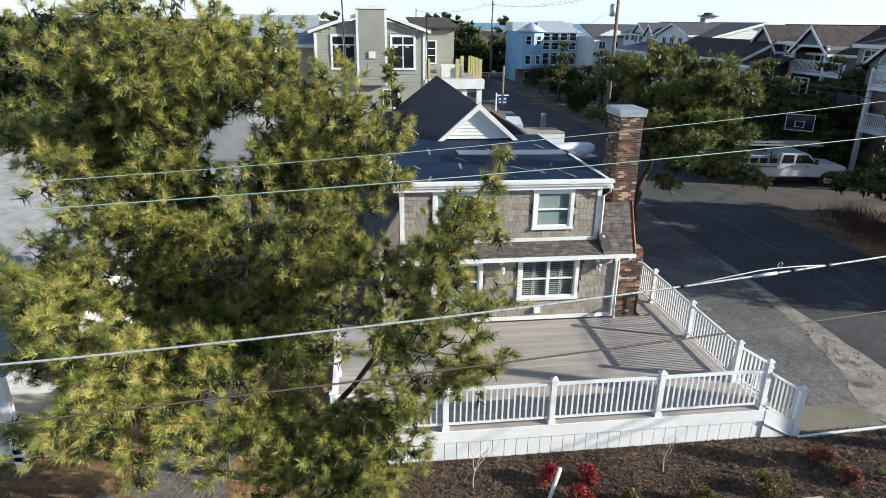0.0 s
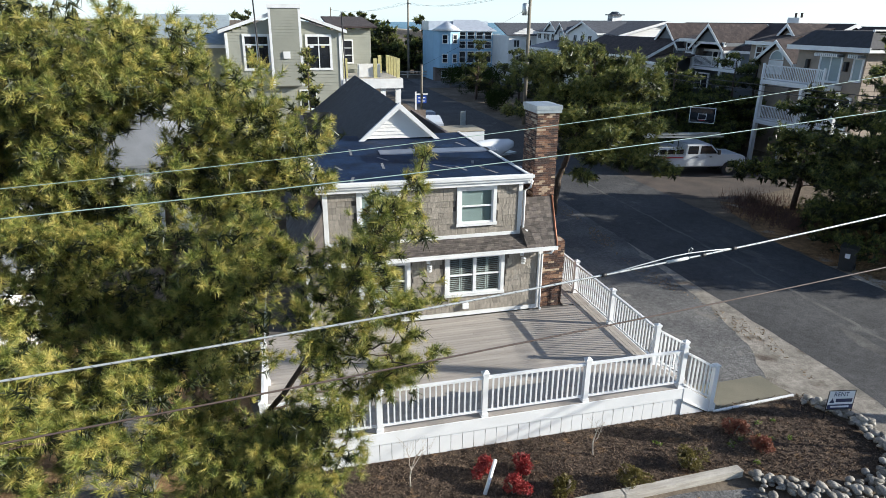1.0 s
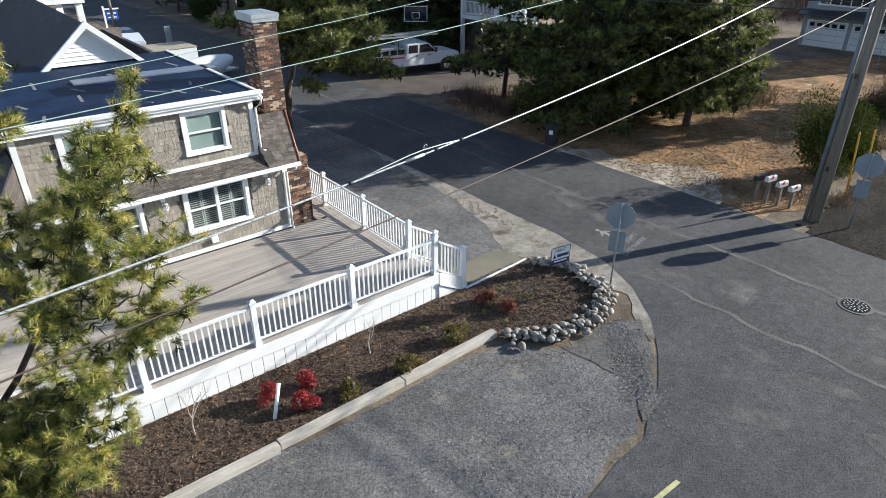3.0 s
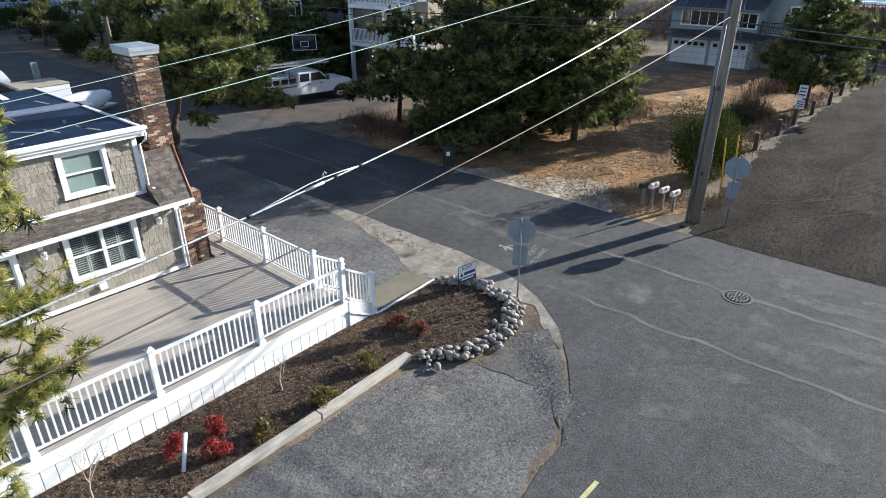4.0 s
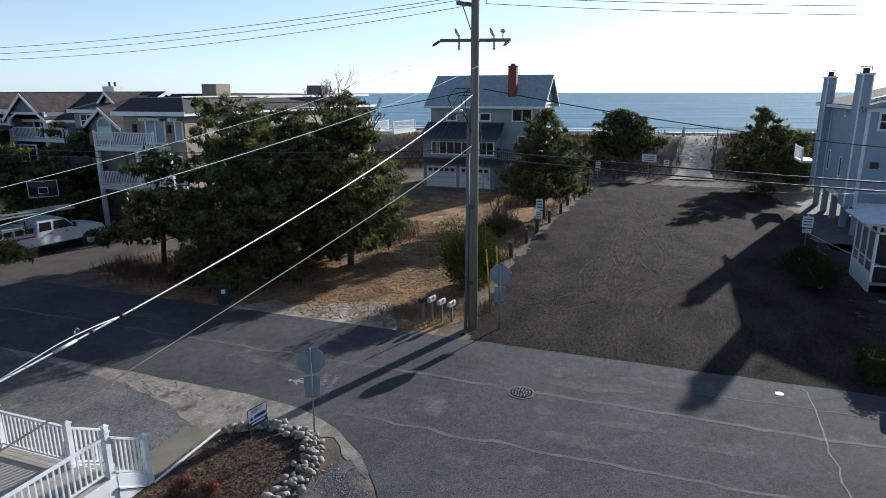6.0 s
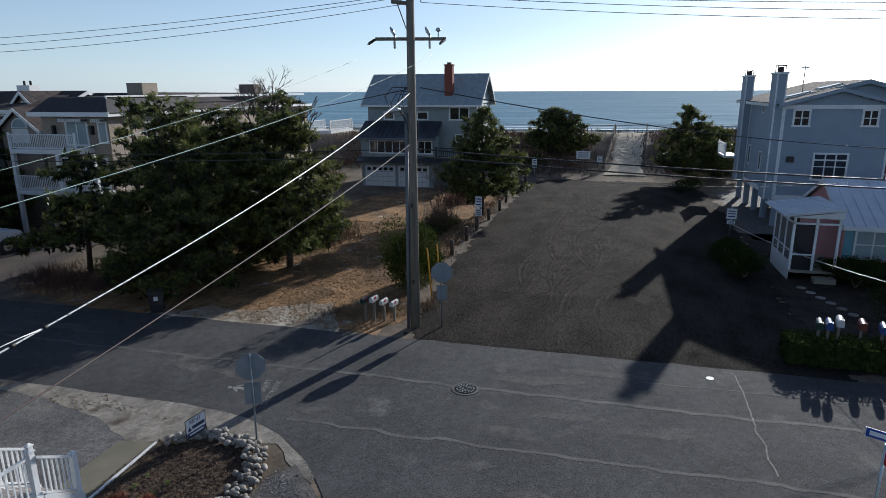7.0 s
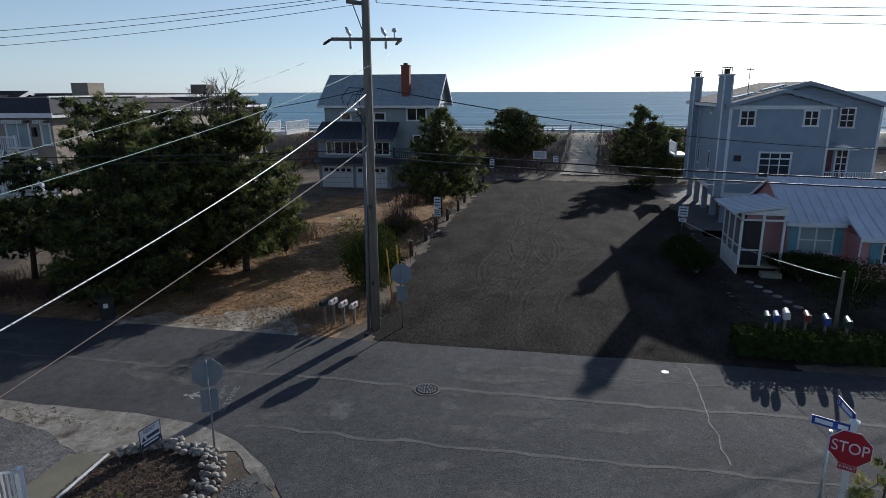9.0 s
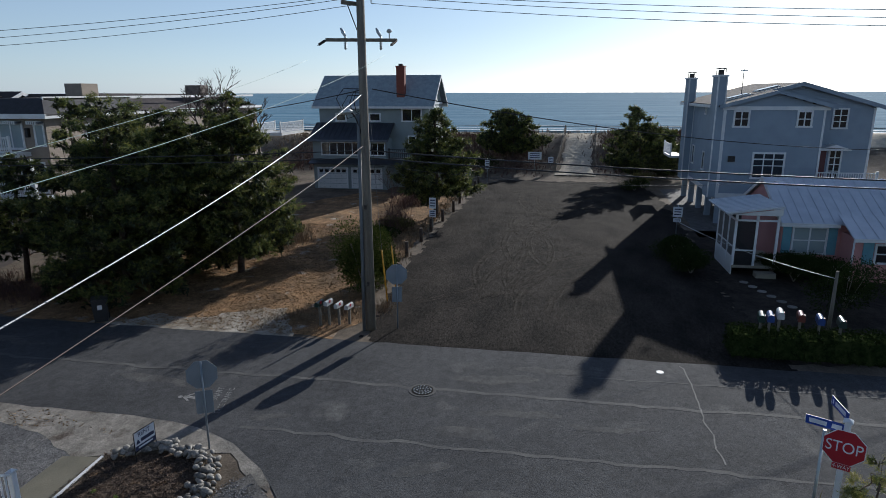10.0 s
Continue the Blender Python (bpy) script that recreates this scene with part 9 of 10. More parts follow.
def stop_sign_back(x, y, turn, across, z, low, label):
    """A stop sign seen from behind, on a steel post, with a plate below."""
    s = thing("stop_sign", label, "road sign", "stop signs at the crossing", at=(x, y, 0), turn=turn)
    part("post", tube([(0, 0, 0), (0, 0, z + across * 0.5)], 0.03, 6), SIGN_BACK, s, "perforated steel sign post")
    p = part("sign_plate", octagon(across * 0.541, 0.006), SIGN_BACK, s, "bare aluminium back of the sign")
    p.matrix_basis = pose(0, 0.045, z)
    f = part("sign_face", octagon(across * 0.53, 0.002), SIGN_RED, s)
    f.matrix_basis = pose(0, 0.053, z)
    q = part("lower_plate", box(-low[0] / 2, low[0] / 2, 0.04, 0.046, low[1], low[2], 0.0), SIGN_BACK, s)
    return s


stop_sign_back(14.20, 9.25, -62, 0.80, 2.26, (0.46, 1.10, 1.78), "stop sign on a steel post, seen from behind")
stop_sign_back(23.96, 6.25, -75, 0.86, 2.40, (0.42, 1.2, 1.86), "large stop sign seen from behind by the gravel lot")

st = thing("stop_sign", "red four-way stop sign on a white post with street name blades", "road sign", "stop signs at the crossing")
st.matrix_basis = pose(12.5, -6.02, 0, 0, 0, -90 - 25.8)
# local -y faces the street
part("post", box(-0.06, 0.06, 0.03, 0.15, 0, 3.24, 0.008), WHITE, st, "white square sign post")
bm = box(-0.09, 0.09, 0.0, 0.18, 3.24, 3.28, 0.008)
cap = [bm.verts.new(q) for q in ((-0.085, 0.005, 3.281), (0.085, 0.005, 3.281), (0.085, 0.175, 3.281), (-0.085, 0.175, 3.281), (0, 0.09, 3.33))]
for i in range(4):
    bm.faces.new((cap[i], cap[(i + 1) % 4], cap[4]))
part("post_cap", bm, WHITE, st)
p = part("border", octagon(0.411, 0.004), SIGN_WHITE, st)
p.matrix_basis = pose(0, 0.012, 2.70)
p = part("sign_face", octagon(0.392, 0.004), SIGN_RED, st)
p.matrix_basis = pose(0, 0.006, 2.70)
lettering("STOP", 0.345, SIGN_WHITE, st, pose(0, 0.004, 2.70, 90) @ Matrix.Diagonal((0.80, 1, 1, 1)))
part("lower_plate", box(-0.165, 0.165, 0.004, 0.012, 2.20, 2.33, 0.003), SIGN_RED, st)
lettering("4-WAY", 0.115, SIGN_WHITE, st, pose(0, 0.002, 2.265, 90) @ Matrix.Diagonal((0.85, 1, 1, 1)))
for turn, z0, reach, words in ((-4, 2.98, 0.74, ((-0.68, -0.36), (-0.27, -0.09))), (-64, 3.24, 0.80, ((-0.74, -0.70), (-0.62, -0.14)))):
    m = pose(0, 0.09, z0, 0, 0, turn)
    b = part("street_name_blade", box(-reach, -0.02, -0.006, 0.006, 0, 0.19, 0, m), SIGN_BLUE, st, "blue street name blade with white bars")
    part("edge", box(-reach - 0.012, -reach, -0.008, 0.008, -0.005, 0.195, 0, m), SIGN_WHITE, b)
    for x0, x1 in words:
        part("bar", box(x0, x1, -0.0105, -0.0065, 0.045, 0.14, 0, m), SIGN_WHITE, b)
solid("sign_pole", tube([(12.74, -5.72, 0), (12.74, -5.72, 2.95)], 0.035, 6), GALV, "thin steel pole behind the stop sign", "pole")

rs = thing("rental_sign", "white and navy rental sign on a wire frame in the bed", "sign", at=(13.35, 10.55, 0))
rs.matrix_basis = pose(13.58, 10.76, 0, 0, 0, -10)
bm = bmesh.new()
for x in (-0.36, 0.36):
    add_tube(bm, [(x, 0, 0), (x, 0, 0.88)], 0.012, 5)
add_tube(bm, [(-0.36, 0, 0.88), (0.36, 0, 0.88)], 0.012, 5)
add_tube(bm, [(-0.36, 0, 0.32), (0.36, 0, 0.32)], 0.012, 5)
part("frame", bm, BLACK, rs)
pl = part("panel", box(-0.345, 0.345, -0.008, 0.008, 0.34, 0.865), SIGN_WHITE, rs)
part("band", box(-0.345, 0.345, -0.012, -0.0085, 0.34, 0.47), SIGN_DARK, pl)
lettering("RENT", 0.17, SIGN_DARK, rs, pose(-0.02, -0.012, 0.77, 90))
part("bar", box(-0.14, 0.31, -0.012, -0.0085, 0.54, 0.64), SIGN_DARK, pl)
part("mark", prism([(-0.31, -0.012, 0.52), (-0.17, -0.012, 0.52), (-0.24, -0.012, 0.66)], (0, 0.003, 0)), SIGN_DARK, pl)
part("bar", box(-0.25, 0.25, -0.015, -0.0125, 0.38, 0.43), SIGN_WHITE, pl)


def plate_sign(x, y, turn, plates, label, h=2.2, category="sign", group="lot signs"):
    s = thing("sign", label, category, group, at=(x, y, dune_height(x, y)), turn=turn)
    part("post", tube([(0, 0, 0), (0, 0, h)], 0.035, 6), GALV, s)
    for w, z0, z1 in plates:
        p = part("panel", box(-w / 2, w / 2, -0.06, -0.045, z0, z1), SIGN_WHITE, s)
        for k in range(3):
            zz = z0 + (z1 - z0) * (0.2 + 0.26 * k)
            part("bar", box(-w * 0.36, w * 0.36, -0.064, -0.0605, zz, zz + (z1 - z0) * 0.1), SIGN_DARK, p)


plate_sign(44.3, 8.7, -95, ((0.5, 1.4, 2.2), (0.5, 0.75, 1.3)), "white parking sign with small dark lettering beside the lot")
plate_sign(44.1, -8.45, -95, ((0.62, 1.35, 2.05), (0.5, 1.0, 1.25)), "white parking sign with small dark lettering beside the lot")
plate_sign(67.6, 7.2, -95, ((0.5, 1.6, 2.6),), "tall narrow white sign at the end of the lot", 2.7)
plate_sign(75.4, 2.35, -92, ((1.6, 1.3, 2.2),), "wide white beach rules sign at the dune", 2.3)
plate_sign(75.6, 0.45, -92, ((0.6, 0.9, 1.6),), "small white sign beside the beach path", 1.8)
sb = thing("real_estate_sign", "white post with hanging blue real estate sign", "sign", at=(15.2, 70.5, 0))
part("post", box(-0.08, 0.08, -0.08, 0.08, 0, 2.2), WHITE, sb)
part("arm", box(-0.1, 1.4, -0.05, 0.05, 1.85, 1.98), WHITE, sb)
p = part("panel", box(0.15, 1.25, -0.02, 0.02, 0.9, 1.75), SIGN_BLUE, sb)
part("bar", box(0.3, 1.1, -0.025, -0.0205, 1.45, 1.58), SIGN_WHITE, p)
part("bar", box(0.3, 1.1, -0.025, -0.0205, 1.1, 1.2), SIGN_WHITE, p)
solid("marker_post", box(17.0, 17.5, 58.3, 58.4, 0, 1.6), GALV, "plain grey metal marker at the road", "post")


# ---- mailboxes, bins ----
def mailbox(x, y, turn, body_material, h, label, group, w=0.085, deep=0.5):
    m = thing("mailbox", label, "mailbox", group, at=(x, y, 0), turn=turn)
    part("post", box(-0.045, 0.045, -0.03, 0.06, 0, h), POLE_WOOD, m)
    y0, zs = -deep / 2, h + 1.5 * w
    pts = [(-w, y0, h), (w, y0, h), (w, y0, zs)] + [(w * math.cos(a), y0, zs + w * math.sin(a)) for a in (math.pi * k / 8 for k in range(1, 8))] + [(-w, y0, zs)]
    part("box", prism(pts, (0, deep, 0)), body_material, m)
    part("door", prism([(p[0] * 1.05, y0 - 0.012, p[2]) for p in pts], (0, 0.01, 0)), body_material, m)
    part("flag", box(w + 0.003, w + 0.011, -0.1, 0.02, h + 0.1, h + 0.22), SIGN_RED, m)


CREAM_BOX = mat("dull_white_enamel", (0.62, 0.62, 0.60), (0.5, 0.5, 0.48), 0.3, 4, 0.03)
GREEN_BOX = mat("dark_green_enamel", (0.02, 0.05, 0.04), (0.018, 0.04, 0.034), 0.3, 4, 0.02)
BLUE_BOX = mat("blue_enamel", (0.03, 0.07, 0.25), (0.025, 0.06, 0.2), 0.3, 4, 0.02)
RED_BOX = mat("rust_red_enamel", (0.16, 0.04, 0.03), (0.13, 0.035, 0.025), 0.3, 4, 0.02)
for x, y, mm, h, lab in ((23.78, 9.62, GREEN_BOX, 0.92, "dark green curbside mailbox"), (23.90, 9.26, CREAM_BOX, 0.95, "white curbside mailbox"), (24.03, 8.86, CREAM_BOX, 0.82, "white curbside mailbox"), (24.16, 8.44, CREAM_BOX, 0.74, "white curbside mailbox")):
    mailbox(x, y, -100, mm, h, lab + " on a wooden post", "mailboxes by the lawn")
for x, y, mm, h in ((24.08, -7.98, GREEN_BOX, 1.27), (23.95, -8.25, BLUE_BOX, 1.34), (24.02, -8.61, CREAM_BOX, 1.45), (24.19, -9.40, RED_BOX, 1.33), (24.1, -10.05, BLUE_BOX, 1.28), (24.0, -10.75, GREEN_BOX, 1.25)):
    mailbox(x, y, -102, mm, h, "curbside mailbox on a post in the clipped hedge", "mailboxes by the pink cottage", 0.115, 0.6)
solid("fence_post", tube([(24.75, -10.66, -0.05), (24.75, -10.66, 1.5), (24.7, -10.64, 3.15)], [0.08, 0.075, 0.055], 8), POLE_WOOD, "leaning grey wooden post by the mailboxes", "post")
wire("service_drop", sagging((24.72, -10.65, 2.85), (37.4, -7.3, 2.3), 0.25), 0.012, CABLE_GREY, "thin pale wire from the leaning post")

bn = thing("wheelie_bin", "charcoal wheeled rubbish bin with pale emblem at the road edge", "bin", at=(22.75, 19.35, 0), turn=-55)
part("body", prism([(-0.26, -0.28, 0.05), (0.26, -0.28, 0.05), (0.31, -0.36, 1.0), (-0.31, -0.36, 1.0)], (0, 0.62, 0)), BIN, bn)
part("lid", box(-0.34, 0.34, -0.42, 0.36, 1.0, 1.09, 0.03), BIN, bn)
part("handle", tube([(-0.3, 0.4, 1.0), (0.3, 0.4, 1.0)], 0.02, 6), BIN, bn)
for x in (-0.27, 0.27):
    part("wheel", tube([(x - 0.03, 0.28, 0.13), (x + 0.03, 0.28, 0.13)], 0.13, 12), BLACK, bn)
part("emblem", box(-0.09, 0.09, -0.345, -0.335, 0.62, 0.82), SIGN_WHITE, bn)


# ---- vehicles ----
def wheel(parent, x, y, r, side):
    w = part("wheel", tube([(x, y - 0.12, r), (x, y + 0.12, r)], r, 18), BLACK, parent)
    part("rim", tube([(x, y + side * 0.121, r), (x, y + side * 0.13, r)], r * 0.6, 14), CHROME, w)


def pickup(name, label, x, y, turn, paint, rack=False):
    """A crew-cab pickup, nose along local +x; with a ladder rack and cap if asked."""
    v = thing(name, label, "pickup truck", at=(x, y, 0), turn=turn)
    prof = [(-3.1, 0.55), (-3.1, 1.25), (-0.95, 1.25), (-0.85, 1.95), (0.62, 1.98), (1.22, 1.38), (2.55, 1.30), (2.88, 1.14), (2.9, 0.55)]
    bm = prism([(px, -0.95, pz) for px, pz in prof], (0, 1.9, 0))
    bmesh.ops.bevel(bm, geom=bm.edges[:], offset=0.06, segments=2, affect="EDGES")
    part("body", bm, paint, v)
    for sy in (-1, 1):
        for x0, x1, xa in ((-0.75, -0.12, -0.7), (0.0, 0.62, 0.0)):
            top = 1.86
            part("side_window", prism([(x0, sy * 0.955, 1.38), (x1 + (0.45 if x0 == 0.0 else 0), sy * 0.955, 1.38), (x1, sy * 0.94, top), (x0 + 0.03, sy * 0.94, top)], (0, sy * 0.01, 0)), PANE_DARK, v)
        for x0 in (-0.25, 0.6):
            part("door_handle", box(x0, x0 + 0.16, sy * 0.96 - 0.015, sy * 0.96 + 0.015, 1.15, 1.2), BLACK, v)
        part("mirror", box(1.0, 1.15, sy * 1.12 - 0.08, sy * 1.12 + 0.08, 1.35, 1.65, 0.02), BLACK, v)
        for wx in (-2.0, 1.95):
            wheel(v, wx, sy * 0.84, 0.4, sy)
            part("wheel_arch", tube([(wx, sy * 0.95, 0.4), (wx, sy * 0.962, 0.4)], 0.5, 18), BLACK, v)
    part("windscreen", prism([(0.69, -0.85, 1.93), (0.69, 0.85, 1.93), (1.24, 0.88, 1.40), (1.24, -0.88, 1.40)], (0.02, 0, 0.02)), PANE_DARK, v)
    part("bumper", box(2.85, 3.0, -0.95, 0.95, 0.5, 0.72, 0.03), CHROME, v)
    for sy in (-0.7, 0.7):
        part("headlight", box(2.84, 2.92, sy - 0.18, sy + 0.18, 0.82, 1.02, 0.02), SIGN_WHITE, v)
    part("grille", box(2.86, 2.91, -0.48, 0.48, 0.78, 1.02), BLACK, v)
    if rack:
        part("cap", box(-3.08, -1.02, -0.92, 0.92, 1.25, 1.74, 0.05), paint, v)
        for k in range(4):
            for sy in (-1, 1):
                part("cap_window", box(-3.0 + 0.52 * k, -2.58 + 0.52 * k, sy * 0.925 - 0.006, sy * 0.925 + 0.006, 1.36, 1.66), PANE_DARK, v)
        part("stripe", box(-3.05, -1.0, -0.966, -0.956, 1.12, 1.2), SIGN_RED, v)
        for rx in (-2.9, -1.4, 0.6):
            part("rack_bar", tube([(rx, -0.9, 1.7), (rx, -0.9, 2.3), (rx, 0.9, 2.3), (rx, 0.9, 1.7)], 0.03, 6), BLACK, v)
        for k, (ly, lz) in enumerate(((-0.55, 2.36), (0.35, 2.36), (-0.5, 2.52))):
            lad = bmesh.new()
            for dy in (-0.2, 0.2):
                add_box(lad, -3.4, 1.4, ly + dy - 0.02, ly + dy + 0.02, lz, lz + 0.09)
            for j in range(16):
                add_tube(lad, [(-3.3 + 0.3 * j, ly - 0.2, lz + 0.045), (-3.3 + 0.3 * j, ly + 0.2, lz + 0.045)], 0.018, 5)
            part("ladder", lad, GALV, v, "aluminium ladder on the roof rack")
    return v


pickup("pickup_truck", "white crew-cab work truck with ladders on a roof rack", 27.5, 36.9, -8, CAR_WHITE, True).scale = (1.16, 1.05, 1.08)
pickup("pickup_truck", "dark blue pickup truck on the driveway", 12.9, 56.5, 90, CAR_BLUE)
bm = prism([(-2.7, -0.95, 0.4), (-2.7, -0.95, 1.9), (1.5, -0.95, 1.95), (2.3, -0.95, 1.2), (2.7, -0.95, 1.05), (2.7, -0.95, 0.4)], (0, 1.9, 0))
bmesh.ops.bevel(bm, geom=bm.edges[:], offset=0.08, segments=2, affect="EDGES")
vn = thing("van", "white panel van parked on the driveway", "van", at=(12.6, 52.6, 0), turn=80)
part("body", bm, CAR_WHITE, vn)
for wx in (-1.7, 1.7):
    for sy in (-1, 1):
        wheel(vn, wx, sy * 0.86, 0.35, sy)
part("windscreen", prism([(1.56, -0.85, 1.88), (1.56, 0.85, 1.88), (2.28, 0.85, 1.24), (2.28, -0.85, 1.24)], (0.03, 0, 0.02)), PANE_DARK, vn)
for sy in (-1, 1):
    part("side_window", box(0.5, 1.5, sy * 0.955 - 0.006, sy * 0.955 + 0.006, 1.25, 1.75), PANE_DARK, vn)
tr = thing("box_trailer", "white box trailer with dusty beige roof", "trailer", at=(13.3, 47.2, 0), turn=4)
part("body", box(-2.0, 2.0, -1.3, 1.3, 0.5, 1.75, 0.05), CAR_WHITE, tr)
part("roof", box(-2.02, 2.02, -1.32, 1.32, 1.75, 1.85, 0.03), CONCRETE, tr, "dusty beige trailer roof")
for wx in (-0.5, 0.4):
    for sy in (-1, 1):
        wheel(tr, wx, sy * 1.2, 0.34, sy)
bm = bmesh.new()
add_tube(bm, [(-2.6, 0, 0.9), (-1.5, 0, 0.85), (1.0, 0, 0.95), (2.4, 0, 1.2), (2.8, 0, 1.35)], [0.8, 0.95, 0.9, 0.5, 0.08], 14)
for v in bm.verts:
    v.co.z = 0.5 + (v.co.z - 0.5) * 0.75
bt = thing("covered_boat", "boat on a trailer under a white cover", "boat", at=(14.6, 43.6, 0), turn=20)
part("hull_cover", bm, CAR_WHITE, bt)
part("trailer_frame", box(-2.2, 2.8, -0.5, 0.5, 0.3, 0.42), GALV, bt)
for sy in (-1, 1):
    wheel(bt, -0.8, sy * 0.75, 0.3, sy)
ut = thing("utility_trailer", "dark blue covered utility trailer by the pine", "trailer", at=(12.4, 31.2, 0), turn=80)
part("body", box(-1.7, 1.7, -0.9, 0.9, 0.5, 1.75, 0.04), CAR_BLUE, ut)
part("cover", prism([(-1.75, -0.95, 1.75), (-1.75, 0.95, 1.75), (-1.75, 0.5, 2.0), (-1.75, -0.5, 2.0)], (3.5, 0, 0)), CAR_BLUE, ut)
for sy in (-1, 1):
    wheel(ut, 0.1, sy * 0.98, 0.32, sy)
part("tow_bar", tube([(-1.7, 0.4, 0.5), (-2.7, 0, 0.45), (-1.7, -0.4, 0.5)], 0.035, 6), IRON, ut)
part("jack", tube([(-2.6, 0, 0.05), (-2.6, 0, 0.9)], 0.03, 6), IRON, ut)

# basketball hoop
hoop = thing("basketball_hoop", "basketball backboard with white square on a pole", "basketball hoop", at=(30.6, 40.6, 0), turn=-35)
part("pole", tube([(0, 0.5, 0), (0, 0.5, 3.0), (0, 0.1, 3.4)], 0.06, 8), IRON, hoop)
bb = part("backboard", box(-0.9, 0.9, 0.0, 0.04, 2.75, 3.9), PANE_DARK, hoop)
bm = bmesh.new()
for x0, x1, z0, z1 in ((-0.9, 0.9, 3.85, 3.9), (-0.9, 0.9, 2.75, 2.8), (-0.9, -0.85, 2.8, 3.85), (0.85, 0.9, 2.8, 3.85), (-0.3, 0.3, 3.4, 3.44), (-0.3, 0.3, 3.0, 3.04), (-0.3, -0.26, 3.04, 3.4), (0.26, 0.3, 3.04, 3.4)):
    add_box(bm, x0, x1, -0.012, -0.003, z0, z1)
part("border", bm, SIGN_WHITE, bb)
part("rim", tube([(0.23 * math.cos(k * math.pi / 8), -0.35 + 0.23 * math.sin(k * math.pi / 8), 3.02) for k in range(17)], 0.012, 6), SIGN_RED, hoop)

# ---- lot edge, dune fences, road furniture ----
for k, x in enumerate((35.6, 39.6, 42.8, 46.5, 50.4, 54.6, 58.6, 62.8, 67.0)):
    rng = random.Random(k)
    b = tube([(0, 0, -0.05), (0.02, 0, 0.45), (rng.uniform(-0.05, 0.05), 0, 0.95)], [0.12, 0.12, 0.115], 10)
    o = solid("bollard", b, BARK, "short dark wooden bollard beside the lot", "bollard", "bollards along the lot")
    o.matrix_basis = pose(x, 8.55 - 0.02 * (x - 36) + rng.uniform(-0.15, 0.15), 0)


def slat_fence(label, pts, h=1.15):
    f = thing("sand_fence", label, "fence", "sand fences on the dune")
    slat = mesh_of("slat", box(-0.03, 0.03, -0.008, 0.008, 0, h), mat("grey_fence_slat", (0.24, 0.20, 0.17), (0.16, 0.135, 0.115), 0.9, 4, 0.3, island=0.3))
    postm = mesh_of("post", tube([(0, 0, -0.3), (0, 0, h + 0.25)], 0.06, 6), POLE_WOOD)
    wires_ = bmesh.new()
    for (ax, ay), (bx, by) in zip(pts, pts[1:]):
        d = math.hypot(bx - ax, by - ay)
        n = int(d / 0.16)
        ang = math.degrees(math.atan2(by - ay, bx - ax))
        for i in range(n):
            x, y = ax + (bx - ax) * i / n, ay + (by - ay) * i / n
            piece("slat", slat, f, pose(x, y, dune_height(x, y) + 0.02, random.Random(i).uniform(-4, 4), 0, ang))
            if i % 15 == 0:
                piece("post", postm, f, pose(x, y, dune_height(x, y)))
        for z in (0.25, 0.9):
            add_tube(wires_, [(ax + (bx - ax) * i / 8, ay + (by - ay) * i / 8, dune_height(ax + (bx - ax) * i / 8, ay + (by - ay) * i / 8) + z) for i in range(9)], 0.012, 4)
    part("wire_ties", wires_, IRON, f)


slat_fence("grey slatted sand fence along the beach path", [(75.3, -0.15), (82, -0.75), (91.5, -1.45)])
slat_fence("grey slatted sand fence along the beach path", [(77.5, -4.75), (84, -5.1), (91.5, -5.55)])
slat_fence("grey slatted sand fence on the dune crest", [(94.5, 1.2), (95.5, -3.6)], 1.1)
slat_fence("grey slatted sand fence on the dune crest", [(95.5, -5.8), (96, -22.0)], 1.0)
gf = thing("guard_fence", "low white post-and-rail fence at the end of the road", "fence")
for k in range(10):
    part("post", box(5.0 + 3.6 * k, 5.25 + 3.6 * k, 114.0, 114.25, 0, 1.2), TIMBER, gf)
for z in (0.5, 0.95):
    part("rail", box(5.0, 37.6, 113.9, 114.0, z, z + 0.2), TIMBER, gf)
dk = thing("fence", "dark board fence beside the ocean house", "fence")
for k in range(24):
    part("board", box(62.0 + 0.4 * k, 62.38 + 0.4 * k, 9.5, 9.56, 0, 1.7), SIDING_SLATE, dk)

mh = thing("manhole_cover", "round cast-iron manhole cover in the asphalt", "manhole", at=(18.66, 4.06, 0.018))
part("collar", tube([(0, 0, 0), (0, 0, 0.012)], 0.46, 28), SEAM, mh)
part("lid", tube([(0, 0, 0.006), (0, 0, 0.020)], 0.37, 28), mat("rusty_black_iron", (0.012, 0.011, 0.010), (0.02, 0.017, 0.015), 0.9, 6, 0.2, spec=0.1), mh)
bm = bmesh.new()
for r in (0.1, 0.19, 0.29):
    for k in range(int(r * 60)):
        a = 2 * math.pi * k / int(r * 60)
        add_box(bm, -0.024, 0.024, -0.02, 0.02, 0.018, 0.029, pose(r * math.cos(a), r * math.sin(a), 0, 0, 0, math.degrees(a)))
part("studs", bm, GALV, mh, "worn bright raised studs", kind="stuff")
solid("valve_cover", tube([(21.45, -4.0, 0.016), (21.45, -4.0, 0.03)], 0.13, 14), SIGN_WHITE, "small pale round valve cover in the road", "valve cover")
crack = [(22.1, -4.78), (21.83, -4.88), (20.71, -4.91), (19.67, -4.83), (18.9, -4.86), (18.2, -4.78), (17.39, -4.85), (16.63, -4.79), (15.82, -4.85)]
bm = bmesh.new()
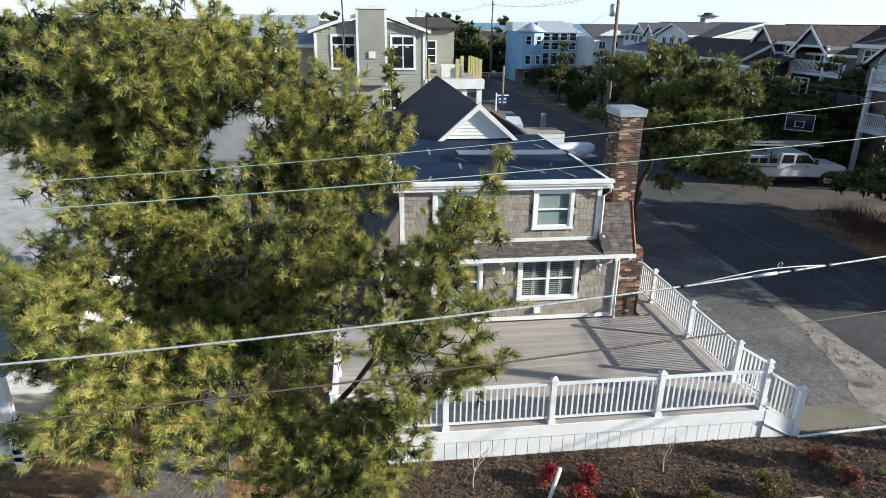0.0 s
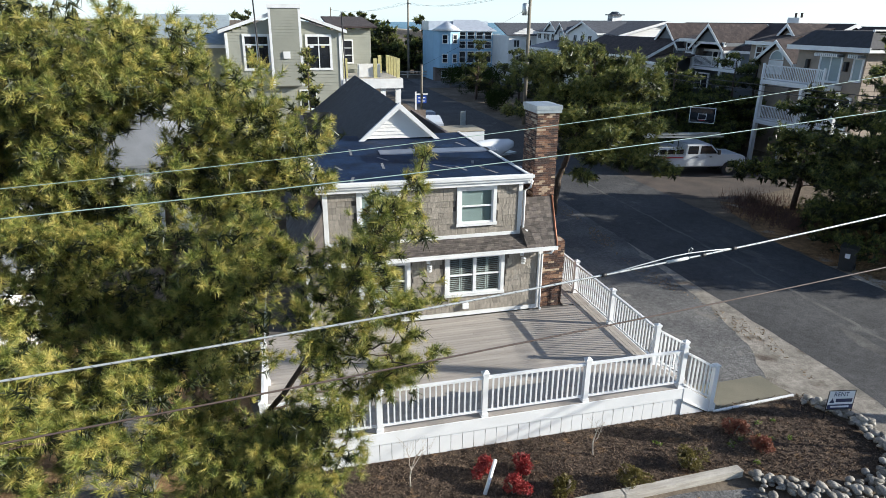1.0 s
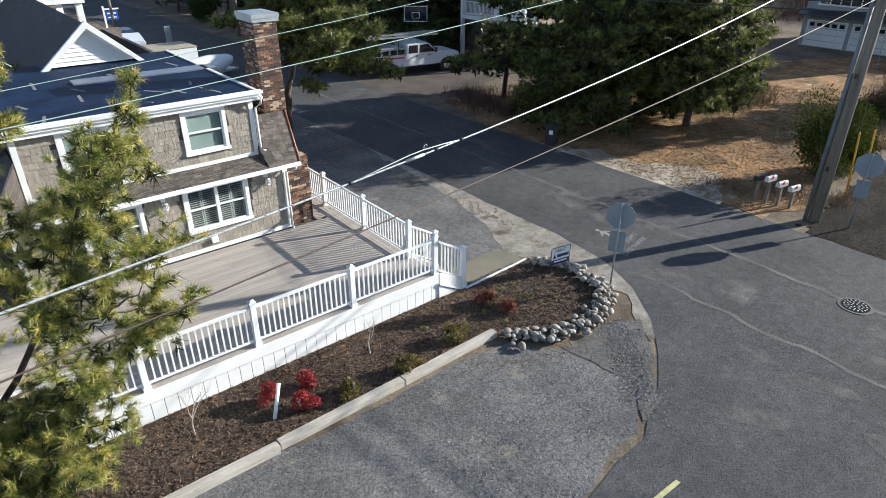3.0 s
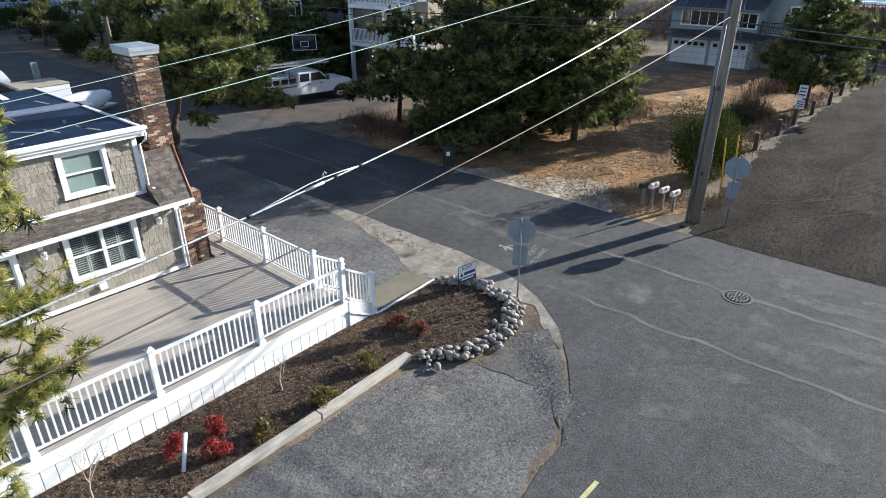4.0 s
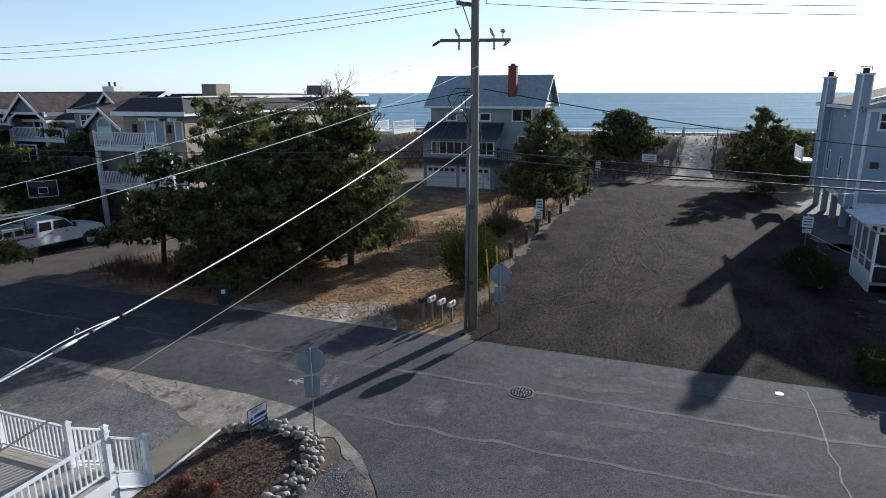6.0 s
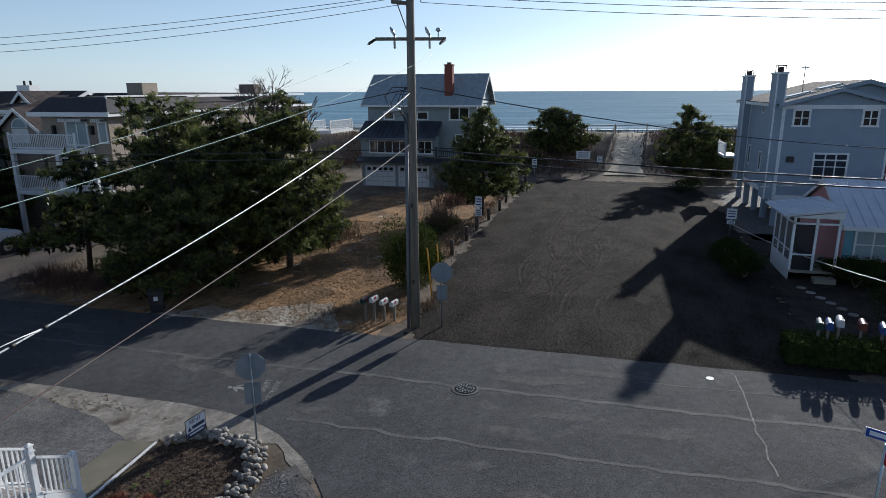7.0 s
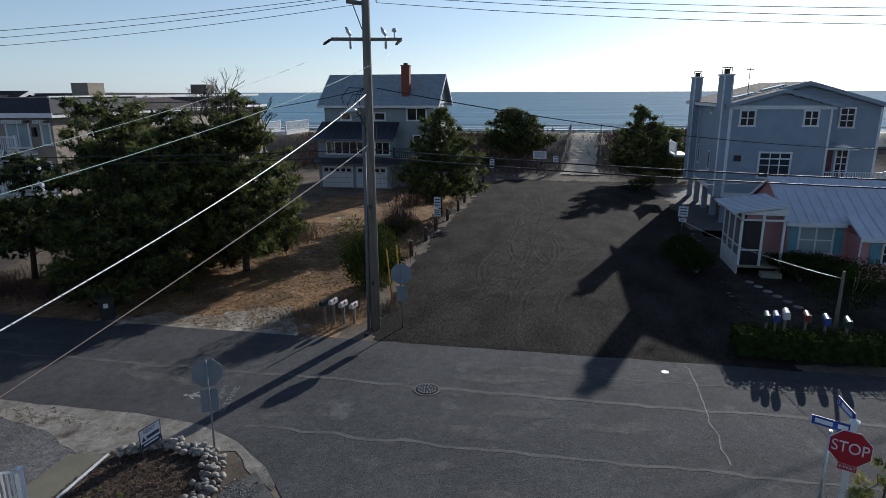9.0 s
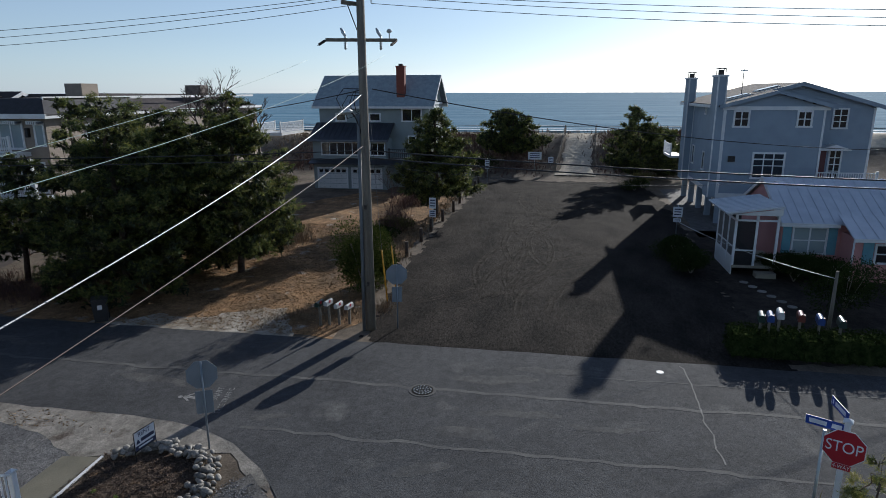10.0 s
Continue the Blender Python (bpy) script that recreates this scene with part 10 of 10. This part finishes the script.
for (ax, ay), (bx, by) in zip(crack, crack[1:]):
    for i in range(5):
        t0, t1 = i / 5, (i + 1) / 5
        j0, j1 = 0.06 * noise.noise(Vector((ax + t0, ay, 3.0 + t0))), 0.06 * noise.noise(Vector((ax + t1, ay, 3.0 + t1)))
        p, q = (ax + (bx - ax) * t0, ay + (by - ay) * t0 + j0), (ax + (bx - ax) * t1, ay + (by - ay) * t1 + j1)
        f = [bm.verts.new((p[0], p[1] - 0.022, 0.024)), bm.verts.new((q[0], q[1] - 0.022, 0.024)), bm.verts.new((q[0], q[1] + 0.022, 0.024)), bm.verts.new((p[0], p[1] + 0.022, 0.024))]
        bm.faces.new(f)
solid("road_crack", bm, mat("pale_crack_sealant", (0.24, 0.235, 0.225), (0.15, 0.148, 0.14), 0.9, 4, 0.2), "pale sealed crack winding across the asphalt", "road crack", kind="structure")
# worn white stencil on the road
stn = thing("road_stencil", "worn white walking stencil and lettering painted on the road", "road marking", at=(16.85, 11.3, 0.021), turn=12)
bm = bmesh.new()
head = [(0.12 + 0.085 * math.cos(a * math.pi / 5), 0.52 + 0.085 * math.sin(a * math.pi / 5)) for a in range(10)]
for pts in (head, [(0.06, 0.42), (0.2, 0.40), (0.13, 0.05), (-0.03, 0.05)], [(0.16, 0.40), (0.36, 0.14), (0.30, 0.10), (0.12, 0.32)], [(0.07, 0.42), (-0.18, 0.22), (-0.14, 0.15), (0.06, 0.31)],
            [(-0.03, 0.06), (0.06, 0.06), (-0.02, -0.16), (-0.2, -0.40), (-0.28, -0.36), (-0.12, -0.13)], [(0.05, 0.06), (0.14, 0.06), (0.18, -0.16), (0.36, -0.36), (0.28, -0.42), (0.08, -0.18)]):
    bm.faces.new([bm.verts.new((a, b, 0)) for a, b in pts])
part("figure_shape", bm, ROAD_PAINT, stn)
lettering("SMART", 0.30, ROAD_PAINT, stn, pose(0.28, -0.66, 0.001))
lettering("FACE TRAFFIC", 0.27, ROAD_PAINT, stn, pose(-0.18, -1.03, 0.001))

# ---- shrubs, brush and bare trees ----
bush("evergreen_shrub", "tall dense evergreen shrub beside the utility pole", 28.3, 9.0, 1.7, 1.5, 3.7, GREEN_LEAF, 0.09, 9000, 81, lumps=13)
bush("evergreen_shrub", "dense evergreen shrub beside the lot", 30.8, 8.9, 1.1, 0.9, 1.7, HEDGE, 0.09, 3000, 82)
for k, (x, y, rx, h) in enumerate(((36.8, -7.3, 1.25, 1.6), (34.6, -7.6, 1.2, 1.5), (38.4, -7.4, 1.0, 1.3), (29.3, -13.1, 1.55, 2.6), (34.0, -12.6, 1.25, 1.7), (35.2, -11.9, 0.9, 1.3), (34.3, -14.3, 1.2, 1.4), (28.4, -16.6, 1.6, 2.2))):
    bush("clipped_shrub", "rounded clipped evergreen shrub before the pink cottage", x, y, rx, rx, h, HEDGE, 0.08, 4200, 90 + k, "clipped shrubs by the pink cottage", 9)
rng_h = np.random.default_rng(55)
hedge_p = np.column_stack([rng_h.uniform(23.15, 24.6, 16000), rng_h.uniform(-17.0, -6.8, 16000), rng_h.uniform(0.02, 1.0, 16000)])
edge_d = np.minimum.reduce([hedge_p[:, 0] - 23.15, 24.6 - hedge_p[:, 0], -6.8 - hedge_p[:, 1], 1.0 - hedge_p[:, 2]])
hedge_p = hedge_p[edge_d < 0.16]
hd_ = thing("clipped_hedge", "low dark square-clipped hedge round the roadside mailboxes", "hedge", at=(23.9, -11.9, 0))
twigs = bmesh.new()
for k in range(34):
    y0 = -5.0 + 0.3 * k
    add_tube(twigs, [(0.0, y0, 0), (0.15 * math.sin(k), y0 + 0.1, 0.5), (0.3 * math.sin(k * 2.1), y0, 0.85)], [0.02, 0.015, 0.008], 5)
part("stem_work", twigs, TWIG, hd_, kind="stuff")
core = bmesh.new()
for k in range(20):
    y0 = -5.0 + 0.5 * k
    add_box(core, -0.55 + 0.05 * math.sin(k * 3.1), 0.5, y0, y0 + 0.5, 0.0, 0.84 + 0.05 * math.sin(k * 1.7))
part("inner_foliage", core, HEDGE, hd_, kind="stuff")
hl = new("leaves", needle_mesh("leaves", hedge_p - np.array((23.9, -11.9, 0)), rng_h.normal(size=(len(hedge_p), 3)) + np.array((0, 0, 0.4)), np.full(len(hedge_p), 0.075), 4, 0.04, HEDGE, rng_h, spread=(0.2, 1.4)))
hl.parent = hd_
for k, (x, y, r, h) in enumerate(((27.5, 42.0, 1.6, 2.0), (30.0, 43.2, 1.8, 2.6), (33.0, 42.4, 1.6, 2.4), (26.0, 45.0, 1.6, 2.2), (24.5, 50.0, 1.6, 2.0), (24.4, 55.0, 1.8, 2.4), (25.0, 70.0, 1.6, 2.4), (26.5, 97.0, 2.2, 3.4), (29.5, 98.0, 2.4, 3.8), (32.5, 96.0, 2.2, 3.6), (30.5, 90.0, 2.2, 3.4), (27.0, 84.0, 1.8, 3.0), (37.5, 45.0, 2.0, 4.0), (36.5, 48.0, 2.0, 4.2), (34.0, 53.0, 2.0, 3.8))):
    bush("hedge_shrub", "dark evergreen shrub along the beach road", x, y, r, r, h, HEDGE, 0.12, 3200, 120 + k, "hedge shrubs along the road", 8)
for k, (x, y, r, h) in enumerate(((61.5, 27.5, 2.0, 1.8), (58.5, 11.0, 1.6, 1.5), (55.0, 11.4, 1.4, 1.3), (43.0, 10.8, 1.2, 1.1), (40.0, 11.2, 1.0, 1.0), (64.5, -8.0, 1.4, 1.4), (66.5, -9.0, 1.6, 1.7), (75.5, 8.5, 2.2, 1.8), (77.0, -10.0, 2.4, 2.0))):
    bush("beach_shrub", "low scrubby shrub at the lot edge", x, y, r, r, h, OLIVE_LEAF if k % 3 == 0 else HEDGE, 0.1, 1500, 150 + k, "scrub at the lot edge", 6, z=dune_height(x, y))
brush("dry_grass", "dry tan grass and weeds along the lot edge", [(x, 9.2 + 0.4 * math.sin(x), 1.6, 0.7) for x in (26, 29, 32, 35, 38, 41, 44, 47, 50, 53, 56, 59)], 0.35, 0.1, 130, DRY, 5, width=0.02)
brush("dry_grass", "tan tussocks under the lawn pines", [(38.5, 17.6, 2.4, 1.4), (36.5, 18.4, 1.6, 1.4), (40.5, 19.5, 2.0, 2.0)], 0.7, 0.1, 500, DRY, 6, width=0.03)
brush("bare_brush", "bare reddish brush beside the ocean house", [(45, 11.8, 1.8, 1.2), (42.5, 11.4, 1.5, 1.0), (52.5, 12.8, 2.2, 1.4), (57, 12.5, 2.0, 1.4)], 1.5, 0.1, 160, DEAD_RED, 7, width=0.03)
brush("bare_brush", "bare brown brush under the lawn pines", [(25.2, 24.6, 1.6, 1.4), (25.0, 27.0, 1.6, 1.4), (26.2, 29.0, 1.6, 1.2), (28.5, 26.0, 2.0, 2.0)], 0.8, 0.1, 260, DEAD_RED, 17, width=0.02)
brush("dune_brush", "brown dune scrub and beach grass", [(76 + 4 * i, y, 3.2, 4.0) for i in range(4) for y in (-22, -15, -9, 5, 11, 17, 24, 31)], 0.9, 0.1, 230, DEAD_RED, 8, width=0.06)
brush("dune_grass", "tan beach grass on the dune", [(78 + 4 * i, y, 3.4, 4.5) for i in range(5) for y in (-26, -18, -10, 6, 12, 20, 28, 36)], 0.6, 0.1, 170, DRY, 9, width=0.05)
brush("dry_grass", "dry weeds around the mailboxes", [(25.4, 9.2, 1.2, 1.2), (24.4, 11.2, 0.8, 1.2), (26.4, 7.5, 1.2, 0.5)], 0.28, 0.1, 260, DRY, 10, width=0.012)
brush("verge_grass", "rough green and tan grass at the street corner", [(11.2, -5.9, 1.4, 0.8), (12.6, -6.6, 1.0, 0.6)], 0.35, 0.1, 700, OLIVE_LEAF, 11, width=0.012)
for k, (x, y, h) in enumerate(((46.0, 12.2, 4.5), (43.6, 11.8, 3.8), (50.5, 13.4, 4.4), (24.6, 78.0, 4.5), (26.5, 76.0, 3.6), (31.0, 31.0, 1.6), (32.0, 31.6, 1.5), (66.0, -24.5, 4.5))):
    sapling(x, y, h, 200 + k, "bare winter shrub with thin reddish twigs", "bare winter shrubs", DEAD_RED, 0.035, "bare_shrub")
for k, (x, y, h) in enumerate(((33.9, 18.9, 4.9), (34.9, 17.4, 3.9), (33.2, 19.9, 4.3), (34.5, 18.1, 4.5), (33.4, 19.4, 4.4))):
    top = sapling(x, y, h, 301 + k, "dead bare pine top above the dark crown", "dead pine tops", DEAD_TWIG, 0.10, "dead_pine", 5, 0.62)
    part("trunk", tube([(0, 0, -6.0), (0, 0, 0.2)], [0.16, 0.1], 8), BARK, top)
    top.matrix_basis = pose(x, y, 6.0)
g = random.Random(9)
pine("pine_tree", "small green pine beside the corner stop sign", [(11.5, -6.25, 0), (11.5, -6.25, 1.4), (11.4, -6.2, 2.6)], crown_pads(11.5, -6.25, 0.5, 2.7, 0.8, 0.25, 4, 4, g, 0.38), tuft=0.17, per=120, needles=50, width=0.009, seed=21, radius=0.06, near=True)
g = random.Random(14)
pine("pine_tree", "slender young pine before the grey house", [(1.9, 38.9, 0), (1.9, 38.9, 4), (1.9, 38.9, 8.0)], [(1.9 + g.uniform(-0.9, 0.9) * (1 - k / 9), 38.9 + g.uniform(-0.5, 0.5), 4.6 + 0.42 * k, 0.42) for k in range(9)], tuft=0.3, per=60, needles=24, width=0.03, seed=22, radius=0.08)
# stepping stones
for k in range(6):
    o = solid("stepping_stone", tube([(0, 0, 0), (0, 0, 0.04)], 0.22, 12), STONE, "pale round stepping stone on the path", "stepping stone", "stepping stones")
    o.matrix_basis = pose(33.4 - 0.75 * k, -10.0 - 0.22 * k, 0.0)
